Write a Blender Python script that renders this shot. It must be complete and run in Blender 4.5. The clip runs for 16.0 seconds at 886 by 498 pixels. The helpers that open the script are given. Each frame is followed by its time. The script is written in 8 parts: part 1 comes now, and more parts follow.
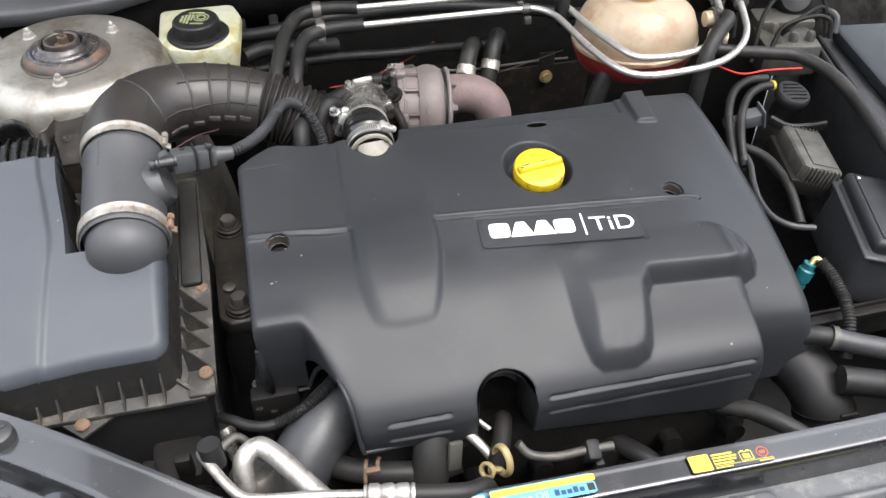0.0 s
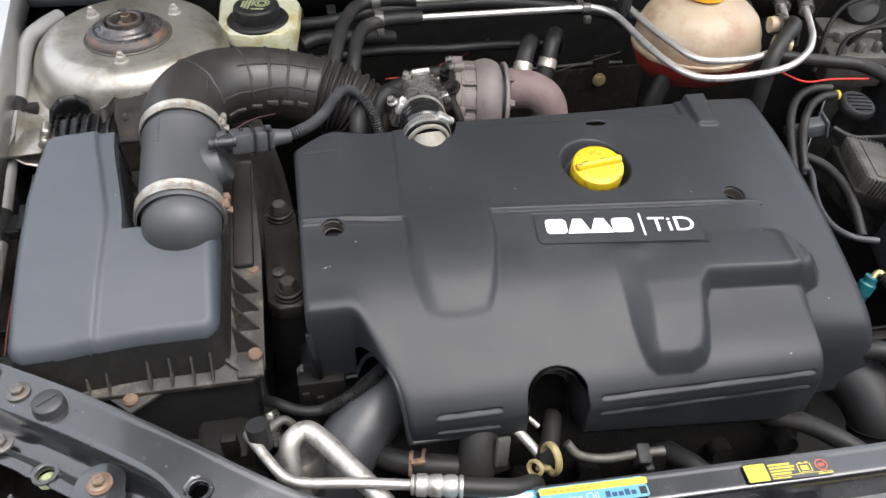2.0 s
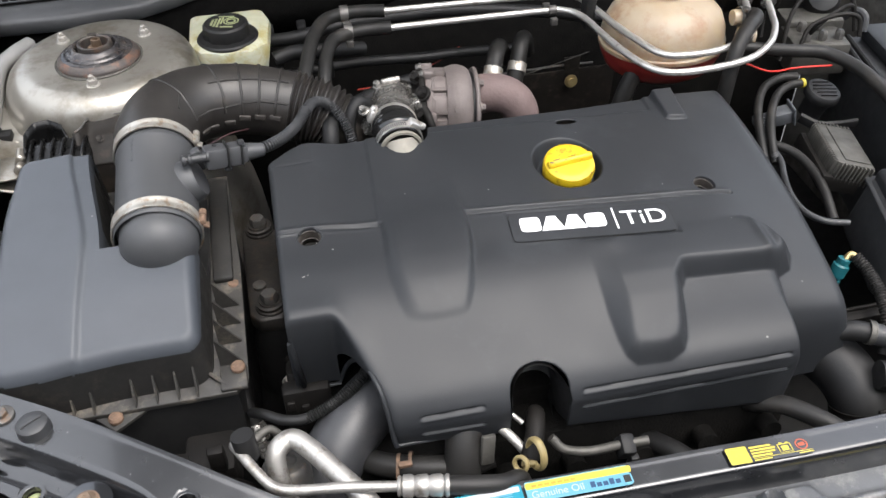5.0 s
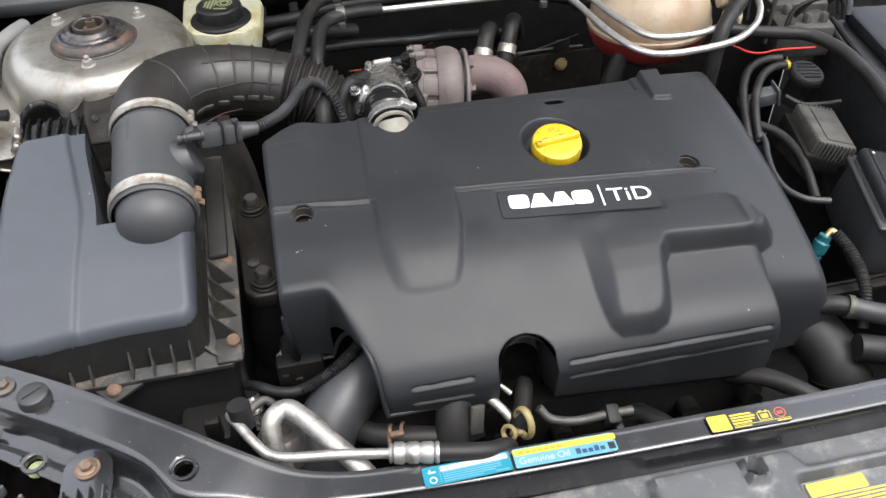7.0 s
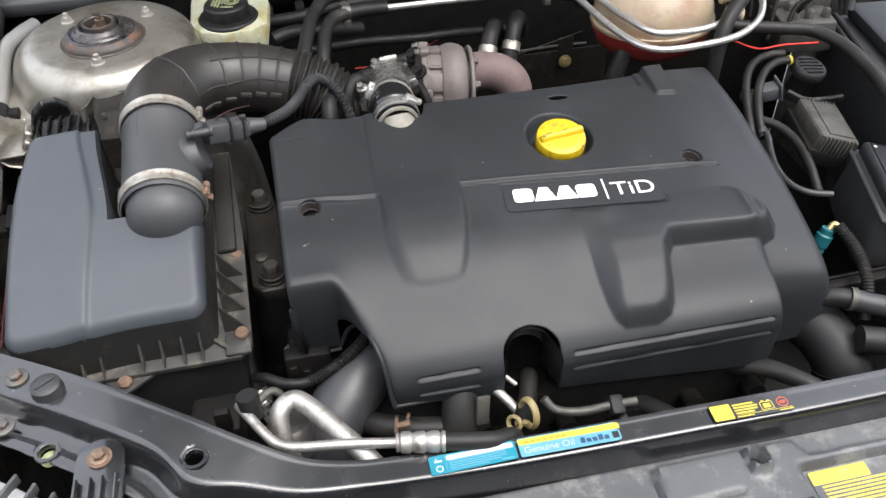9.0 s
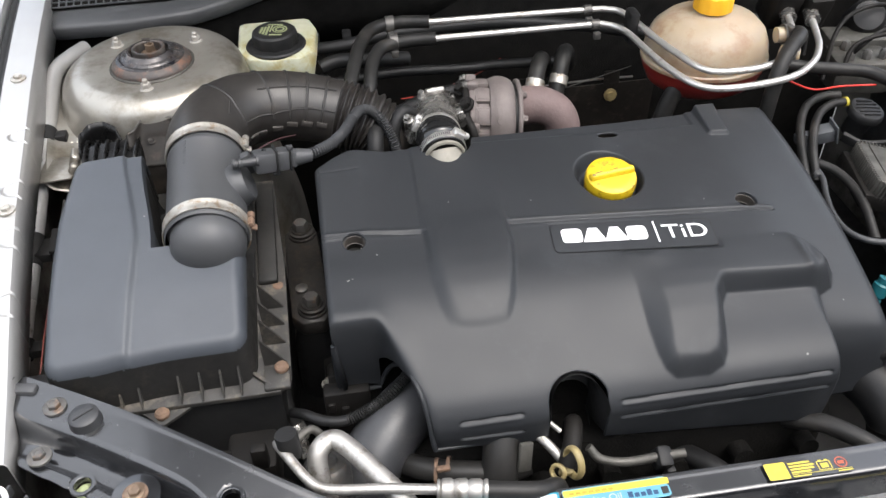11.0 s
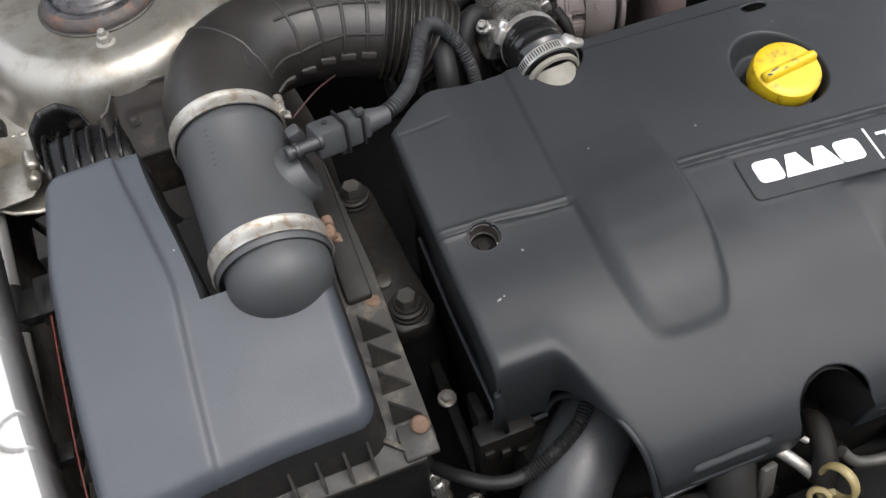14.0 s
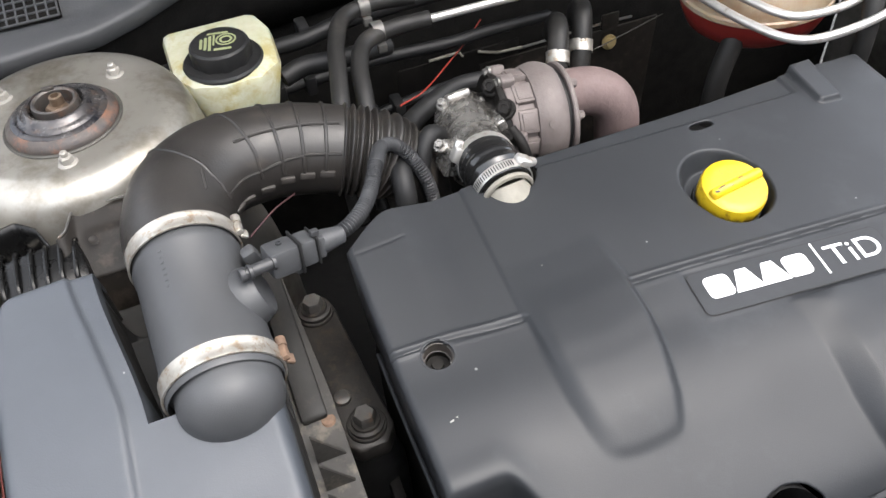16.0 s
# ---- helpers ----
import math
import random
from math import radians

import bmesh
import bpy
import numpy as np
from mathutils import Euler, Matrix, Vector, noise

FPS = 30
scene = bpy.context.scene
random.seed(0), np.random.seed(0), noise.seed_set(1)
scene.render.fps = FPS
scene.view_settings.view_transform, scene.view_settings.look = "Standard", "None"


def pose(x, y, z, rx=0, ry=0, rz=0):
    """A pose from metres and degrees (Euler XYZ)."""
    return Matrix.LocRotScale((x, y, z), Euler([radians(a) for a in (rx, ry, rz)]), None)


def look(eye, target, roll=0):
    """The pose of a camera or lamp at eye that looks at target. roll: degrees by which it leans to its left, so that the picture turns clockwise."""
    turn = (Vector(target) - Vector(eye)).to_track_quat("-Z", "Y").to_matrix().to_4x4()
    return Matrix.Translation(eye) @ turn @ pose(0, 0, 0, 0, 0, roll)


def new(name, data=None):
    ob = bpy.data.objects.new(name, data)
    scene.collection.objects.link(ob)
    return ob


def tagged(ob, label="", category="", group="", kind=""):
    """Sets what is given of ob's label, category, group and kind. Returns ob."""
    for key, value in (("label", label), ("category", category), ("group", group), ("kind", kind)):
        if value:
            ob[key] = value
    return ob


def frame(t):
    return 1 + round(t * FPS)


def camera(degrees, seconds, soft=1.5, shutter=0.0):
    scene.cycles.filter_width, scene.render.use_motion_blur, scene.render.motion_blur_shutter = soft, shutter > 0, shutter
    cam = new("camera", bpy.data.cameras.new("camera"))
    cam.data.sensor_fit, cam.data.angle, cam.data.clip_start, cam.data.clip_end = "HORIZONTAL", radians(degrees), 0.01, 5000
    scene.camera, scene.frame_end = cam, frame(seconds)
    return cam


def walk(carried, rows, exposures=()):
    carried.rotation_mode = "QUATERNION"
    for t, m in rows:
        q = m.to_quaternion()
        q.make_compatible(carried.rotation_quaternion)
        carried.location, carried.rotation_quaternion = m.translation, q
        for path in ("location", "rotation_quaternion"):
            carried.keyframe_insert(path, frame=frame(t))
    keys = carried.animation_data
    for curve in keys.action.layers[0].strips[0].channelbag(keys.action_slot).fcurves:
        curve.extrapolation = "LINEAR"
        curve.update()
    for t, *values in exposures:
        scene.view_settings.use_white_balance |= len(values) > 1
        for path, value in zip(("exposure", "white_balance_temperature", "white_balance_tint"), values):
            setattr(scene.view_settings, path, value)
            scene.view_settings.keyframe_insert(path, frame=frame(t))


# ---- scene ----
cam = camera(56.0, 16.0)
EXPOSURES = ((0, 2.15), (1.0, 2.1), (2.0, 1.88), (4.0, 1.86), (10.5, 1.84), (11.5, 1.87), (12.5, 1.3), (13.2, 1.32), (14, 1.5), (14.5, 2.08), (16, 2.2))
PATH = [
    (0, (-0.186, 0.023, 1.535), (0.127, 1.457, 0.176), -0.5),
    (0.5, (-0.189, 0.024, 1.531), (0.094, 1.454, 0.161), -0.9),
    (1, (-0.198, 0.026, 1.522), (0.056, 1.465, 0.157), -0.3),
    (1.5, (-0.207, 0.024, 1.515), (0.018, 1.504, 0.189), -1.1),
    (2, (-0.214, 0.025, 1.515), (0.035, 1.485, 0.17), 0.5),
    (2.5, (-0.21, 0.025, 1.512), (0.007, 1.504, 0.184), -1.7),
    (3, (-0.201, 0.029, 1.517), (0.033, 1.53, 0.217), -2.2),
    (3.5, (-0.201, 0.024, 1.515), (0.034, 1.507, 0.193), -2.3),
    (4, (-0.197, 0.021, 1.516), (0.047, 1.496, 0.188), -2.2),
    (4.2, (-0.201, 0.019, 1.512), (0.055, 1.504, 0.196), -2.1),
    (6.5, (-0.203, -0.01, 1.518), (0.08, 1.444, 0.174), -1.7),
    (7, (-0.204, -0.015, 1.518), (0.083, 1.438, 0.173), -1.6),
    (7.5, (-0.204, -0.019, 1.517), (0.081, 1.434, 0.172), -1.8),
    (8, (-0.206, -0.023, 1.517), (0.078, 1.429, 0.171), -1.8),
    (10.3, (-0.208, -0.03, 1.523), (0.05, 1.455, 0.209), -2.3),
    (10.5, (-0.216, -0.021, 1.521), (0.053, 1.469, 0.216), -1.4),
    (11, (-0.221, 0.001, 1.521), (-0.004, 1.503, 0.218), -1.9),
    (11.5, (-0.229, 0.028, 1.507), (-0.085, 1.529, 0.192), -3.5),
    (11.7, (-0.247, 0.061, 1.503), (-0.078, 1.545, 0.172), -3.9),
    (12, (-0.335, 0.15, 1.493), (-0.06, 1.601, 0.145), -3.4),
    (12.2, (-0.398, 0.201, 1.489), (-0.077, 1.564, 0.061), -2.7),
    (12.5, (-0.442, 0.251, 1.482), (-0.06, 1.498, -0.035), -0.1),
    (12.7, (-0.436, 0.287, 1.481), (-0.043, 1.437, -0.107), 1.2),
    (13, (-0.398, 0.306, 1.467), (-0.128, 1.52, -0.099), -4.3),
    (13.5, (-0.363, 0.329, 1.45), (-0.114, 1.487, -0.162), -8.3),
    (14, (-0.348, 0.328, 1.45), (-0.035, 1.486, -0.151), -6.8),
    (14.5, (-0.332, 0.327, 1.459), (0.023, 1.519, -0.108), -5.6),
    (15, (-0.327, 0.325, 1.46), (0.034, 1.558, -0.072), -6.2),
    (15.5, (-0.324, 0.329, 1.461), (0.047, 1.587, -0.049), -6.3),
    (16, (-0.321, 0.33, 1.462), (0.099, 1.635, 0.006), -5.2),
]
walk(cam, [(t, look(eye, target, roll)) for t, eye, target, roll in PATH], EXPOSURES)

# ---- world, sun, exposure ----
world = bpy.data.worlds.new("overcast_sky")
scene.world = world
world.use_nodes = True
wn = world.node_tree.nodes
sky = wn.new("ShaderNodeTexSky")
sky.sky_type = "NISHITA"
sky.sun_disc = False
sky.sun_elevation = radians(68)
sky.sun_rotation = radians(135)
sky.air_density, sky.dust_density, sky.ozone_density = 1.0, 4.0, 0.6
wn["Background"].inputs["Strength"].default_value = 0.15
grey = wn.new("ShaderNodeHueSaturation")
grey.inputs["Saturation"].default_value = 0.42
world.node_tree.links.new(sky.outputs[0], grey.inputs["Color"])
world.node_tree.links.new(grey.outputs[0], wn["Background"].inputs["Color"])

sun_data = bpy.data.lights.new("sun", "SUN")
sun_data.energy, sun_data.angle, sun_data.color = 0.6, radians(125), (1.0, 0.995, 0.975)
sun = new("sun", sun_data)
sun.matrix_world = look((-1.0, 0.25, 3.6), (0, 0.8, 0.9))

# ---- materials ----


def mat(name, c1, c2=None, rough=(0.4, 0.55), metal=0.0, scale=14.0, bump=0.15, bscale=400.0, depth=0.0006,
        stain=None, stain_scale=9.0, stain_amount=0.0, coat=0.0, spec=0.5, trans=0.0, speck=0.0):
    """Two scales of colour variation, uneven gloss, fine relief and stains with a shape of their own."""
    m = bpy.data.materials.new(name)
    m.use_nodes = True
    n, l = m.node_tree.nodes, m.node_tree.links
    b = n["Principled BSDF"]
    c2 = c2 or tuple(v * 0.75 for v in c1)
    tc = n.new("ShaderNodeTexCoord")

    def noise_node(s, detail=4.0, r=0.6):
        x = n.new("ShaderNodeTexNoise")
        x.inputs["Scale"].default_value, x.inputs["Detail"].default_value, x.inputs["Roughness"].default_value = s, detail, r
        l.new(tc.outputs["Object"], x.inputs["Vector"])
        return x

    big, fine = noise_node(scale), noise_node(bscale, 2.0)
    mix = n.new("ShaderNodeMix")
    mix.data_type = "RGBA"
    ramp = n.new("ShaderNodeMapRange")
    ramp.inputs["From Min"].default_value, ramp.inputs["From Max"].default_value = 0.32, 0.68
    l.new(big.outputs["Fac"], ramp.inputs["Value"])
    l.new(ramp.outputs[0], mix.inputs[0])
    mix.inputs[6].default_value, mix.inputs[7].default_value = (*c1, 1), (*c2, 1)
    col = mix.outputs[2]
    if stain and stain_amount:
        st = noise_node(stain_scale, 8.0, 0.7)
        sr = n.new("ShaderNodeMapRange")
        sr.inputs["From Min"].default_value, sr.inputs["From Max"].default_value = 0.62 - 0.3 * stain_amount, 0.72 - 0.18 * stain_amount
        l.new(st.outputs["Fac"], sr.inputs["Value"])
        mx = n.new("ShaderNodeMix")
        mx.data_type = "RGBA"
        l.new(sr.outputs[0], mx.inputs[0])
        l.new(col, mx.inputs[6])
        mx.inputs[7].default_value = (*stain, 1)
        col = mx.outputs[2]
    if speck:
        vo = n.new("ShaderNodeTexVoronoi")
        vo.inputs["Scale"].default_value = speck
        l.new(tc.outputs["Object"], vo.inputs["Vector"])
        vr = n.new("ShaderNodeMapRange")
        vr.inputs["From Min"].default_value, vr.inputs["From Max"].default_value = 0.034, 0.024
        l.new(vo.outputs["Distance"], vr.inputs["Value"])
        vm = n.new("ShaderNodeMath")
        vm.operation = "MULTIPLY"
        l.new(vr.outputs[0], vm.inputs[0])
        l.new(big.outputs["Fac"], vm.inputs[1])
        mx = n.new("ShaderNodeMix")
        mx.data_type = "RGBA"
        l.new(vm.outputs[0], mx.inputs[0])
        l.new(col, mx.inputs[6])
        mx.inputs[7].default_value = (0.45, 0.44, 0.42, 1)
        col = mx.outputs[2]
    l.new(col, b.inputs["Base Color"])
    rr = n.new("ShaderNodeMapRange")
    rr.inputs["From Min"].default_value, rr.inputs["From Max"].default_value = 0.3, 0.7
    rr.inputs["To Min"].default_value, rr.inputs["To Max"].default_value = rough
    l.new(noise_node(scale * 2.3).outputs["Fac"], rr.inputs["Value"])
    l.new(rr.outputs[0], b.inputs["Roughness"])
    b.inputs["Metallic"].default_value = metal
    b.inputs["Specular IOR Level"].default_value = spec
    if coat:
        b.inputs["Coat Weight"].default_value, b.inputs["Coat Roughness"].default_value = coat, 0.08
    if trans:
        b.inputs["Subsurface Weight"].default_value = trans
        b.inputs["Subsurface Radius"].default_value = (0.02, 0.015, 0.008)
        b.inputs["Subsurface Scale"].default_value = 0.5
    if bump:
        bp = n.new("ShaderNodeBump")
        bp.inputs["Strength"].default_value, bp.inputs["Distance"].default_value = bump, depth
        l.new(fine.outputs["Fac"], bp.inputs["Height"])
        l.new(bp.outputs[0], b.inputs["Normal"])
    return m


M = dict(
    cover=mat("cover_plastic", (0.0165, 0.0179, 0.0201), (0.0206, 0.0223, 0.0249), (0.42, 0.49), spec=0.32, scale=7, bump=0.25, bscale=900, depth=0.0004,
              stain=(0.0265, 0.0285, 0.0315), stain_scale=9, stain_amount=0.26, speck=24),
    airbox=mat("airbox_plastic", (0.0385, 0.0437, 0.0520), (0.0460, 0.0520, 0.0612), (0.42, 0.54), scale=9, bump=0.3, bscale=900, depth=0.0004,
               stain=(0.053, 0.0595, 0.0695), stain_scale=7, stain_amount=0.2, speck=30),
    # shade of the lid's lower walls as colour; also the dusty ledge
    shadeplastic=mat("shade_and_dust_plastic", (0.0125, 0.0122, 0.0118), (0.019, 0.0184, 0.0175), (0.5, 0.7), scale=26, bump=0.3, spec=0.25,
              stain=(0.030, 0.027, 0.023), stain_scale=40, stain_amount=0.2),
    rim=mat("dusty_plastic", (0.0145, 0.0138, 0.0128), (0.025, 0.0232, 0.0205), (0.55, 0.75), scale=30, bump=0.3,
            stain=(0.085, 0.073, 0.057), stain_scale=40, stain_amount=0.28),
    black=mat("black_plastic", (0.0085, 0.0085, 0.009), (0.0135, 0.0135, 0.0135), (0.4, 0.6), scale=25, bump=0.2, spec=0.3),
    rubber=mat("rubber", (0.0125, 0.0121, 0.0116), (0.0195, 0.0188, 0.018), (0.38, 0.55), scale=22, bump=0.3, spec=0.25,
               stain=(0.030, 0.0275, 0.025), stain_scale=18, stain_amount=0.25),
    shiny=mat("shiny_rubber", (0.007, 0.007, 0.0072), (0.011, 0.011, 0.011), (0.10, 0.22), scale=30, bump=0.15, spec=0.6),
    hose=mat("intake_rubber", (0.0135, 0.0122, 0.0112), (0.0215, 0.0190, 0.0170), (0.38, 0.54), scale=18, bump=0.25,
             stain=(0.040, 0.033, 0.027), stain_scale=20, stain_amount=0.34),
    paint=mat("silver_paint", (0.37, 0.366, 0.356), (0.41, 0.406, 0.396), (0.34, 0.48), metal=0.6, scale=5, bump=0.05, coat=0.6),
    tower=mat("dusty_silver_paint", (0.38, 0.362, 0.325), (0.30, 0.283, 0.248), (0.28, 0.42), metal=0.75, scale=11, bump=0.15, coat=0.2,
              stain=(0.185, 0.162, 0.128), stain_scale=11, stain_amount=0.46),
    inner=mat("grimy_silver_paint", (0.24, 0.23, 0.21), (0.13, 0.12, 0.105), (0.45, 0.7), metal=0.3, scale=14, bump=0.2,
              stain=(0.06, 0.052, 0.045), stain_scale=12, stain_amount=0.5),
    panel=mat("black_paint", (0.0065, 0.0069, 0.0080), (0.0105, 0.0111, 0.0125), (0.16, 0.30), scale=16, bump=0.06, coat=0.65, spec=0.8,
              stain=(0.024, 0.025, 0.027), stain_scale=34, stain_amount=0.18, speck=60),
    alu=mat("bare_aluminium", (0.47, 0.455, 0.43), (0.34, 0.325, 0.305), (0.36, 0.55), metal=0.8, scale=42, bump=0.3,
            stain=(0.20, 0.18, 0.155), stain_scale=55, stain_amount=0.34),
    steel=mat("bright_steel", (0.66, 0.645, 0.62), (0.58, 0.56, 0.53), (0.28, 0.36), metal=0.75, scale=40, bump=0.05,
              stain=(0.36, 0.31, 0.26), stain_scale=60, stain_amount=0.22),
    zinc=mat("zinc_steel", (0.50, 0.48, 0.44), (0.38, 0.36, 0.32), (0.32, 0.5), metal=0.7, scale=60, bump=0.25,
             stain=(0.27, 0.20, 0.13), stain_scale=90, stain_amount=0.36),
    cast=mat("cast_iron", (0.150, 0.128, 0.121), (0.110, 0.092, 0.086), (0.55, 0.75), metal=0.25, scale=30, bump=0.6, bscale=260, depth=0.001),
    castpink=mat("reddish_cast_iron", (0.165, 0.118, 0.112), (0.125, 0.090, 0.086), (0.6, 0.8), metal=0.2, scale=30, bump=0.6, bscale=260, depth=0.001),
    castalu=mat("cast_aluminium", (0.46, 0.445, 0.42), (0.24, 0.23, 0.215), (0.18, 0.34), metal=0.8, scale=46, bump=0.5, bscale=240,
                stain=(0.085, 0.078, 0.07), stain_scale=34, stain_amount=0.40),
    rust=mat("rust", (0.17, 0.105, 0.068), (0.09, 0.058, 0.040), (0.7, 0.9), scale=120, bump=0.6, bscale=500, depth=0.001),
    rustysteel=mat("rusty_blued_steel", (0.028, 0.027, 0.028), (0.10, 0.090, 0.081), (0.3, 0.55), metal=0.45, scale=45, bump=0.5,
                   stain=(0.11, 0.066, 0.046), stain_scale=44, stain_amount=0.40),
    blued=mat("blued_steel", (0.014, 0.015, 0.020), (0.105, 0.098, 0.094), (0.16, 0.32), metal=0.5, scale=58, bump=0.25,
              stain=(0.11, 0.075, 0.055), stain_scale=50, stain_amount=0.20),
    rimrust=mat("patchy_rust", (0.040, 0.036, 0.036), (0.090, 0.074, 0.064), (0.4, 0.65), metal=0.25, scale=50, bump=0.5,
                stain=(0.19, 0.088, 0.052), stain_scale=38, stain_amount=0.46),
    bolt=mat("dull_bolt_steel", (0.16, 0.155, 0.145), (0.10, 0.095, 0.09), (0.4, 0.6), metal=0.7, scale=70, bump=0.3,
             stain=(0.2, 0.12, 0.07), stain_scale=60, stain_amount=0.2),
    oxide=mat("oxidised_aluminium", (0.30, 0.285, 0.26), (0.25, 0.235, 0.21), (0.45, 0.6), metal=0.25, scale=60, bump=0.3),
    dullalu=mat("dull_aluminium", (0.11, 0.106, 0.095), (0.065, 0.062, 0.056), (0.5, 0.65), metal=0.6, scale=50, bump=0.3),
    tubeplastic=mat("tube_plastic", (0.038, 0.0393, 0.0418), (0.049, 0.0507, 0.0535), (0.42, 0.56), scale=9, bump=0.3, bscale=900, depth=0.0004, speck=30),
    darkgrey=mat("dark_grey_plastic", (0.024, 0.025, 0.027), (0.034, 0.035, 0.037), (0.4, 0.55), scale=30, bump=0.2),
    brass=mat("yellowed_zinc", (0.55, 0.44, 0.22), (0.40, 0.30, 0.14), (0.3, 0.5), metal=0.7, scale=60, bump=0.2),
    yellow=mat("yellow_plastic", (0.60, 0.42, 0.012), (0.50, 0.335, 0.010), (0.35, 0.5), scale=35, bump=0.15,
               stain=(0.17, 0.095, 0.012), stain_scale=70, stain_amount=0.24),
    tankcap=mat("orange_yellow_plastic", (0.85, 0.45, 0.02), (0.78, 0.38, 0.02), (0.4, 0.5), scale=35, bump=0.1),
    dipstick=mat("dipstick_yellow", (0.29, 0.23, 0.10), (0.18, 0.14, 0.065), (0.4, 0.6), scale=70, bump=0.2),
    tank=mat("aged_translucent_plastic", (0.38, 0.318, 0.235), (0.31, 0.242, 0.168), (0.35, 0.5), scale=12, bump=0.1, trans=0.5,
             stain=(0.24, 0.145, 0.085), stain_scale=14, stain_amount=0.40),
    fluid=mat("red_coolant", (0.20, 0.022, 0.018), (0.15, 0.016, 0.013), (0.3, 0.45), scale=15, bump=0.05, trans=0.3),
    reservoir=mat("yellowed_translucent_plastic", (0.44, 0.45, 0.36), (0.34, 0.34, 0.23), (0.35, 0.5), scale=30, bump=0.1, trans=0.5,
                  stain=(0.30, 0.265, 0.12), stain_scale=26, stain_amount=0.45),
    print_=mat("yellow_green_print", (0.26, 0.29, 0.15), None, (0.4, 0.5), bump=0),
    white=mat("white_print", (0.80, 0.80, 0.80), (0.76, 0.76, 0.76), (0.4, 0.5), bump=0),
    blue=mat("blue_label", (0.006, 0.165, 0.235), (0.010, 0.185, 0.255), (0.3, 0.4), bump=0),
    navy=mat("navy_print", (0.012, 0.045, 0.11), None, (0.35, 0.45), bump=0),
    paleblue=mat("pale_blue_label", (0.085, 0.25, 0.33), (0.10, 0.275, 0.355), (0.3, 0.4), bump=0),
    labelwhite=mat("label_white", (0.42, 0.44, 0.46), None, (0.35, 0.45), bump=0),
    ochre=mat("ochre_print", (0.34, 0.26, 0.035), None, (0.35, 0.45), bump=0),
    labelyellow=mat("yellow_label", (0.48, 0.40, 0.045), (0.43, 0.35, 0.04), (0.3, 0.42), bump=0, stain=(0.34, 0.29, 0.09), stain_scale=60, stain_amount=0.2),
    redprint=mat("red_print", (0.38, 0.07, 0.03), None, (0.35, 0.45), bump=0),
    redwire=mat("red_wire", (0.55, 0.03, 0.02), None, (0.35, 0.45), bump=0),
    thinred=mat("worn_red_wire", (0.36, 0.045, 0.03), None, (0.35, 0.45), bump=0),
    darkred=mat("faded_wire", (0.05, 0.022, 0.024), None, (0.4, 0.5), bump=0),
    dullred=mat("dusty_red_wire", (0.12, 0.024, 0.02), None, (0.4, 0.5), bump=0),
    teal=mat("teal_plastic", (0.008, 0.085, 0.105), (0.011, 0.11, 0.125), (0.35, 0.5), scale=60, bump=0.1),
    cowl=mat("weathered_grey_plastic", (0.034, 0.0355, 0.038), (0.048, 0.0495, 0.052), (0.45, 0.6), scale=12, bump=0.3),
    grille=mat("front_plastic", (0.052, 0.055, 0.060), (0.080, 0.084, 0.089), (0.35, 0.5), scale=12, bump=0.2,
               stain=(0.16, 0.16, 0.155), stain_scale=20, stain_amount=0.3),
    # dark felt; on the engine block and vent it stands in for shade
    felt=mat("felt_and_shade", (0.0060, 0.0058, 0.0055), (0.0110, 0.0104, 0.0095), (0.9, 1.0), spec=0.06, scale=40, bump=0.6, bscale=350, depth=0.002),
    grime=mat("oily_metal", (0.0060, 0.0056, 0.0052), (0.0125, 0.0112, 0.0100), (0.5, 0.7), metal=0.2, spec=0.2, scale=22, bump=0.4, bscale=220, depth=0.001),
    cream=mat("cream_cast_metal", (0.235, 0.222, 0.188), (0.18, 0.168, 0.14), (0.5, 0.65), metal=0.15, scale=60, bump=0.4),
    gloss=mat("glossy_black_plastic", (0.004, 0.004, 0.0042), (0.006, 0.006, 0.006), (0.22, 0.34), scale=30, bump=0.15, spec=0.25),
    brownsteel=mat("dark_brown_painted_steel", (0.0085, 0.0072, 0.0062), (0.0150, 0.0128, 0.0108), (0.45, 0.62), spec=0.2, scale=25, bump=0.3,
                   stain=(0.032, 0.026, 0.021), stain_scale=40, stain_amount=0.3),
    bronze=mat("bronze_plated_steel", (0.24, 0.175, 0.125), (0.16, 0.115, 0.080), (0.35, 0.5), metal=0.7, scale=70, bump=0.25),
    charge=mat("charge_hose_rubber", (0.027, 0.028, 0.031), (0.040, 0.041, 0.044), (0.32, 0.48), scale=24, bump=0.25,
               stain=(0.062, 0.060, 0.058), stain_scale=22, stain_amount=0.22),
    sleeve=mat("brownish_rubber", (0.034, 0.029, 0.025), (0.052, 0.045, 0.039), (0.5, 0.7), scale=90, bump=0.3),
    dustyhose=mat("dusty_rubber", (0.034, 0.0295, 0.026), (0.024, 0.021, 0.019), (0.5, 0.7), scale=60, bump=0.3),
    mount=mat("dirty_cast_metal", (0.020, 0.0182, 0.0165), (0.038, 0.0345, 0.031), (0.4, 0.6), metal=0.3, scale=40, bump=0.4, bscale=260, depth=0.001,
              stain=(0.060, 0.046, 0.034), stain_scale=50, stain_amount=0.25),
    clear=mat("lamp_plastic", (0.30, 0.31, 0.32), (0.24, 0.25, 0.26), (0.2, 0.3), bump=0.02),
    masonry=mat("grey_brown_masonry", (0.060, 0.060, 0.060), (0.045, 0.045, 0.046), (0.8, 0.95), scale=3, bump=0.5, bscale=60, depth=0.004),
    asphalt=mat("asphalt", (0.05, 0.05, 0.05), (0.065, 0.064, 0.062), (0.8, 0.95), scale=3, bump=0.8, bscale=90, depth=0.004),
)

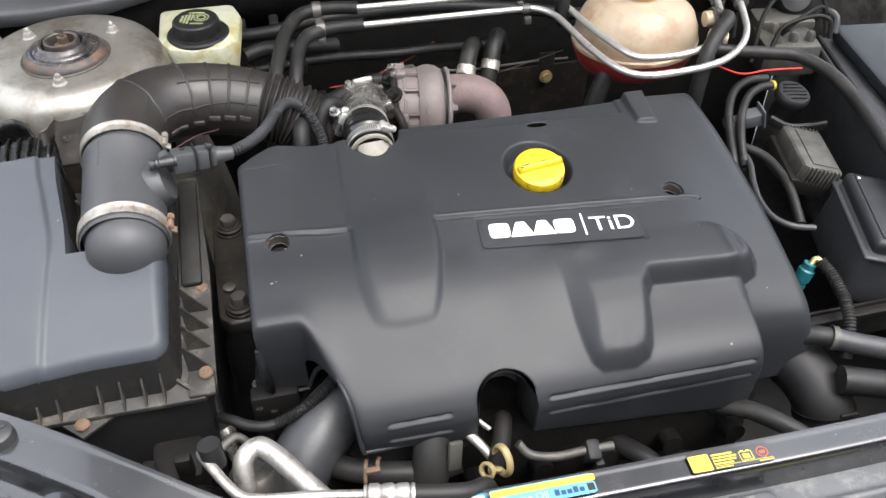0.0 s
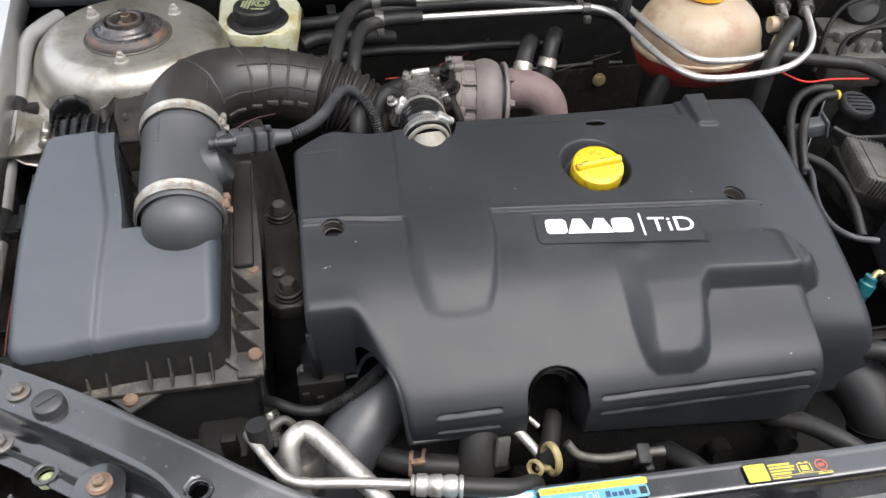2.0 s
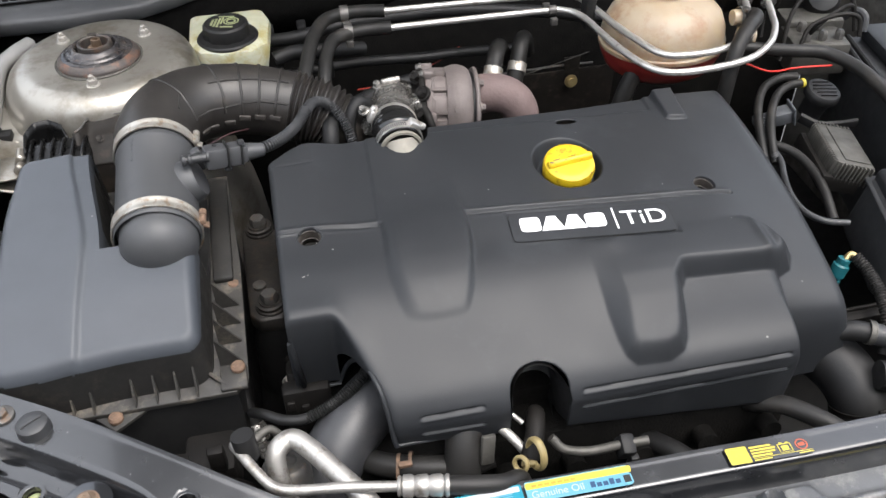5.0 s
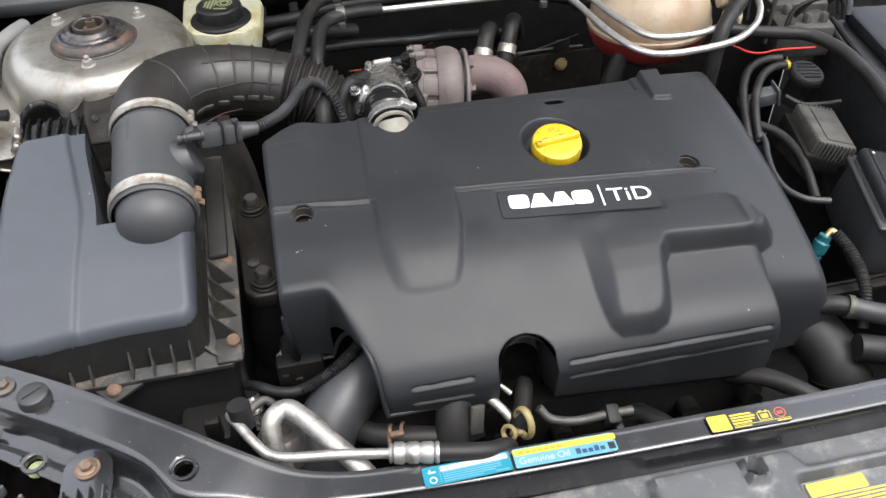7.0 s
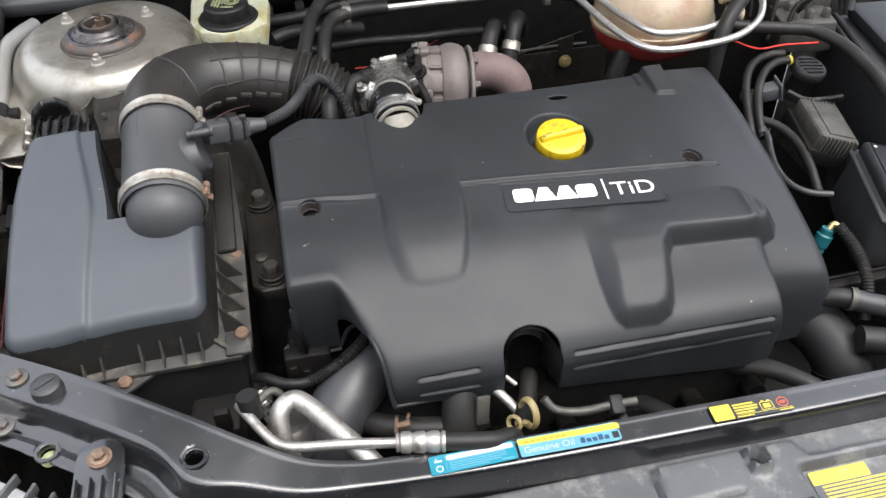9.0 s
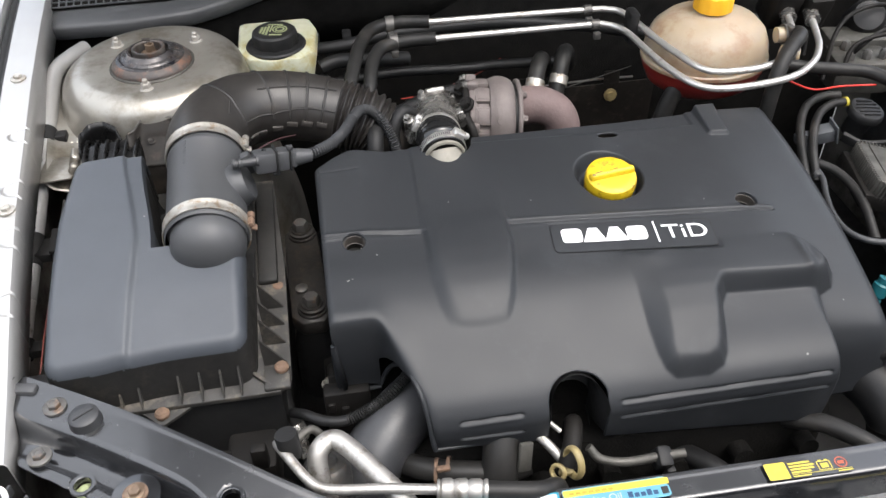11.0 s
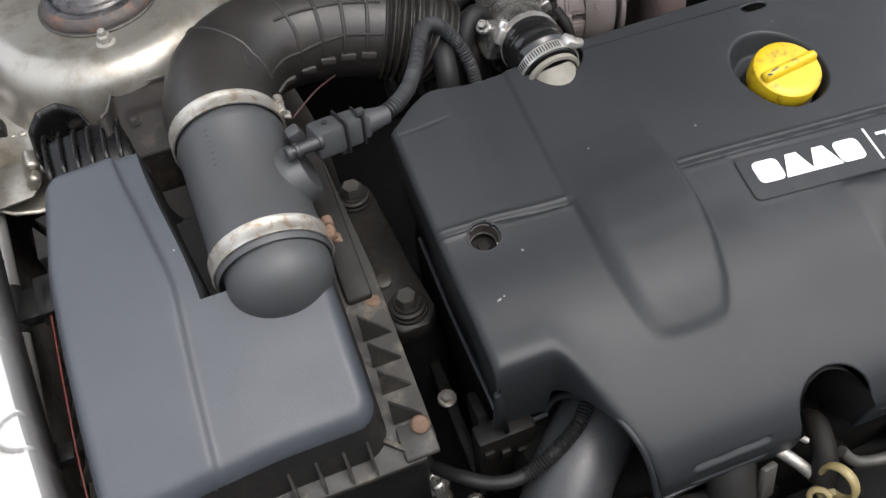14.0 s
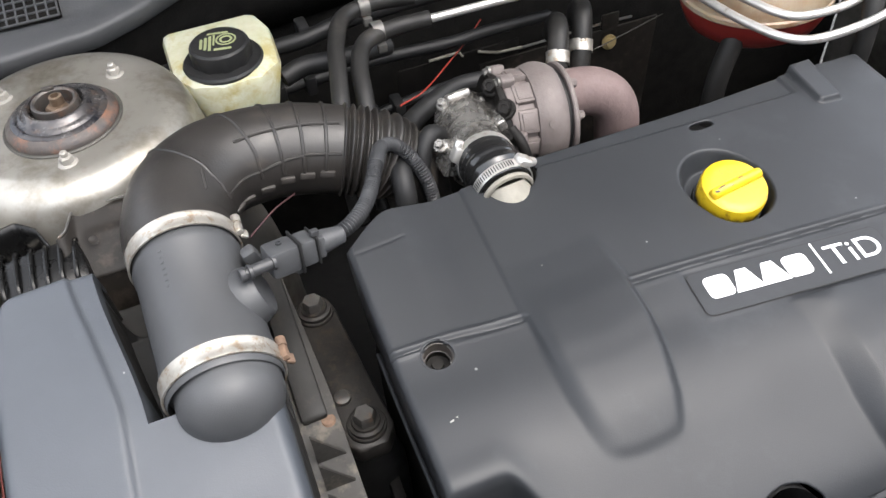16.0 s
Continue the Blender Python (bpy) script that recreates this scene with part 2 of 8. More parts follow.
# ---- builders ----


def finish(me, material, sharp=38):
    me.materials.append(material)
    me.shade_smooth()
    me.set_sharp_from_angle(angle=radians(sharp))
    return me


def thing(name, at, label, category, group="", kind=""):
    """An Empty at the base of a thing; its parts hang below it."""
    e = new(name)
    e.location = at
    e.empty_display_size = 0.02
    return tagged(e, label, category, group, kind)


def part(name, bm, material, parent=None, label="", sharp=38):
    """Links a bmesh, in world metres, as one mesh object under a thing or a part."""
    me = bpy.data.meshes.new(name)
    bmesh.ops.recalc_face_normals(bm, faces=bm.faces)
    bm.to_mesh(me)
    bm.free()
    ob = new(name, finish(me, material, sharp))
    if parent:
        ob.parent = parent
        if parent.type == "EMPTY":
            ob.matrix_parent_inverse = Matrix.Translation(-Vector(parent.location))
    return tagged(ob, label)


def solo(name, bm, material, label, category, group="", kind="", sharp=38):
    return tagged(part(name, bm, material, None, "", sharp), label, category, group, kind)


def box(bm, c, s, bevel=0.0, rot=(0, 0, 0), segs=2, taper=None):
    """A bevelled block of size s at c. taper: scale of the top in x and y."""
    b2 = bmesh.new()
    bmesh.ops.create_cube(b2, size=1.0)
    for v in b2.verts:
        if taper and v.co.z > 0:
            v.co.x *= taper[0]
            v.co.y *= taper[1]
        v.co = Vector((v.co.x * s[0], v.co.y * s[1], v.co.z * s[2]))
    if bevel:
        bmesh.ops.bevel(b2, geom=b2.edges[:], offset=bevel, segments=segs, profile=0.5, affect="EDGES")
    b2.transform(pose(*c, *rot))
    merge(bm, b2)
    return bm


def merge(bm, b2):
    me = bpy.data.meshes.new("tmp")
    b2.to_mesh(me)
    b2.free()
    bm.from_mesh(me)
    bpy.data.meshes.remove(me)
    return bm


def lathe(bm, profile, m=None, n=40, sx=1.0, sy=1.0):
    """Turns (radius, height) pairs round z; a radius of 0 closes it."""
    rings = []
    m = m or Matrix()
    for r, z in profile:
        if r < 1e-6:
            rings.append([bm.verts.new(m @ Vector((0, 0, z)))])
        else:
            rings.append([bm.verts.new(m @ Vector((r * sx * math.cos(2 * math.pi * i / n), r * sy * math.sin(2 * math.pi * i / n), z))) for i in range(n)])
    for a, b in zip(rings, rings[1:]):
        for i in range(n):
            j = (i + 1) % n
            if len(a) == 1 and len(b) == 1:
                break
            if len(a) == 1:
                bm.faces.new((a[0], b[i], b[j]))
            elif len(b) == 1:
                bm.faces.new((a[i], a[j], b[0]))
            else:
                bm.faces.new((a[i], a[j], b[j], b[i]))
    return bm


def along(a, b):
    """A pose at a whose z points to b."""
    d = Vector(b) - Vector(a)
    return Matrix.Translation(a) @ d.to_track_quat("Z", "Y").to_matrix().to_4x4()


def spline(pts, steps=8):
    """A smooth line through the points."""
    p = [Vector(q) for q in pts]
    if len(p) == 2:
        return [p[0].lerp(p[1], i / steps) for i in range(steps + 1)]
    p = [2 * p[0] - p[1]] + p + [2 * p[-1] - p[-2]]
    out = []
    for i in range(1, len(p) - 2):
        a, b, c, d = p[i - 1:i + 3]
        for k in range(steps):
            t = k / steps
            out.append(0.5 * (2 * b + (c - a) * t + (2 * a - 5 * b + 4 * c - d) * t * t + (3 * b - a - 3 * c + d) * t ** 3))
    return out + [p[-2]]


def tube(bm, pts, r, n=18, steps=8, wave=None, caps=True, flat=(1, 1), straight=False):
    """A hose along the points. r: a number or one per point. wave(distance, fraction): what is added to the radius."""
    line = [Vector(q) for q in pts] if straight else spline(pts, steps)
    k = len(line)
    rs = [r] * k if not hasattr(r, "__len__") else [float(v) for v in np.interp(np.linspace(0, len(r) - 1, k), range(len(r)), r)]
    tang = [(line[min(i + 1, k - 1)] - line[max(i - 1, 0)]).normalized() for i in range(k)]
    up = Vector((0, 0, 1)) if abs(tang[0].z) < 0.9 else Vector((0, 1, 0))
    u = tang[0].cross(up).normalized()
    dist, total, rings = 0.0, sum((b - a).length for a, b in zip(line, line[1:])), []
    for i in range(k):
        if i:
            dist += (line[i] - line[i - 1]).length
        u = (u - tang[i] * u.dot(tang[i])).normalized()
        v = tang[i].cross(u)
        rr = rs[i] + (wave(dist, dist / total) if wave else 0)
        rings.append([bm.verts.new(line[i] + u * (rr * flat[0] * math.cos(2 * math.pi * j / n)) + v * (rr * flat[1] * math.sin(2 * math.pi * j / n))) for j in range(n)])
    for a, b in zip(rings, rings[1:]):
        for j in range(n):
            bm.faces.new((a[j], a[(j + 1) % n], b[(j + 1) % n], b[j]))
    if caps:
        bm.faces.new(rings[0])
        bm.faces.new(rings[-1][::-1])
    return bm


def prism(bm, outline, z0, z1, bevel=0.0, m=None):
    """An upright block over a plan outline."""
    b2 = bmesh.new()
    f = b2.faces.new([b2.verts.new((x, y, z0)) for x, y in outline])
    ext = bmesh.ops.extrude_face_region(b2, geom=[f])
    top = [g for g in ext["geom"] if isinstance(g, bmesh.types.BMVert)]
    bmesh.ops.translate(b2, verts=top, vec=(0, 0, z1 - z0))
    bmesh.ops.recalc_face_normals(b2, faces=b2.faces)
    if bevel:
        bmesh.ops.bevel(b2, geom=b2.edges[:], offset=bevel, segments=2, profile=0.5, affect="EDGES")
    if m:
        b2.transform(m)
    return merge(bm, b2)


def sheet(name, X, Y, Z, material, parent=None, thick=0.003, keep=None, label="", sharp=50):
    """A moulded sheet over a grid of places, with a real thickness."""
    h, w = X.shape
    verts = np.stack([X, Y, Z], -1).reshape(-1, 3)
    idx = np.arange(h * w).reshape(h, w)
    q = np.stack([idx[:-1, :-1], idx[:-1, 1:], idx[1:, 1:], idx[1:, :-1]], -1).reshape(-1, 4)
    if keep is not None:
        q = q[(keep[:-1, :-1] & keep[:-1, 1:] & keep[1:, 1:] & keep[1:, :-1]).reshape(-1)]
    a, b, c = verts[q[:, 0]], verts[q[:, 1]], verts[q[:, 3]]
    if np.cross(b - a, c - a)[:, 2].sum() < 0:
        q = q[:, ::-1]
    used = np.unique(q)
    remap = np.full(h * w, -1)
    remap[used] = np.arange(len(used))
    P, F = verts[used].copy(), remap[q]
    if keep is not None:
        # even out the cut edges
        E = np.sort(np.concatenate([F[:, [0, 1]], F[:, [1, 2]], F[:, [2, 3]], F[:, [3, 0]]]), 1)
        E, count = np.unique(E, axis=0, return_counts=True)
        E = E[count == 1]
        r, c = np.divmod(used, w)
        rimmed = (r == 0) | (r == h - 1) | (c == 0) | (c == w - 1)
        deg = np.bincount(E.ravel(), minlength=len(used))
        free = (deg == 2) & ~rimmed
        for _ in range(10):
            acc = np.zeros_like(P)
            np.add.at(acc, E[:, 0], P[E[:, 1]])
            np.add.at(acc, E[:, 1], P[E[:, 0]])
            P[free] = 0.5 * P[free] + 0.25 * acc[free]
    me = bpy.data.meshes.new(name)
    me.from_pydata(P.tolist(), [], F.tolist())
    me.update()
    ob = new(name, finish(me, material, sharp))
    if thick:
        s = ob.modifiers.new("thickness", "SOLIDIFY")
        s.thickness, s.offset = thick, -1.0
    if parent:
        ob.parent = parent
        if parent.type == "EMPTY":
            ob.matrix_parent_inverse = Matrix.Translation(-Vector(parent.location))
    return tagged(ob, label)


def smooth(a, b, x):
    t = np.clip((x - a) / (b - a), 0, 1)
    return t * t * (3 - 2 * t)


def inside(X, Y, poly):
    """Signed distance to a plan outline: positive inside."""
    d = np.full(X.shape, 1e9)
    odd = np.zeros(X.shape, bool)
    for (x0, y0), (x1, y1) in zip(poly, poly[1:] + poly[:1]):
        ex, ey = x1 - x0, y1 - y0
        t = np.clip(((X - x0) * ex + (Y - y0) * ey) / (ex * ex + ey * ey), 0, 1)
        d = np.minimum(d, np.hypot(X - x0 - t * ex, Y - y0 - t * ey))
        if y0 != y1:
            odd ^= ((y0 > Y) != (y1 > Y)) & (X < ex * (Y - y0) / ey + x0)
    return np.where(odd, d, -d)


def seg_dist(X, Y, a, b):
    ex, ey = b[0] - a[0], b[1] - a[1]
    t = np.clip(((X - a[0]) * ex + (Y - a[1]) * ey) / (ex * ex + ey * ey), 0, 1)
    return np.hypot(X - a[0] - t * ex, Y - a[1] - t * ey)


def hexbolt(name, at, r, h, material, parent=None, washer=0.0, label="", up=(0, 0, 1), torx=False):
    """A bolt head with its flange; at is the seat."""
    bm = bmesh.new()
    m = along(at, Vector(at) + Vector(up))
    if washer:
        lathe(bm, [(0, -0.001), (washer, -0.001), (washer, h * 0.22), (washer * 0.85, h * 0.32), (0, h * 0.32)], m, 24)
    lathe(bm, [(0, 0), (r, 0), (r, h * 0.85), (r * 0.85, h), (r * 0.5, h), (r * 0.42, h * 0.9), (0, h * 0.9)], m, 6)
    return part(name, bm, material, parent, label, 30)


def lettering(text, size, m, material, name, parent, label=""):
    cu = bpy.data.curves.new(name, "FONT")
    cu.body, cu.size, cu.extrude = text, size, 0.0003
    ob = new(name, cu)
    me = bpy.data.meshes.new_from_object(ob)
    bpy.data.objects.remove(ob)
    me.transform(m)
    me.materials.append(material)
    o = new(name, me)
    o.parent = parent
    if parent.type == "EMPTY":
        o.matrix_parent_inverse = Matrix.Translation(-Vector(parent.location))
    return tagged(o, label)


def slab(bm, x0, x1, y0, y1, h, m, r=0.0):
    """A thin raised bar in a label's own plane."""
    if r:
        pts = []
        for cx, cy, a in ((x1 - r, y1 - r, 0), (x0 + r, y1 - r, 90), (x0 + r, y0 + r, 180), (x1 - r, y0 + r, 270)):
            pts += [(cx + r * math.cos(radians(a + k * 30)), cy + r * math.sin(radians(a + k * 30))) for k in range(4)]
    else:
        pts = [(x0, y0), (x1, y0), (x1, y1), (x0, y1)]
    return prism(bm, pts, 0, h, 0, m)

# ---- the engine bay shell ----


# ground and unseen walls added beyond the car
def wall_block(name, c, s, material, label, category, kind="structure", bevel=0.004):
    bm = bmesh.new()
    box(bm, c, s, bevel)
    return solo(name, bm, material, label, category, kind=kind)


bm = bmesh.new()
bmesh.ops.create_grid(bm, x_segments=4, y_segments=4, size=300)
solo("ground", bm, M["asphalt"], "dark grey asphalt ground under the car", "ground", kind="structure")
# dark walls added out of view to cut low sky light
wall_block("unseen_wall_front", (0.0, -1.7, 1.2), (11.0, 0.3, 2.4), M["masonry"], "plain dark unseen wall added behind the camera to block light", "wall", bevel=0.01)
wall_block("unseen_wall_left", (-2.7, 2.0, 0.9), (0.2, 7.4, 1.8), M["masonry"], "plain dark unseen wall added beside the car to block light", "wall", bevel=0.01)
wall_block("unseen_wall_right", (4.4, 2.0, 0.7), (0.2, 8.4, 1.4), M["masonry"], "plain dark unseen wall added beside the car to block light", "wall", bevel=0.01)
wall_block("undertray", (0.08, 0.85, 0.43), (1.5, 1.1, 0.02), M["black"], "black plastic undertray below the engine", "undertray")
wall_block("bulkhead", (0.06, 1.385, 0.74), (1.5, 0.06, 0.66), M["felt"], "dark felt-covered bulkhead behind the engine", "bulkhead")
wall_block("radiator", (0.1, 0.345, 0.61), (0.95, 0.03, 0.34), M["black"], "dark radiator pack behind the front panel", "radiator")
wall_block("inner_wing_wall", (0.82, 0.85, 0.68), (0.03, 1.0, 0.5), M["inner"], "grimy silver inner wing panel", "inner wing")
wall_block("inner_wing_wall_rail", (-0.630, 0.80, 0.66), (0.03, 0.9, 0.44), M["inner"], "grimy silver inner wing panel beside the airbox", "inner wing")


def rail(y):
    """Inner edge, outer edge and height of the wing's bolt-on flange."""
    ys = (0.30, 0.56, 0.68, 0.78, 1.01, 1.14, 1.45)
    return (np.interp(y, ys, (-0.530, -0.5535, -0.5635, -0.571, -0.588, -0.598, -0.622)),
            np.interp(y, ys, (-0.575, -0.5935, -0.603, -0.6095, -0.6265, -0.637, -0.662)),
            np.interp(y, ys, (0.852, 0.916, 0.952, 0.977, 1.013, 1.026, 1.047)))


def build_fender():
    t = thing("front_wing", (-0.7, 0.7, 0.4), "silver painted front wing with a bolted inner flange", "car wing")
    ys = np.linspace(0.50, 1.45, 900)
    inn, out, z = rail(ys)
    cols = [(inn + 0.001, z - 0.045), (inn, z - 0.004), (inn - 0.003, z)]
    cols += [(inn + (out - inn) * f, z + 0 * ys) for f in np.linspace(0.1, 0.96, 44)]
    cols += [(out, z - 0.002), (out - 0.002, z - 0.018)]
    X = np.stack([c[0] for c in cols], 1)
    Z = np.stack([c[1] for c in cols], 1)
    Y = np.repeat(ys[:, None], len(cols), 1)
    # pressed tongues in the flange
    for yc in (0.663, 0.745, 0.815, 0.905):
        d = np.hypot((Y - yc) / 0.0125, (X - np.interp(yc, ys, inn) + 0.002) / 0.019)
        Z = Z - 0.0034 * np.exp(-((d - 1) / 0.06) ** 2)
    sheet("flange", X, Y, Z, M["paint"], t, 0.0015, label="silver bolted flange with pressed tongues")
    g = [(out + 0.001, z - 0.017), (out - 0.012, z - 0.019), (out - 0.0165, z - 0.012)]
    sheet("gutter_seal", np.stack([c[0] for c in g], 1), np.repeat(ys[:, None], 3, 1), np.stack([c[1] for c in g], 1), M["cowl"], t, 0.001,
          label="grey gutter seal")
    ys = np.linspace(-0.2, 1.6, 120)
    inn, out, z = rail(ys)
    out = out - 0.05 * np.clip(0.5 - ys, 0, 1) ** 1.5
    prof = ((-0.0165, -0.016), (-0.0165, -0.002), (-0.0195, 0.0025), (-0.026, 0.003), (-0.04, -0.003), (-0.06, -0.012), (-0.085, -0.030), (-0.11, -0.060),
            (-0.13, -0.10), (-0.145, -0.16), (-0.155, -0.25), (-0.15, -0.42))
    sheet("outer_skin", np.stack([out + a for a, b in prof], 1), np.repeat(ys[:, None], len(prof), 1), np.stack([z + b for a, b in prof], 1),
          M["paint"], t, 0.002, label="smooth silver outer wing skin")
    for y, f in ((0.568, 0.45), (0.782, 0.33), (1.014, 0.5)):
        i, o, z = (float(v) for v in rail(y))
        hexbolt("flange_bolt", (i + (o - i) * f, y, z), 0.0055, 0.006, M["zinc"], t, 0.0095)
    return t


build_fender()


def build_bonnet():
    """The open bonnet, propped up behind the engine bay."""
    t = thing("bonnet", (0.08, 1.40, 1.05), "open silver bonnet with a black insulated underside", "bonnet")
    for name, off, mt, lab in (("liner", 0.0, M["felt"], "black felt liner"), ("skin", 0.03, M["paint"], "silver outer skin")):
        bm = bmesh.new()
        box(bm, (0, 0.55, off), (1.46 + off, 1.10, 0.014), 0.006)
        for v in bm.verts:
            v.co.z += 0.04 * (v.co.x / 0.7) ** 2 * -1
            v.co.x *= 1 - 0.12 * v.co.y / 1.10
        bm.transform(pose(0.08, 1.40, 1.07, 180 - 62, 0, 0))
        part(name, bm, mt, t, lab)
    return t


build_bonnet()


def build_front_panel():
    """The black slam panel: a straight beam in the middle that runs back and up to the wing."""
    t = thing("radiator_crossmember", (-0.1, 0.38, 0.78), "black painted radiator crossmember with bolts and holes", "crossmember")
    line = spline([(0.82, 0.415, 0.858), (0.32, 0.407, 0.860), (0.10, 0.409, 0.860), (-0.06, 0.412, 0.860), (-0.16, 0.416, 0.861), (-0.215, 0.419, 0.865),
                   (-0.26, 0.427, 0.874), (-0.305, 0.449, 0.886), (-0.361, 0.484, 0.896), (-0.438, 0.534, 0.902), (-0.49, 0.565, 0.905), (-0.552, 0.60, 0.907)], 24)
    P = np.array([tuple(p) for p in line])
    keep = np.concatenate([[True], np.linalg.norm(np.diff(P, axis=0), axis=1) > 1e-6])
    P = P[keep]
    D = np.gradient(P, axis=0)
    D[:, 2] = 0
    D /= np.linalg.norm(D, axis=1)[:, None]
    front = np.stack([D[:, 1] * -1, D[:, 0]], 1)
    x = P[:, 0]
    left = smooth(-0.20, -0.30, x)
    # how far the upper step reaches forward, and the width of the whole panel
    ridge = 0.0265 + 0.012 * left + 0.016 * np.exp(-((x + 0.325) / 0.028) ** 2)
    wide = 0.034 + left * 0.075
    C = np.concatenate([[-0.0015, -0.001], np.linspace(0, 0.010, 9), np.linspace(0.012, 0.112, 70)])
    X, Y, Z = [], [], []
    for c in C:
        cc = np.minimum(c, wide)
        z = P[:, 2] + np.where(c < 0, -0.03 if c < -0.0012 else -0.004, 0.0004 * smooth(0.007, 0.003, cc))
        z = z - (0.0155 + 0.004 * left) * smooth(ridge - 0.002, ridge + 0.012 + 0.004 * left, cc) 
        z = z + left * 0.007 * smooth(0.004, 0.012, cc - ridge - 0.022) * smooth(-0.31, -0.40, x)
        z = z - 0.035 * smooth(wide - 0.006, wide, cc) * 1.0
        X.append(x + front[:, 0] * cc)
        Y.append(P[:, 1] + front[:, 1] * cc)
        Z.append(z)
    X, Y, Z = (np.stack(v, 1) for v in (X, Y, Z))
    kx = np.ones(X.shape, bool)
    for hx, hy, r in ((-0.351, 0.436, 0.0095), (-0.482, 0.474, 0.0088)):
        kx &= np.hypot(X - hx, Y - hy) > r
    kx &= (X > -0.562 + 0.2 * (0.59 - Y)) & (Y > 0.505 - 0.65 * (X + 0.547))
    sheet("beam", X, Y, Z, M["panel"], t, 0.002, kx, label="glossy black pressed panel")
    for (a, b, c), w in (((-0.515, 0.555, 0.906), 0.011), ((-0.523, 0.507, 0.896), 0.011)):
        hexbolt("panel_bolt", (a, b, c), 0.0065, 0.007, M["bolt"], t, w, "grey flange bolt")
    bm = bmesh.new()
    lathe(bm, [(0.0, 0), (0.0150, 0), (0.0150, 0.003), (0.0138, 0.012), (0.0120, 0.0135), (0.003, 0.014), (0, 0.0135)], pose(-0.484, 0.534, 0.901), 28)
    box(bm, (-0.484, 0.534, 0.9150), (0.020, 0.003, 0.003), 0.001, (0, 0, 35))
    part("rubber_buffer", bm, M["darkgrey"], t, "black rubber bonnet buffer with a slot")
    for hx, hy, r in ((-0.351, 0.436, 0.0095), (-0.482, 0.474, 0.0088)):
        hz = float(Z.flat[int(np.argmin((X - hx) ** 2 + (Y - hy) ** 2))])
        bm = bmesh.new()
        lathe(bm, [(r - 0.0012, -0.006), (r - 0.0012, 0.0002), (r - 0.0006, 0.0007), (r + 0.0024, 0.0007), (r + 0.0030, -0.001)], pose(hx, hy, hz), 36)
        part("hole_rim", bm, M["panel"], t)
    bm = bmesh.new()
    lathe(bm, [(0, 0), (0.0085, 0), (0.0085, 0.002), (0.005, 0.003), (0.004, 0.006), (0, 0.006)], pose(-0.482, 0.473, 0.879), 20)
    part("level_nut", bm, M["print_"], t, "pale green plastic nut in a hole")
    return t


build_front_panel()


def build_lamp_bracket():
    t = thing("headlamp_bracket", (-0.433, 0.44, 0.85), "grey metal headlamp bracket with a rusty bolt", "bracket")
    bm = bmesh.new()
    pts = [(-0.4545, 0.37), (-0.4115, 0.37)] + [(-0.433 + 0.0215 * math.cos(radians(a)), 0.453 + 0.0215 * math.sin(radians(a))) for a in range(0, 181, 15)]
    prism(bm, pts, 0.888, 0.8935, 0.0012)
    part("plate", bm, M["panel"], t)
    for dx in (-0.017, -0.005, 0.005, 0.017):
        bm = bmesh.new()
        box(bm, (-0.433 + dx, 0.400, 0.8960), (0.0035, 0.062, 0.007), 0.001)
        part("rib", bm, M["panel"], t)
    bm = bmesh.new()
    lathe(bm, [(0, 0), (0.0110, 0), (0.0110, 0.0018), (0.0095, 0.0024), (0, 0.0024)], pose(-0.433, 0.453, 0.8935), 28)
    part("washer", bm, M["rust"], t, "rusty washer")
    hexbolt("bolt", (-0.433, 0.453, 0.8955), 0.0058, 0.006, M["bronze"], t, 0.0088, "bronze-coloured bolt")
    return t


build_lamp_bracket()


def build_headlamp():
    t = thing("headlamp", (-0.52, 0.40, 0.75), "grey plastic headlamp housing under the front panel", "headlamp")
    bm = bmesh.new()
    prism(bm, [(-0.60, 0.545), (-0.565, 0.500), (-0.49, 0.447), (-0.44, 0.40), (-0.46, 0.30), (-0.66, 0.36), (-0.66, 0.50)], 0.74, 0.858, 0.006)
    part("housing", bm, M["clear"], t)
    for k in range(7):
        bm = bmesh.new()
        box(bm, (-0.588 + 0.020 * k, 0.498 - 0.0145 * k, 0.861), (0.004, 0.045, 0.012), 0.0015, (0, 0, -30 + 5 * (k % 3)))
        part("rib", bm, M["grille"], t)
    bm = bmesh.new()
    box(bm, (-0.592, 0.515, 0.868), (0.012, 0.075, 0.018), 0.003, (0, 0, 24))
    part("side_bar", bm, M["cowl"], t, "grey plastic bar")
    bm = bmesh.new()
    tube(bm, [(-0.578, 0.470, 0.86), (-0.571, 0.492, 0.874), (-0.557, 0.489, 0.876), (-0.553, 0.462, 0.86)], 0.0028, 8, 5)
    part("wire_clip", bm, M["white"], t, "white plastic clip")
    return t


build_headlamp()


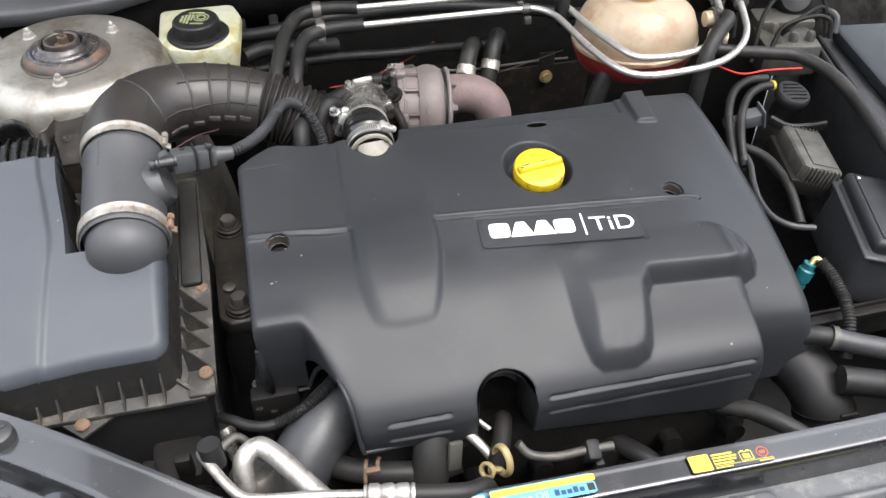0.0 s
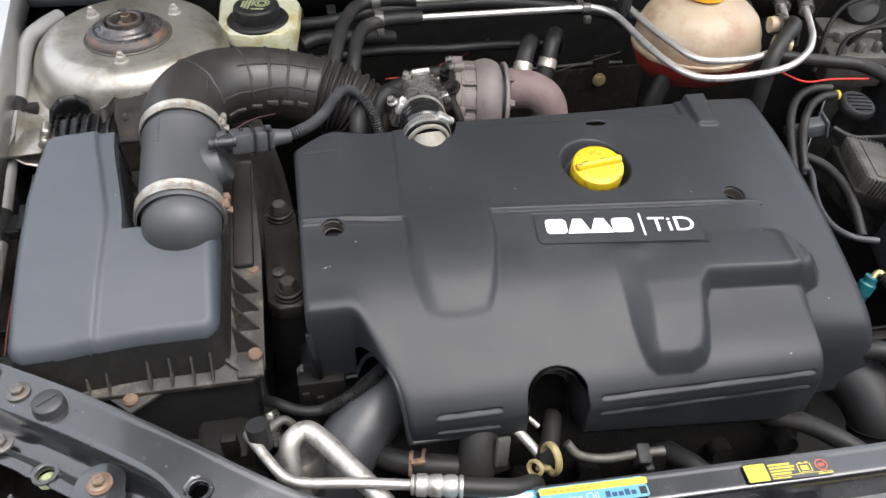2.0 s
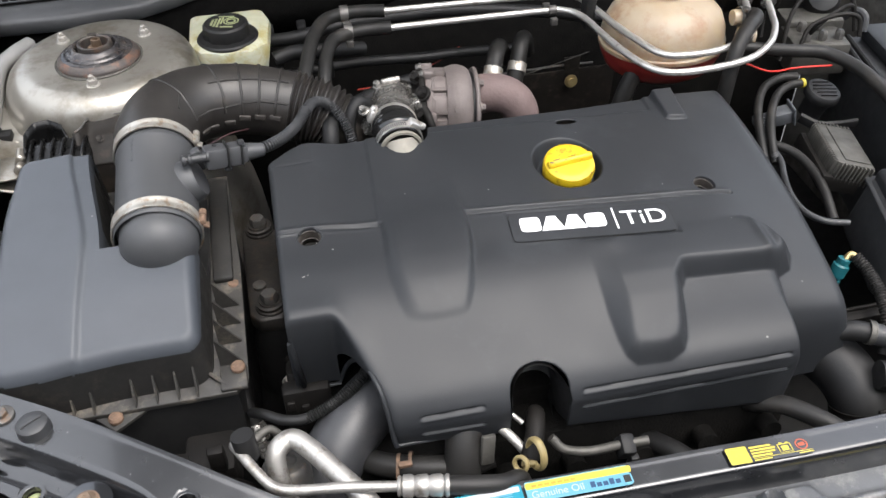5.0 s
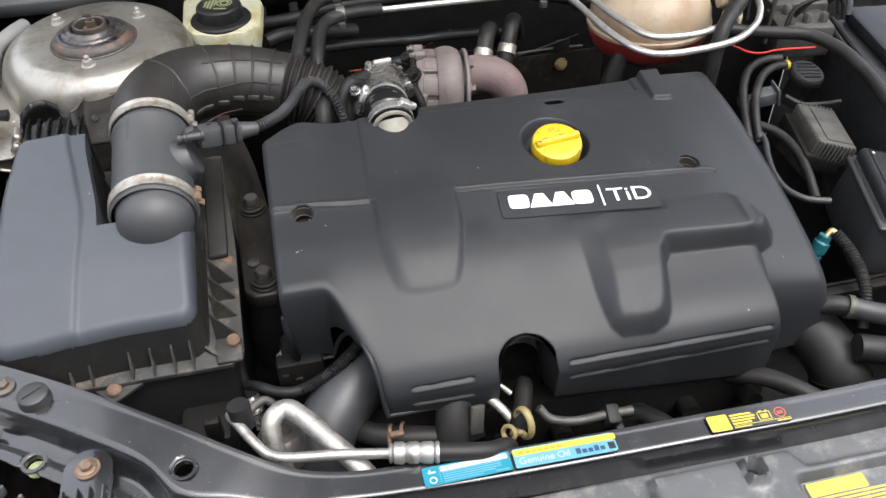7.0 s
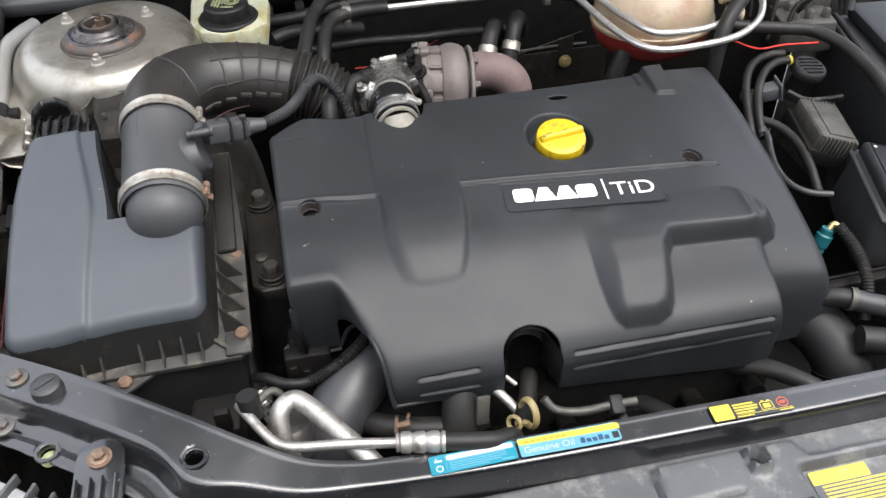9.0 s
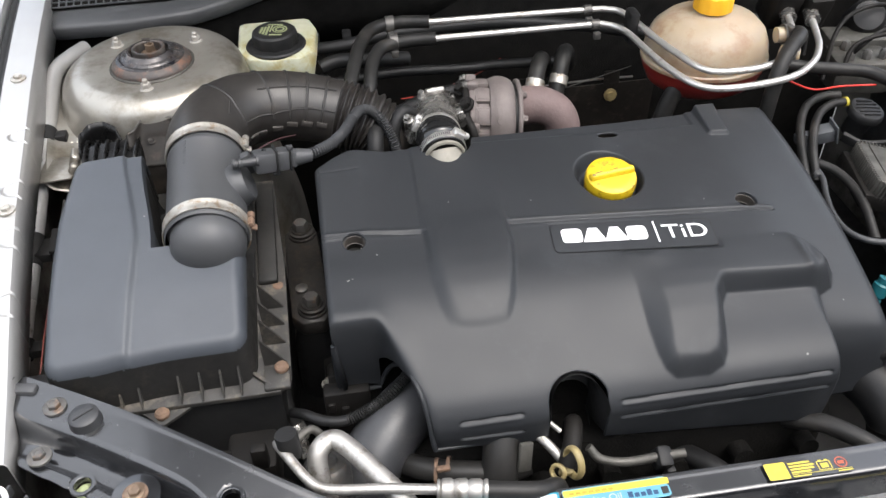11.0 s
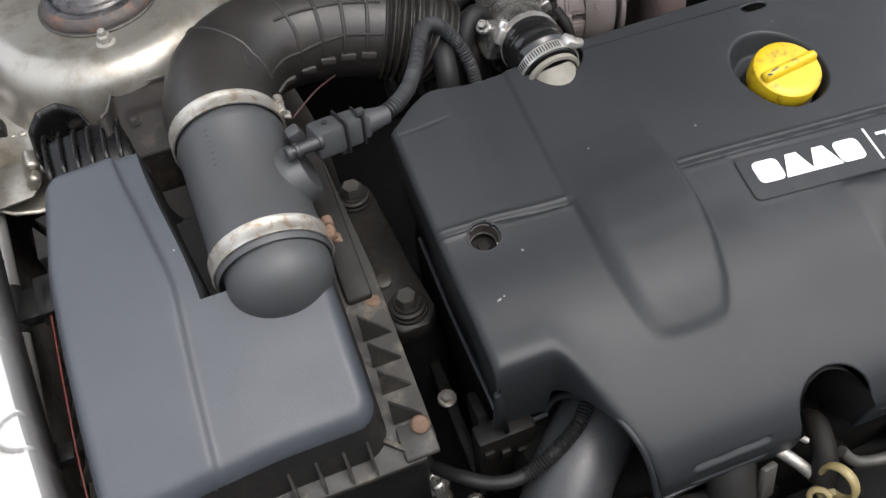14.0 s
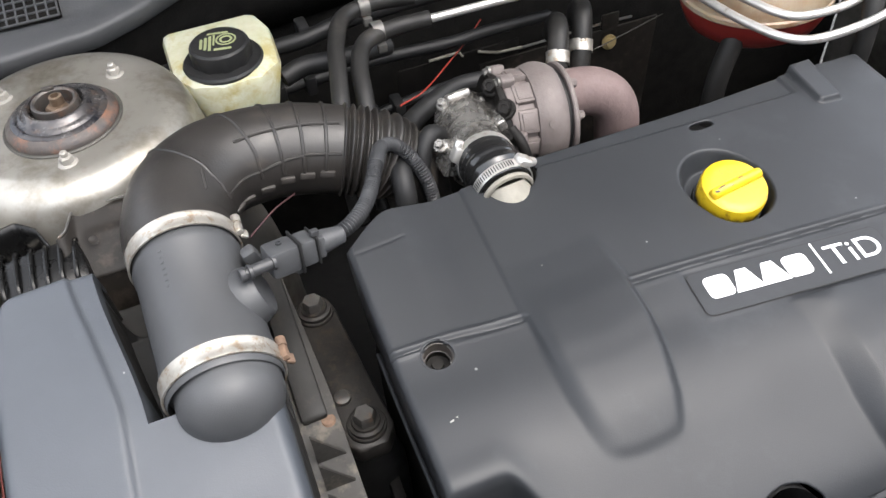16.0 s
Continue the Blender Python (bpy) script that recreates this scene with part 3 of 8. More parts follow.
def build_grille_cover():
    """The moulded plastic shield in front of the beam."""
    xs, ys = np.linspace(-0.17, 0.80, 240), np.linspace(0.10, 0.3785, 90)
    X, Y = np.meshgrid(xs, ys)
    Z = 0.8255 - 0.10 * np.clip(0.30 - Y, 0, 1)
    Z = Z + 0.010 * smooth(0, 0.006, inside(X, Y, [(0.052, 0.300), (0.060, 0.371), (0.205, 0.371), (0.214, 0.352), (0.36, 0.352), (0.36, 0.300)]))
    bed = smooth(0, 0.005, inside(X, Y, [(0.185, 0.10), (0.194, 0.342), (0.40, 0.342), (0.42, 0.10)]))
    Z = Z * (1 - bed) + (0.8215 - 0.057 * (0.342 - Y)) * bed
    Z = Z - 0.005 * np.exp(-(seg_dist(X, Y, (0.06, 0.322), (0.13, 0.325)) / 0.003) ** 2)
    d = np.hypot((X - 0.158) / 0.010, (Y - 0.352) / 0.011)
    Z = Z + 0.012 * np.exp(-((d - 1.0) / 0.35) ** 2) * (X > 0.150) - 0.010 * smooth(0.9, 0.5, d)
    t = thing("grille_cover", (0.2, 0.25, 0.80), "dusty dark grey plastic shield above the grille", "plastic cover")
    sheet("shield", X, Y, Z, M["grille"], t, 0.003)
    bm = bmesh.new()
    lathe(bm, [(0.0, -0.012), (0.0065, -0.012), (0.0065, 0.002), (0.0045, 0.004), (0.0, 0.0045)], pose(0.158, 0.352, 0.828), 18)
    part("locating_peg", bm, M["black"], t, "black locating peg")
    return t


build_grille_cover()


def build_labels():
    plane = 0.8624

    def base(name, x, y, w, h, mat_, label, rot=-1.0):
        t = thing(name, (x, y, plane), label, "label")
        m = pose(x, y, plane + 0.0004, 0, 0, rot)
        bm = bmesh.new()
        slab(bm, 0, w, 0, h, 0.0004, m, 0.002)
        part("backing", bm, mat_, t)
        return t, m @ Matrix.Translation((0, 0, 0.0004))

    def bars(t, m, name, rects, mat_, r=0.0, h=0.0002):
        for x0, x1, y0, y1 in rects:
            bm = bmesh.new()
            slab(bm, x0, x1, y0, y1, h, m, r)
            part(name, bm, mat_, t)

    t, m = base("service_label", -0.1463, 0.3875, 0.0815, 0.0200, M["blue"], "blue and white oil service label stuck on the front panel", 0.4)
    bars(t, m, "white_field", [(0.0165, 0.0795, 0.0128, 0.0182)], M["labelwhite"], 0.001)
    bars(t, m, "text_bar", [(0.018, 0.072 - 0.006 * (k == 3) - 0.018 * (k == 4), 0.0112 - 0.0023 * k, 0.0123 - 0.0023 * k) for k in range(5)] + [(0.066, 0.078, 0.0018, 0.0030), (0.0152, 0.0157, 0.001, 0.0178)], M["paleblue"])
    bm = bmesh.new()
    lathe(bm, [(0.0024, 0), (0.0036, 0), (0.0036, 0.0003), (0.0024, 0.0003), (0.0024, 0)], m @ Matrix.Translation((0.0085, 0.0055, 0)), 20)
    part("round_mark", bm, M["labelwhite"], t)
    bars(t, m, "oil_mark", [(0.005, 0.012, 0.0125, 0.0145), (0.006, 0.0075, 0.0145, 0.0165)], M["labelwhite"])

    t, m = base("oil_label", -0.0622, 0.3880, 0.0960, 0.0203, M["paleblue"], "pale blue and yellow engine oil label stuck on the front panel", -1.2)
    bars(t, m, "yellow_band", [(0.0005, 0.0985, 0.0125, 0.0192)], M["labelyellow"], 0.0015)
    bars(t, m, "text_bar", [(0.006 + 0.006 * k, 0.0105 + 0.006 * k, 0.0143, 0.0165) for k in range(7)], M["ochre"], 0.0, 0.0004)
    lettering("Genuine Oil", 0.0098, m @ Matrix.Translation((0.004, 0.0035, 0)), M["labelwhite"], "lettering", t, "white words Genuine Oil")
    bars(t, m, "brand_field", [(0.0555, 0.097, 0.0012, 0.0115)], M["paleblue"], 0.001, 0.00015)
    bars(t, m, "brand_shape", [(0.058 + 0.0058 * k, 0.0625 + 0.0058 * k, 0.0035, 0.0095 if k in (0, 3) else 0.0078) for k in range(5)], M["navy"], 0.0006, 0.0003)
    bars(t, m, "brand_shape", [(0.089, 0.0955, 0.0028, 0.0102)], M["panel"], 0.0, 0.0003)

    t, m = base("warning_label", 0.1262, 0.3835, 0.0810, 0.0203, M["panel"], "black and yellow battery warning label stuck on the front panel", -1.8)
    bars(t, m, "yellow_field", [(0.0005, 0.0205, 0.0005, 0.018)], M["labelyellow"], 0.0015)
    bars(t, m, "text_bar", [(0.023, 0.023 + w, 0.0143 - 0.0031 * k, 0.0162 - 0.0031 * k) for k, w in enumerate((0.021, 0.024, 0.023, 0.019))], M["labelyellow"])
    bars(t, m, "text_bar", [(0.023, 0.040, 0.0012, 0.0024), (0.066, 0.080, 0.0012, 0.0024)], M["labelyellow"])
    bars(t, m, "rule", [(0.023, 0.080, 0.0034, 0.0040)], M["labelyellow"])
    bars(t, m, "battery_mark", [(0.0495, 0.0625, 0.0048, 0.0055), (0.0495, 0.0625, 0.0135, 0.0142), (0.0495, 0.0505, 0.0048, 0.0142), (0.0615, 0.0625, 0.0048, 0.0142),
                                (0.0525, 0.0595, 0.0068, 0.0118), (0.052, 0.055, 0.0142, 0.0155), (0.058, 0.061, 0.0142, 0.0155)], M["labelyellow"])
    bm = bmesh.new()
    lathe(bm, [(0.0046, 0), (0.0058, 0), (0.0058, 0.0003), (0.0046, 0.0003), (0.0046, 0)], m @ Matrix.Translation((0.0722, 0.0105, 0)), 24)
    disc = part("red_ring", bm, M["redprint"], t, "red round prohibition mark")
    bm = bmesh.new()
    slab(bm, 0.0690, 0.0752, 0.0088, 0.0122, 0.0003, m, 0.001)
    part("bar", bm, M["redprint"], disc)

    t = thing("information_label", (0.2, 0.25, 0.82), "yellow information label on the plastic shield", "label")
    m = pose(0.2035, 0.338, 0.8217, 3.27, 0, 0) @ Matrix.Translation((0, -0.074, 0.0))
    bm = bmesh.new()
    slab(bm, 0, 0.17, 0, 0.073, 0.0005, m, 0.004)
    part("backing", bm, M["grille"], t)
    m = m @ Matrix.Translation((0, 0, 0.0005))
    bars(t, m, "yellow_field", [(0.001, 0.060, 0.058, 0.072), (0.001, 0.16, 0.001, 0.018)], M["labelyellow"], 0.002)
    for k in range(9):
        bars(t, m, "text_bar", [(0.008, 0.095 + 0.012 * ((k * 7) % 5), 0.0545 - 0.0037 * k, 0.0565 - 0.0037 * k)], M["labelyellow"])


build_labels()

# ---- engine cover ----


def catmull(c, u):
    c = np.asarray(c, float)
    p = np.concatenate([[2 * c[0] - c[1]], c, [2 * c[-1] - c[-2]]])
    i = np.clip(np.floor(u).astype(int), 0, len(c) - 2)
    t = (u - i)[:, None]
    a, b, d, e = p[i], p[i + 1], p[i + 2], p[i + 3]
    return 0.5 * (2 * b + (d - a) * t + (2 * a - 5 * b + 4 * d - e) * t ** 2 + (3 * b - a - 3 * d + e) * t ** 3)


def soften(a, s):
    """Blur a grid of heights with a bell of s cells."""
    n = int(3 * s) + 1
    k = np.exp(-0.5 * (np.arange(-n, n + 1) / s) ** 2)
    k /= k.sum()
    for ax in (0, 1):
        w = [(n, n) if i == ax else (0, 0) for i in (0, 1)]
        a = np.apply_along_axis(np.convolve, ax, np.pad(a, w, mode="edge"), k, "valid")
    return a


def blend(a, b, f):
    f = np.clip(f, 0, 1)
    return a * (1 - f) + b * f


def build_cover():
    t = thing("engine_cover", (0.05, 0.68, 0.80), "black moulded plastic engine cover with recesses, bulges and ribs", "engine cover")
    # cross sections (y, z) from the back edge over the top to the lower front edge
    end_l = [(0.790, 0.972), (0.76, 0.966), (0.70, 0.954), (0.65, 0.9475), (0.612, 0.9420), (0.5920, 0.9390), (0.5845, 0.9320), (0.5830, 0.914), (0.5840, 0.892), (0.586, 0.870), (0.589, 0.850), (0.592, 0.830)]
    mid_l = [(0.815, 0.962), (0.77, 0.957), (0.70, 0.950), (0.65, 0.945), (0.60, 0.935), (0.55, 0.912), (0.515, 0.892), (0.500, 0.879), (0.492, 0.866), (0.490, 0.855), (0.4905, 0.847), (0.4920, 0.838)]
    mid = [(0.855, 0.954), (0.79, 0.950), (0.70, 0.945), (0.65, 0.9385), (0.60, 0.929), (0.55, 0.906), (0.515, 0.888), (0.498, 0.874), (0.489, 0.860), (0.4885, 0.846), (0.4895, 0.832), (0.4915, 0.818)]
    mid_r = [(0.878, 0.942), (0.80, 0.938), (0.70, 0.932), (0.65, 0.929), (0.60, 0.922), (0.55, 0.900), (0.516, 0.884), (0.500, 0.872), (0.492, 0.857), (0.4915, 0.834), (0.4930, 0.809), (0.4955, 0.782)]
    right = [(0.880, 0.940), (0.80, 0.935), (0.70, 0.926), (0.65, 0.919), (0.60, 0.900), (0.57, 0.884), (0.552, 0.869), (0.543, 0.853), (0.538, 0.836), (0.535, 0.814), (0.533, 0.792), (0.531, 0.770)]
    end_r = [(0.884, 0.930), (0.80, 0.925), (0.70, 0.910), (0.65, 0.898), (0.60, 0.883), (0.57, 0.872), (0.552, 0.861), (0.543, 0.849), (0.538, 0.835), (0.535, 0.817), (0.533, 0.797), (0.531, 0.774)]
    stations = [(-0.2505, end_l), (-0.203, end_l), (-0.167, mid_l), (0.0, mid), (0.256, mid_r), (0.271, right), (0.344, end_r)]
    fine = catmull(mid, np.linspace(0, 11, 2000))
    arc = np.concatenate([[0], np.cumsum(np.linalg.norm(np.diff(fine, axis=0), axis=1))])
    u = np.interp(np.linspace(0, arc[-1], 400), arc, np.linspace(0, 11, 2000))
    prof = [catmull(p, u) for _, p in stations]
    xs = np.concatenate([np.arange(-0.2505, -0.208, 0.0014), np.arange(-0.208, -0.162, 0.0008), np.arange(-0.162, 0.3441, 0.0014)])
    sx = np.array([s for s, _ in stations])
    rows = len(u)
    Y, Z = np.zeros((rows, len(xs))), np.zeros((rows, len(xs)))
    for j, x in enumerate(xs):
        i = min(max(np.searchsorted(sx, x, "right") - 1, 0), len(sx) - 2)
        f = (x - sx[i]) / (sx[i + 1] - sx[i])
        if i == 4:
            f = f * f * (3 - 2 * f)
        q = prof[i] * (1 - f) + prof[i + 1] * f
        # the back edge in plan
        yb = np.interp(x, (-0.2505, -0.233, -0.212, -0.128, -0.06, 0.135, 0.344), (0.800, 0.819, 0.834, 0.841, 0.856, 0.866, 0.885))
        k = np.clip((q[:, 0] - 0.70) / (q[0, 0] - 0.70), 0, 1)
        Y[:, j] = q[:, 0] + k * (yb - q[0, 0])
        Z[:, j] = q[:, 1]
    # ease the creases between the sections
    reach = np.where(xs < -0.10, 0.0050, 0.0016)[:, None]
    W = np.exp(-0.5 * ((xs[None] - xs[:, None]) / reach) ** 2) * np.gradient(xs)[None]
    W /= W.sum(1, keepdims=True)
    Y, Z = Y @ W.T, Z @ W.T
    X = np.repeat(xs[None], rows, 0)
    # behind the hook the top runs over into the side plane without a fold
    W = np.exp(-0.5 * ((xs[None] - xs[:, None]) / 0.024) ** 2) * np.gradient(xs)[None]
    W /= W.sum(1, keepdims=True)
    Z = blend(Z, Z @ W.T, smooth(0.612, 0.650, Y) * smooth(0.185, 0.215, X) * smooth(0.344, 0.318, X))
    S = np.concatenate([np.zeros((1, len(xs))), np.cumsum(np.hypot(np.diff(Y, axis=0), np.diff(Z, axis=0)), 0)])
    B = Z.copy()
    # rounded side edges
    Z = Z - 0.003 * np.clip(1 - (X + 0.2505) / 0.005, 0, 1) ** 2 - 0.006 * np.clip(1 - (0.344 - X) / 0.012, 0, 1) ** 2
    # corner panel: a seam along its front, a low step along its side
    for line in (((-0.262, 0.6994), (-0.143, 0.6960)), ((-0.049, 0.6945), (0.258, 0.6822))):
        (xa, ya), (xb, yb) = line
        d = seg_dist(X, Y, *line)
        side = np.sign(Y - np.interp(X, (xa, xb), (ya, yb))) * d
        ends = smooth(xa - 0.003, xa + 0.001, X) * smooth(xb + 0.003, xb - 0.001, X) * (np.abs(side) < 0.02)
        Z += ends * (0.0009 * np.exp(-((side - 0.0040) / 0.0022) ** 2) - 0.0032 * np.exp(-(side / 0.0019) ** 2) + 0.0003 * np.exp(-((side + 0.0042) / 0.0020) ** 2))
    Z -= 0.0004 * np.exp(-(seg_dist(X, Y, (-0.247, 0.797), (-0.202, 0.804)) / 0.0015) ** 2)
    Z -= 0.0022 * smooth(0, 0.004, inside(X, Y, [(-0.27, 0.6975), (-0.1405, 0.6955), (-0.1335, 0.86), (-0.27, 0.86)]))
    Z -= 0.0030 * smooth(-0.137, -0.143, X) * smooth(0.698, 0.694, Y) * smooth(0.63, 0.68, Y)
    # raised runner: the back plate carries on forward between the two seams
    runner = [(-0.140, 0.77), (-0.1405, 0.700), (-0.1440, 0.655), (-0.1440, 0.618), (-0.1400, 0.592), (-0.1335, 0.570), (-0.120, 0.545), (-0.085, 0.545), (-0.0725, 0.570),
              (-0.0620, 0.595), (-0.0540, 0.627), (-0.0485, 0.663), (-0.0475, 0.697), (-0.050, 0.77)]
    bend = 0.006 * ((X + 0.103) / 0.04) ** 2
    rise = np.interp(Y - bend, (0.569, 0.575, 0.592, 0.608, 0.632, 0.655, 0.690, 0.715, 0.745), (0.0, 0.0027, 0.0054, 0.0074, 0.0088, 0.0084, 0.0058, 0.0024, 0.0))
    flank = 0.007 + 0.010 * smooth(-0.085, -0.125, X)
    Z += soften(rise, 2.2) * soften(np.sin(0.5 * np.pi * np.clip(inside(X, Y, runner) / flank, 0, 1)), 1.0)
    # the field in front of the long line lies a step lower
    Z -= 0.0022 * smooth(-0.052, -0.047, X) * smooth(0.240, 0.120, X) * smooth(0.0, 0.004, np.interp(X, (-0.049, 0.254), (0.6945, 0.6825)) - Y) * smooth(0.62, 0.66, Y)
    # the panel under the arm lies deeper
    low = [(0.125, 0.40), (0.125, 0.606), (0.262, 0.606), (0.262, 0.40)]
    upper = smooth(0.858, 0.866, B)
    drop = 0.014 * upper * smooth(0.500, 0.600, Y) * soften((inside(X, Y, low) > 0).astype(float), 2.0)
    # hook-shaped bulge: a leg that runs forward and an arm to the side
    leg = [(0.0650, 0.622), (0.0655, 0.585), (0.0665, 0.550), (0.0690, 0.525), (0.0730, 0.511), (0.082, 0.5030), (0.117, 0.5020), (0.133, 0.508), (0.1405, 0.520), (0.148, 0.545), (0.154, 0.570),
           (0.163, 0.5825), (0.250, 0.579), (0.270, 0.576), (0.287, 0.584), (0.2955, 0.601), (0.291, 0.618), (0.280, 0.634), (0.262, 0.643), (0.245, 0.6445), (0.160, 0.6440), (0.085, 0.6445), (0.068, 0.641), (0.060, 0.633)]
    crown = np.interp(Y, (0.498, 0.512, 0.53, 0.555, 0.58, 0.60, 0.62, 0.645), (0.887, 0.898, 0.9095, 0.9210, 0.9290, 0.9320, 0.9330, 0.9335)) + 0.004 * smooth(0.60, 0.63, Y) * smooth(0.13, 0.09, X) - 0.006 * smooth(0.10, 0.28, X) - 0.006 * smooth(0.265, 0.295, X)
    flank = 0.012 + 0.018 * smooth(0.112, 0.080, X) * smooth(0.50, 0.57, Y) + 0.008 * smooth(0.250, 0.285, X)
    wall = soften(np.sin(0.5 * np.pi * np.clip(inside(X, Y, leg) / flank, 0, 1)), 0.8)
    Z += soften(np.clip(crown - Z, 0, 0.05), 3.0) * wall * upper - drop * (1 - wall)
    # filler bowl
    e = np.hypot((X - 0.089) / 0.0405, (Y - 0.762) / 0.0455)
    Z -= 0.020 * smooth(1.02, 0.80, e) + 0.014 * smooth(0.84, 0.78, np.hypot((X - 0.085) / 0.0385, (Y - 0.747) / 0.0385))
    # flat bed of the badge
    bed = inside(X, Y, [(-0.0035, 0.6875), (-0.0070, 0.6440), (0.1715, 0.6310), (0.1750, 0.6745)])
    core = (bed > 0) & (Z > 0.9)
    fit_ = np.linalg.lstsq(np.stack([X[core], Y[core], np.ones(core.sum())], 1), Z[core], rcond=None)[0]
    Z = blend(Z, fit_[0] * X + fit_[1] * Y + fit_[2], smooth(-0.006, 0.0, bed) * (Z > 0.9))
    # fixing holes
    seats = []
    for hx, hy in ((-0.217, 0.689), (0.233, 0.699)):
        at = lambda x, y: float(Z.flat[int(np.argmin((X - x) ** 2 + (Y - y) ** 2))])
        east, west, north, south = at(hx + 0.016, hy), at(hx - 0.016, hy), at(hx, hy + 0.016), at(hx, hy - 0.016)
        seats.append((Vector((hx, hy, (east + west + north + south) / 4)), Vector((west - east, south - north, 0.032)).normalized()))
    # back ledge, tab and clip hole
    Z -= 0.0028 * smooth(0.0, 0.003, Y - np.interp(X, (-0.06, 0.225), (0.842, 0.846))) * smooth(-0.064, -0.058, X) * smooth(0.229, 0.225, X)
    Z += (0.0052 + 0.10 * np.clip(Y - 0.83, 0, 1)) * smooth(0, 0.0045, inside(X, Y, [(0.2345, 0.91), (0.2385, 0.826), (0.2425, 0.822), (0.2655, 0.822), (0.2690, 0.826), (0.2710, 0.91)]))
    # ribs on the front apron
    for x0, x1, z0, z1 in ((-0.138, -0.076, 0.8655, 0.8655), (-0.138, -0.076, 0.8465, 0.8455), (0.024, 0.247, 0.8635, 0.8595), (0.024, 0.247, 0.8445, 0.8405)):
        zc = np.interp(X, (x0, x1), (z0, z1)) + 0.0035
        m = smooth(x0 - 0.002, x0 + 0.002, X) * smooth(x1 + 0.002, x1 - 0.002, X) * smooth(0.55, 0.53, Y)
        Y = Y + 0.0022 * m * np.exp(-((B - zc) / 0.0014) ** 2) - 0.0008 * m * np.exp(-((B - zc + 0.0034) / 0.0015) ** 2)
    keep = np.ones(X.shape, bool)
    keep &= ~((np.hypot((X + 0.0925) / 0.0330, (Y - 0.855) / 0.038) < 1) & (Y > 0.78))
    for hx, hy in ((-0.217, 0.689), (0.233, 0.699)):
        keep &= np.hypot(X - hx, Y - hy) > 0.0118
    keep &= np.hypot((X - 0.085) / 0.024, (Y - 0.747) / 0.024) > 1
    keep &= ~((np.hypot((X - 0.112) / 0.013, (Y - 0.8375) / 0.0045) < 1) & (Y > 0.83))
    # arch for the dipstick
    front = np.array([np.interp(-0.519, -Y[:, j], S[:, j]) for j in range(len(xs))])[None]
    da = S - front
    xc, ra = -0.0195, 0.0295
    keep &= ~((np.abs(X - xc) < ra) & (da > ra) | (np.hypot(X - xc, da - ra) < ra) & (da > 0))
    # arch for the big hose, which takes most of the slanted wall
    keep &= ~((X > -0.2075) & (X < -0.1655) & (np.hypot((Y - 0.5430) / 0.0540, np.maximum(Z - 0.838, 0) / 0.060) < 1) & (Z < 0.905))
    # side walls
    def side(j, steps, out, bottom):
        xa, ya, za = X[:, j], Y[:, j], Z[:, j]
        r = []
        for f, o in steps:
            zb = np.minimum(za, bottom(ya))
            r.append((xa + out * o, ya, za + (zb - za) * f))
        return r
    lw = side(0, ((0.0, 0.0), (0.012, 0.0010), (0.03, 0.0014), (0.05, 0.0014), (0.3, 0.0), (1.0, -0.005)), -1, lambda y: 0.842 + 0.02 * smooth(0.70, 0.80, y) + 0.004 * np.sin(y * 60))[1:][::-1]
    rw = side(-1, ((0.03, 0.002), (0.12, 0.004), (0.4, 0.006), (1.0, 0.009)), 1, lambda y: 0.775 + 0.1 * smooth(0.6, 0.85, y))
    cat = lambda k, base: np.concatenate([np.stack([w[k] for w in lw], 1), base, np.stack([w[k] for w in rw], 1)], 1)
    X2, Y2, Z2 = cat(0, X), cat(1, Y), cat(2, Z)
    K2 = np.concatenate([np.ones((rows, len(lw)), bool), keep, np.ones((rows, len(rw)), bool)], 1)
    sheet("shell", X2, Y2, Z2, M["cover"], t, 0.0028, K2, sharp=60)
    # pale scuffs on the top
    for x, y, a, b, r in ((-0.228, 0.634, 0.0042, 0.0016, 20), (-0.2235, 0.6355, 0.0016, 0.0012, 0), (-0.107, 0.736, 0.0014, 0.0012, 40), (-0.2105, 0.6795, 0.0012, 0.0010, 0)):
        bm = bmesh.new()
        lathe(bm, [(0, 0.0003), (0.4, 0.0003), (0.5, -0.0004)], pose(x, y, at(x, y) + 0.0001, 9, 0, 0) @ pose(0, 0, 0, 0, 0, r) @ Matrix.Diagonal((a, b, 1, 1)), 12)
        part("scuff", bm, M["oxide"], t, "pale scuff")
    # folded lip along the lower edge of the corner
    bm = bmesh.new()
    tube(bm, [(-0.2475, 0.775, 0.859), (-0.2470, 0.70, 0.843), (-0.2465, 0.62, 0.840), (-0.2455, 0.596, 0.834), (-0.240, 0.5890, 0.831), (-0.222, 0.5885, 0.829), (-0.2075, 0.5890, 0.829)], 0.0022, 8, 8)
    part("edge_lip", bm, M["cover"], t)
    bm = bmesh.new()
    tube(bm, [(-0.2075, 0.5920, 0.830), (-0.2010, 0.5895, 0.850), (-0.1935, 0.5765, 0.874), (-0.1860, 0.5570, 0.8935), (-0.1790, 0.5370, 0.8995), (-0.1725, 0.5160, 0.8930), (-0.1680, 0.5010, 0.872), (-0.1660, 0.4925, 0.850), (-0.1640, 0.4900, 0.838)], 0.0026, 10, 8)
    part("arch_lip", bm, M["cover"], t, "rounded lip of the hose arch")
    bm = bmesh.new()
    tube(bm, [(-0.1640, 0.4905, 0.838), (-0.120, 0.4935, 0.8335), (-0.080, 0.4950, 0.829), (-0.0505, 0.4960, 0.826)], 0.0020, 8, 8)
    part("edge_lip", bm, M["cover"], t)
    # lining of the arch
    bm = bmesh.new()
    ring = []
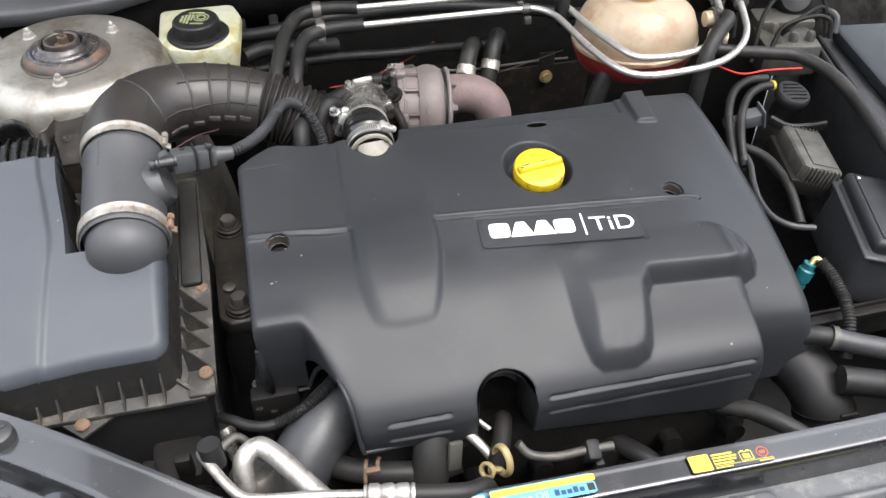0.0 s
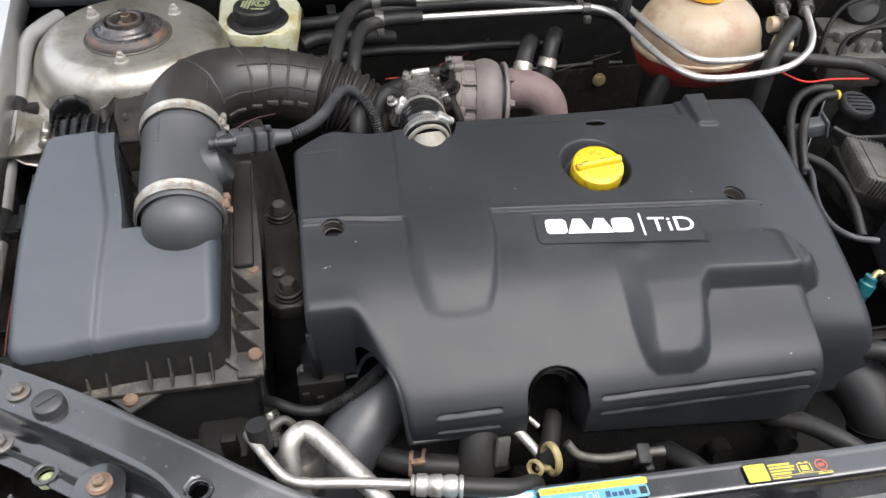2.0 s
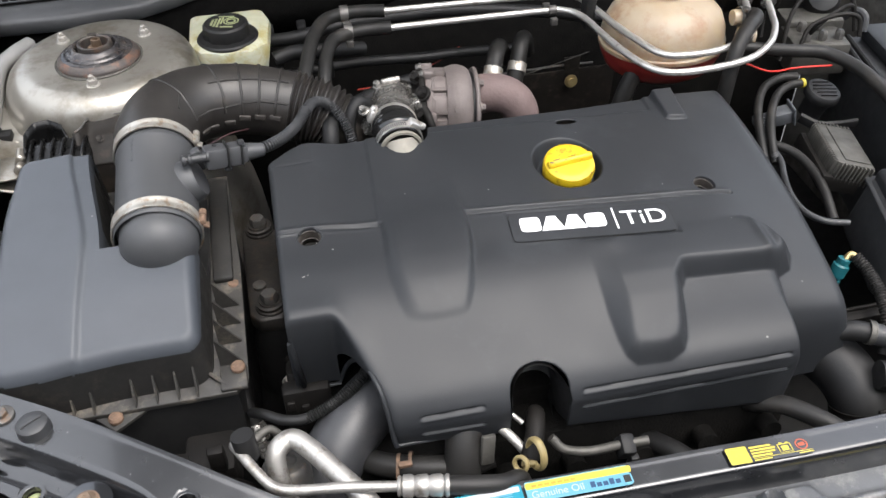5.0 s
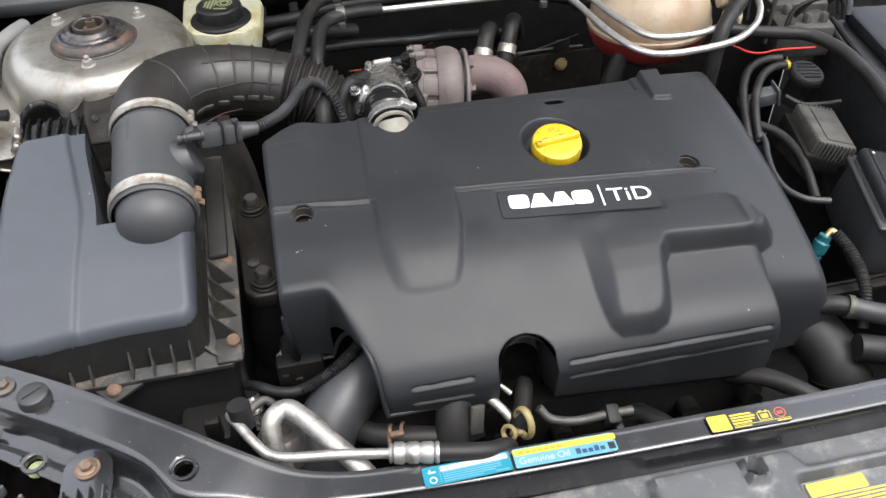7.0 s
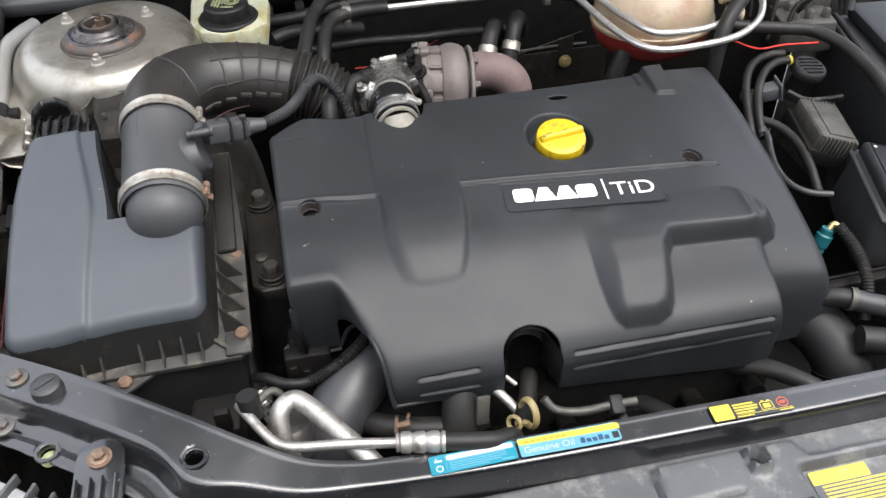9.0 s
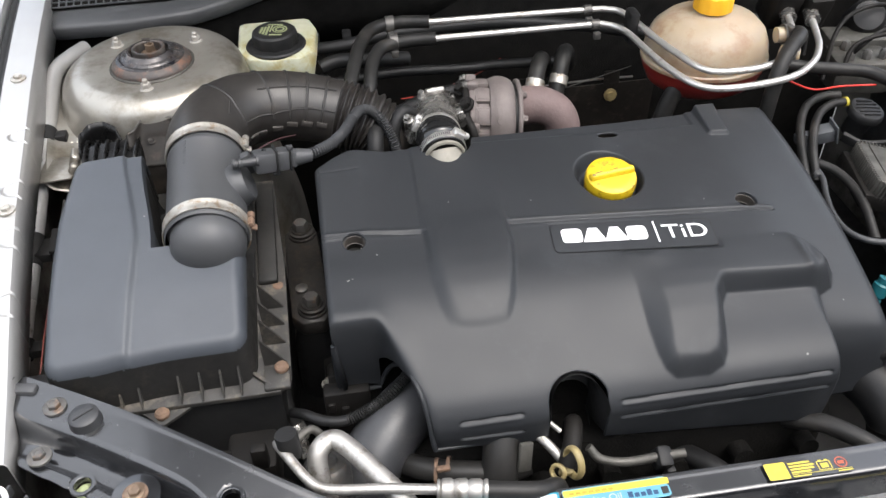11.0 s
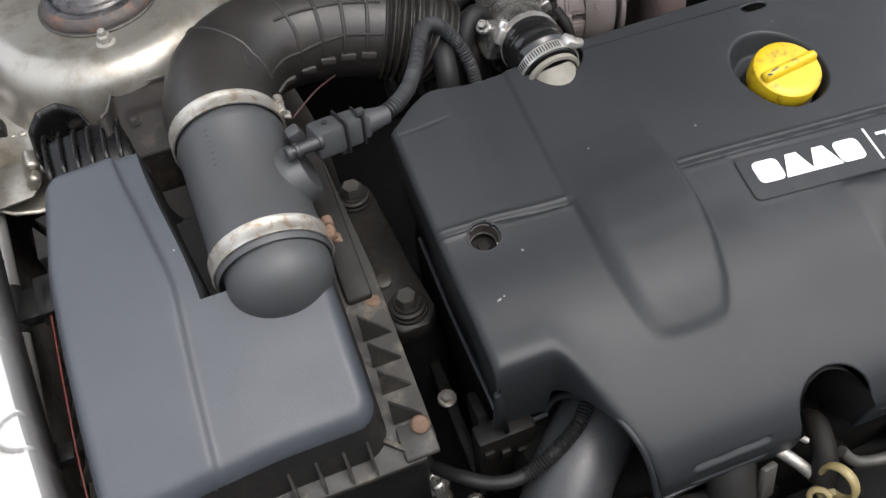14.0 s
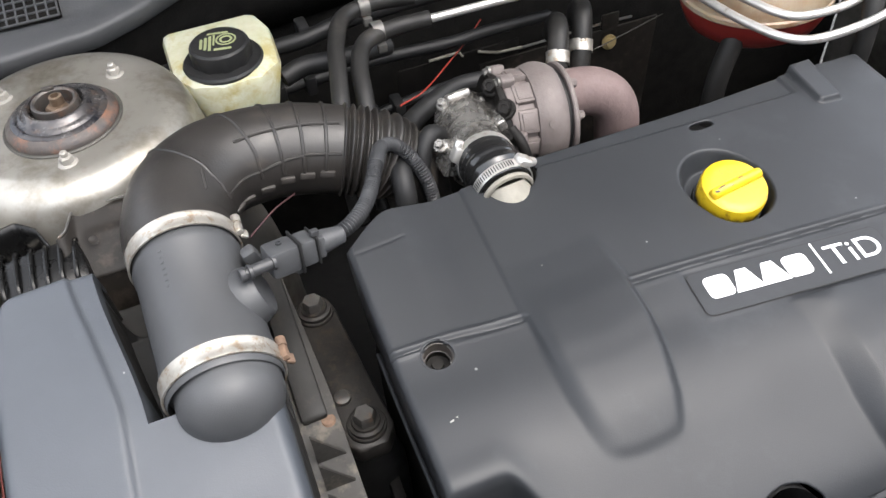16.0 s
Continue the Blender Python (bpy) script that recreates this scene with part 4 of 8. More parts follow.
    for k in range(25):
        a = math.pi * k / 24
        dx, dz = ra * math.cos(a), ra * math.sin(a)
        ring.append((xc + dx * 1.02, 0.518 - 0.031 * (1 - dz / ra), 0.864 + dz * 0.80))
    ring = [(xc + ra * 1.02, 0.493, 0.82)] + ring + [(xc - ra * 1.02, 0.494, 0.822)]
    va = [bm.verts.new(p) for p in ring]
    vb = [bm.verts.new((xc + (p[0] - xc) * 0.84, p[1] + 0.018, p[2] - 0.004)) for p in ring]
    vc = [bm.verts.new((xc + (p[0] - xc) * 0.80, p[1] + 0.045, p[2] - 0.012)) for p in ring]
    for A, Bv in ((va, vb), (vb, vc)):
        for k in range(len(ring) - 1):
            bm.faces.new((A[k], A[k + 1], Bv[k + 1], Bv[k]))
    hole = [(xc + 0.002 + 0.022 * math.cos(math.pi * k / 24), 0.836 + 0.020 * math.sin(math.pi * k / 24)) for k in range(25)]
    hole = [(hole[0][0], 0.80)] + hole + [(hole[-1][0], 0.80)]
    vd = [bm.verts.new((x, 0.540 - 0.35 * (0.86 - z), z)) for x, z in hole]
    for k in range(len(ring) - 1):
        bm.faces.new((vc[k], vc[k + 1], vd[k + 1], vd[k]))
    part("arch_lining", bm, M["black"], t, "matt black recess behind the arch")
    for p, up in seats:
        bm = bmesh.new()
        lathe(bm, [(0.0142, -0.0010), (0.0140, 0.0001), (0.0132, 0.0003), (0.0124, 0.0000), (0.0119, -0.0034)], along(p, p + up), 40)
        part("hole_rim", bm, M["cover"], t)
        bm = bmesh.new()
        lathe(bm, [(0.0122, -0.0030), (0.0113, -0.0034), (0.0106, -0.0130), (0.0098, -0.0135)], along(p, p + up), 32)
        part("grommet", bm, M["sleeve"], t, "brownish sleeve in a fixing hole")
        bm = bmesh.new()
        lathe(bm, [(0.0104, -0.0130), (0.0100, -0.0200), (0.0050, -0.0200), (0.0046, -0.0150), (0, -0.0145)], along(p, p + up), 24)
        part("stud", bm, M["grime"], t, "dark stud deep in the hole")
    # badge: a plate with raised light shapes and letters
    m = pose(-0.0070, 0.6390, fit_[0] * -0.0070 + fit_[1] * 0.6390 + fit_[2] + 0.0003, math.degrees(math.atan(fit_[1])), -math.degrees(math.atan(fit_[0])), -4.2)
    bm = bmesh.new()
    slab(bm, -0.0008, 0.1798, 0.0042, 0.0473, 0.0003, m, 0.006)
    part("badge_edge", bm, M["black"], t)
    bm = bmesh.new()
    slab(bm, 0, 0.179, 0.005, 0.0465, 0.0006, m, 0.0055)
    plate = part("badge", bm, M["cover"], t, "flat badge plate with white lettering")
    m = m @ Matrix.Translation((0, 0, 0.0006))
    mb = m
    for k in range(4):
        x0 = 0.0105 + 0.0240 * k
        bm = bmesh.new()
        if k in (1, 2):
            pts = [(x0 - 0.0016, 0.0185), (x0 + 0.0245, 0.0185), (x0 + 0.0165, 0.0395), (x0 + 0.0068, 0.0395)]
            prism(bm, pts, 0, 0.0005, 0, mb)
        else:
            slab(bm, x0, x0 + 0.0225, 0.0185, 0.0395, 0.0005, mb, 0.005)
        part("brand_shape", bm, M["white"], plate)
    bm = bmesh.new()
    prism(bm, [(0.1145, 0.0135), (0.1163, 0.0135), (0.1163, 0.0455), (0.1145, 0.0455)], 0, 0.0005, 0, mb)
    part("divider", bm, M["white"], plate)
    lettering("TiD", 0.0296, mb @ Matrix.Translation((0.1225, 0.0190, 0)) @ Matrix.Diagonal((1.1, 1, 1, 1)), M["white"], "lettering", plate, "white letters TiD")
    return t


build_cover()


def build_oil_cap():
    t = thing("oil_filler_cap", (0.085, 0.749, 0.930), "yellow plastic oil filler cap with a grip bar", "oil cap")
    bm = bmesh.new()
    m = pose(0.0875, 0.7545, 0.9295, 12, 0, 0)
    n = 72
    prof = [(0.0, 0.0), (0.026, 0.0), (0.0295, 0.004), (0.0300, 0.018), (0.0288, 0.0222), (0.0262, 0.0240), (0.020, 0.0246), (0.0, 0.0248)]
    lathe(bm, prof, m, n)
    back = m.inverted()
    for v in bm.verts:
        q = back @ v.co
        d = Vector((q.x, q.y))
        if d.length > 0.0285 and q.z < 0.020:
            k = 1 - 0.012 * max(0, math.sin(math.atan2(d.y, d.x) * 18))
            v.co = m @ Vector((q.x * k, q.y * k, q.z))
    part("cap_body", bm, M["yellow"], t)
    bm = bmesh.new()
    box(bm, (0, 0, 0.0268), (0.056, 0.0120, 0.0085), 0.0032, segs=3, taper=(0.96, 0.55))
    bm.transform(m @ pose(0, 0, 0, 0, 0, 7))
    part("grip", bm, M["yellow"], t)
    for x, y, a, b, r in ((-0.017, 0.0006, 0.0100, 0.0016, 5), (-0.0235, -0.0016, 0.0050, 0.0020, -20), (0.004, 0.0012, 0.0060, 0.0009, -4), (-0.007, -0.0020, 0.0045, 0.0010, 12)):
        bm = bmesh.new()
        lathe(bm, [(0, 0.0), (0.5, 0.0), (0.5, 0.0003), (0, 0.0003)], m @ pose(0, 0, 0, 0, 0, 7) @ Matrix.Translation((x, y, 0.0309)) @ pose(0, 0, 0, 0, 0, r) @ Matrix.Diagonal((a, b, 1, 1)), 14)
        part("worn_mark", bm, M["sleeve"], t, "dark scuff on the grip")
    bm = bmesh.new()
    lathe(bm, [(0.023, -0.03), (0.023, 0.0), (0.031, 0.0), (0.031, -0.004), (0.028, -0.03)], m, 36)
    part("neck", bm, M["black"], t, "black filler neck")
    return t


build_oil_cap()

# ---- air filter box ----


def rimplane(y):
    return 0.8505 + 0.19 * (y - 0.585)


def tilted(bm):
    for v in bm.verts:
        v.co.z += rimplane(v.co.y)
    return bm


def build_airbox():
    t = thing("air_filter_box", (-0.43, 0.72, 0.66), "dark grey plastic air filter box with a ribbed dusty rim", "air filter box")
    # lid
    x0, x1, y0, y1, rc = -0.531, -0.3365, 0.596, 0.862, 0.018
    ext = 0.075
    A, Bq = np.meshgrid(np.arange(x0 - ext, x1 + ext, 0.002), np.arange(y0 - ext, y1 + ext, 0.002))
    cx, cy = np.clip(A, x0 + rc, x1 - rc), np.clip(Bq, y0 + rc, y1 - rc)
    d = np.hypot(A - cx, Bq - cy)
    k = np.where(d > rc, (rc + 0.07 * (d - rc)) / np.maximum(d, 1e-6), 1.0)
    X, Y = cx + (A - cx) * k, cy + (Bq - cy) * k
    # the far left side leans in towards the back
    X = X + 0.008 * smooth(-0.45, -0.53, X) * smooth(0.76, 0.86, Y) - 0.003 * smooth(-0.45, -0.53, X)
    Y = Y - 0.006 * smooth(-0.400, -0.500, X) * smooth(0.68, 0.60, Y)
    Z = soften(np.interp(Y, (0.55, 0.61, 0.66, 0.716, 0.78, 0.87), (0.898, 0.9215, 0.9415, 0.9575, 0.970, 0.9835)), 4.0)
    crease = np.interp(Y, (0.59, 0.65, 0.73, 0.80, 0.86), (-0.452, -0.449, -0.4445, -0.448, -0.456))
    Z = Z + 0.0038 * smooth(0.0028, -0.0028, X - crease) - 0.06 * np.clip(crease - 0.006 - X, 0, 1)
    Z = Z - np.where(d < rc, 0.011 * np.clip((d - 0.007) / (rc - 0.007), 0, 1) ** 2.6, 0.011 + 1.0 * (d - rc))
    # trough for the intake tube
    trough = smooth(-0.001, 0.001, X + 0.4275) * smooth(-0.001, 0.001, Y - 0.715)
    Z = Z - np.clip(Z - 0.893, 0, 1) * trough
    X = X - 0.018 * smooth(0.71, 0.86, Y) * np.exp(-((X + 0.4275) / 0.04) ** 2)
    floor_ = rimplane(Y) + 0.006
    keep = Z > floor_ - 0.012
    lid = sheet("lid", X, Y, np.maximum(Z, floor_ - 0.001 + 0.004 * trough), M["airbox"], t, 0.0025, keep, "smooth dark grey lid, its lower walls and trough darkened as shade", sharp=50)
    # lower walls and trough floor are coloured darker to stand in for shade
    lid.data.materials.append(M["shadeplastic"])
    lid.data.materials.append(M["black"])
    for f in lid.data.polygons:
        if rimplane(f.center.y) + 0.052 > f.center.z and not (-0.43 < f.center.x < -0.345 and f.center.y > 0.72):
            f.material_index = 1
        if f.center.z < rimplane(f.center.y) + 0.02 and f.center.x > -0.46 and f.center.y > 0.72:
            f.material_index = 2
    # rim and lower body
    bm = bmesh.new()
    rim_line = [(-0.556, 0.592), (-0.54, 0.579), (-0.312, 0.579), (-0.299, 0.592), (-0.299, 0.74), (-0.307, 0.875), (-0.545, 0.875)]
    prism(bm, rim_line, 0.0, 0.006, 0.001)
    part("rim", tilted(bm), M["rim"], t, "dusty flat rim")
    bm = bmesh.new()
    prism(bm, [(-0.545, 0.588), (-0.312, 0.588), (-0.312, 0.868), (-0.536, 0.868)], -0.21, -0.0005, 0.004)
    part("lower_body", tilted(bm), M["black"], t, "black lower half")

    def gusset(a, b, out, h):
        """A triangular rib between the lid's wall and the rim."""
        g = bmesh.new()
        p, w = Vector((a, b, 0.0065)), Vector((out[1], -out[0], 0)) * 0.0011
        tri = (p, p + Vector((*out, 0)) * 0.0235, p + Vector((0, 0, h)))
        v0, v1 = [g.verts.new(q + w) for q in tri], [g.verts.new(q - w) for q in tri]
        g.faces.new(v0), g.faces.new(v1[::-1])
        for i in range(3):
            j = (i + 1) % 3
            g.faces.new((v0[i], v1[i], v1[j], v0[j]))
        return part("rib", tilted(g), M["rim"], t)

    for x in (-0.519, -0.4945, -0.469, -0.450, -0.4105, -0.3895, -0.3685, -0.350):
        gusset(x, 0.6035, (0, -1), 0.040)
    for y in (0.612, 0.637, 0.660, 0.683):
        gusset(-0.3265, y, (1, 0), 0.038)
    for k in range(9):
        gusset(-0.5365 + 0.004 * k / 8, 0.625 + 0.0265 * k, (-1, 0), 0.038)
    bm = bmesh.new()
    box(bm, (-0.3135, 0.5935, 0.0075), (0.027, 0.027, 0.006), 0.002)
    prism(bm, [(-0.340, 0.601), (-0.3365, 0.6035), (-0.319, 0.5865), (-0.3215, 0.584)], 0.006, 0.011, 0.001)
    part("corner_boss", tilted(bm), M["rim"], t)
    bm = bmesh.new()
    box(bm, (-0.318, 0.79, 0.009), (0.022, 0.15, 0.008), 0.003)
    part("side_shelf", tilted(bm), M["shadeplastic"], t, "dusty ledge beside the intake tube")
    for x, y, z in ((-0.308, 0.602, 0.866), (-0.308, 0.714, 0.877), (-0.431, 0.575, 0.851)):
        bm = bmesh.new()
        lathe(bm, [(0, -0.012), (0.0045, -0.012), (0.0045, -0.002), (0.0072, -0.002), (0.0075, 0.002), (0.0055, 0.0045), (0.002, 0.0050), (0, 0.0042)], pose(x, y, z), 20)
        part("screw", bm, M["rust"], t, "rust-brown screw head")
    bm = bmesh.new()
    prism(bm, [(-0.452, 0.58), (-0.431, 0.562), (-0.402, 0.58)], -0.003, 0.001, 0.0005)
    part("front_lug", tilted(bm), M["rim"], t)
    for a, b, c in (((-0.552, 0.874), (-0.528, 0.877), (-0.527, 0.838)), ((-0.555, 0.868), (-0.555, 0.835), (-0.532, 0.836))):
        bm = bmesh.new()
        prism(bm, [a, b, c], 0.010, 0.022, 0.001)
        part("corner_web", tilted(bm), M["shadeplastic"], t)
    for y in (0.605, 0.80):
        bm = bmesh.new()
        for dz in (0.0, 0.012):
            box(bm, (-0.549, y, 0.012 + dz), (0.024, 0.034, 0.004), 0.001)
        box(bm, (-0.552, y, 0.018), (0.010, 0.026, 0.016), 0.002)
        part("side_clip", tilted(bm), M["black"], t, "black clip on the rim")
    return t


build_airbox()

bm = bmesh.new()
tube(bm, [(-0.5535, 0.815, 0.912), (-0.5535, 0.76, 0.903), (-0.553, 0.68, 0.889), (-0.552, 0.645, 0.882), (-0.551, 0.622, 0.877)], 0.0009, 8, 6)
solo("red_cable", bm, M["dullred"], "thin red cable along the edge of the filter box", "cable")


def band(bm, a, b, r, w, h=0.0016):
    """A flat clamp band round an axis from a to b, centred on a."""
    m = along(a, b)
    lathe(bm, [(r, -w / 2), (r + h, -w / 2), (r + h, -w * 0.3), (r + h * 0.8, -w * 0.25), (r + h * 0.8, w * 0.25), (r + h, w * 0.3), (r + h, w / 2), (r, w / 2), (r, -w / 2)], m, 48)
    return m


def build_intake_tube():
    t = thing("intake_tube", (-0.372, 0.78, 0.905), "dark plastic intake tube with a rounded end, on the filter box", "intake tube")
    a, b = Vector((-0.3715, 0.700, 0.9495)), Vector((-0.3755, 0.860, 0.972))
    d = (b - a).normalized()
    r = 0.0445
    L = (b - a).length
    m = along(a, b)
    dome = [(0, -0.020)] + [(r * 0.90 * math.sin(radians(q)), 0.013 - 0.033 * math.cos(radians(q))) for q in range(8, 91, 8)]
    bm = bmesh.new()
    lathe(bm, dome + [(r * 0.90, 0.024), (r * 0.96, 0.026)], m @ Matrix.Translation((-0.0015, 0, 0)), 56)
    part("dome", bm, M["tubeplastic"], t, "rounded closed end of the tube")
    bm = bmesh.new()
    lathe(bm, [(r * 0.97, 0.018), (r, 0.022), (r, 0.045), (r * 0.975, 0.050), (r * 0.975, L - 0.026), (r * 1.0, L - 0.024), (r * 1.0, L - 0.019), (r * 0.96, L - 0.018), (r * 0.96, L + 0.01)], m, 56)
    part("barrel", bm, M["tubeplastic"], t)
    for f, name in ((0.030, "clamp"), (L - 0.007, "clamp")):
        bm = bmesh.new()
        p = a + d * f
        band(bm, p, p + d, r * 1.015, 0.0145)
        c = part(name, bm, M["zinc"], t, "stained zinc hose clamp")
        ang = radians(10 if f < 0.1 else 14)
        side = Vector((math.cos(ang), 0, math.sin(ang)))
        q = p + side * (r + 0.004)
        bm = bmesh.new()
        box(bm, (0, 0, 0), (0.007, 0.013, 0.007), 0.002, (0, -20, 0))
        lathe(bm, [(0, 0.006), (0.0042, 0.006), (0.0042, 0.014), (0.0025, 0.0145), (0, 0.014)], pose(0, 0, 0, -90, 0, 0), 12)
        box(bm, (0.003, -0.003, -0.005), (0.007, 0.009, 0.003), 0.001, (0, 35, 0))
        bm.transform(Matrix.Translation(q))
        part("screw_housing", bm, M["rust"] if f < 0.1 else M["zinc"], c, "rusty worm screw" if f < 0.1 else "")
    bm = bmesh.new()
    for k in range(7):
        box(bm, (-0.388, 0.805 + 0.005 * k - 0.02, 1.0165 + 0.00125 * k - 0.005), (0.0030, 0.0020, 0.0007), 0.0002, (14, -20, 0))
    part("embossed_mark", bm, M["tubeplastic"], t)
    return t


build_intake_tube()


def build_air_sensor():
    t = thing("air_flow_sensor", (-0.325, 0.787, 0.985), "grey air flow sensor with its plug, on the intake tube", "sensor")
    # saddle that swells out of the tube's side
    o = Vector((-0.3735, 0.784, 0.9610))
    out = Vector((0.95, 0.0, 0.32)).normalized()
    bm = bmesh.new()
    lathe(bm, [(0, 0.030), (0.0250, 0.030), (0.0248, 0.0390), (0.0238, 0.0440), (0.0222, 0.0470), (0.0216, 0.0500), (0.0196, 0.0525), (0, 0.0532)], along(o, o + out), 44)
    saddle = part("saddle", bm, M["tubeplastic"], t, "rounded saddle moulded onto the tube")
    bm = bmesh.new()
    box(bm, (-0.3235, 0.812, 0.984), (0.012, 0.012, 0.026), 0.003, (0, -18, 8))
    part("web", bm, M["tubeplastic"], saddle)
    a, b = Vector((-0.3300, 0.7850, 1.0010)), Vector((-0.2550, 0.8010, 0.9915))
    m = along(a, b) @ pose(0, 0, 0, 0, 0, 78)
    # ribbed pin beside the plug
    bm = bmesh.new()
    lathe(bm, [(0, -0.0085), (0.0052, -0.0085), (0.0060, -0.0070), (0.0060, -0.0045), (0.0044, -0.0038), (0.0044, -0.0022), (0.0060, -0.0015), (0.0060, 0.0010), (0.0048, 0.0018), (0.0050, 0.0170), (0.0062, 0.0175), (0.0062, 0.0200), (0, 0.0205)],
          along(a + Vector((0.001, -0.007, 0.005)), b + Vector((0.001, -0.007, 0.007))), 20)
    part("ribbed_pin", bm, M["darkgrey"], t)
    for c, s, bev, name, mt in (((0, 0, 0.0270), (0.0235, 0.0235, 0.0250), 0.0040, "plug_body", "tubeplastic"), ((0.0, 0, 0.0395), (0.0268, 0.0262, 0.0022), 0.0008, "plug_collar", "black"),
                                ((0, 0, 0.0470), (0.0225, 0.0210, 0.0140), 0.0030, "plug_body", "tubeplastic"), ((0.0, 0, 0.0545), (0.0235, 0.0228, 0.0022), 0.0008, "plug_collar", "black"),
                                ((0.0, 0, 0.0585), (0.0190, 0.0185, 0.0070), 0.0025, "plug_neck", "tubeplastic"), ((-0.0145, 0.004, 0.0390), (0.0040, 0.0060, 0.0080), 0.0012, "catch", "darkgrey"),
                                ((0.0145, 0.006, 0.0545), (0.0050, 0.0060, 0.0070), 0.0012, "catch", "darkgrey"), ((-0.0135, -0.004, 0.0250), (0.0035, 0.0100, 0.0120), 0.0010, "foot", "darkgrey")):
        bm = bmesh.new()
        box(bm, c, s, bev)
        bm.transform(m)
        part(name, bm, M[mt], t)
    bm = bmesh.new()
    lathe(bm, [(0.0098, 0.0600), (0.0094, 0.0660), (0.0080, 0.0740), (0.0072, 0.0800), (0, 0.0800)], m, 24)
    part("taper", bm, M["tubeplastic"], t)
    bm = bmesh.new()
    lathe(bm, [(0, 0.0), (0.0026, 0.0), (0.0026, 0.0012), (0.0015, 0.0014), (0.0015, 0.0004), (0, 0.0004)], m @ Matrix.Translation((0.0128, 0.0, 0.0270)) @ pose(0, 0, 0, 0, 90, 0), 14)
    part("pressed_mark", bm, M["darkgrey"], t)
    return t


build_air_sensor()

bm = bmesh.new()
tube(bm, [(-0.259, 0.8005, 0.9920), (-0.243, 0.808, 0.9920), (-0.226, 0.8265, 0.9890), (-0.2110, 0.852, 0.9870), (-0.1990, 0.876, 0.9890), (-0.1890, 0.895, 0.9860), (-0.1740, 0.905, 0.9770), (-0.160, 0.900, 0.960),
          (-0.1500, 0.889, 0.935), (-0.146, 0.878, 0.90)], 0.0058, 16, 60,
     wave=lambda s, f: 0.0011 * math.sin(s / 0.0030 * 2 * math.pi) if s < 0.097 or s > 0.125 else 0.0008)
solo("sensor_cable_conduit", bm, M["darkgrey"], "black corrugated cable conduit looping from the air sensor", "cable")


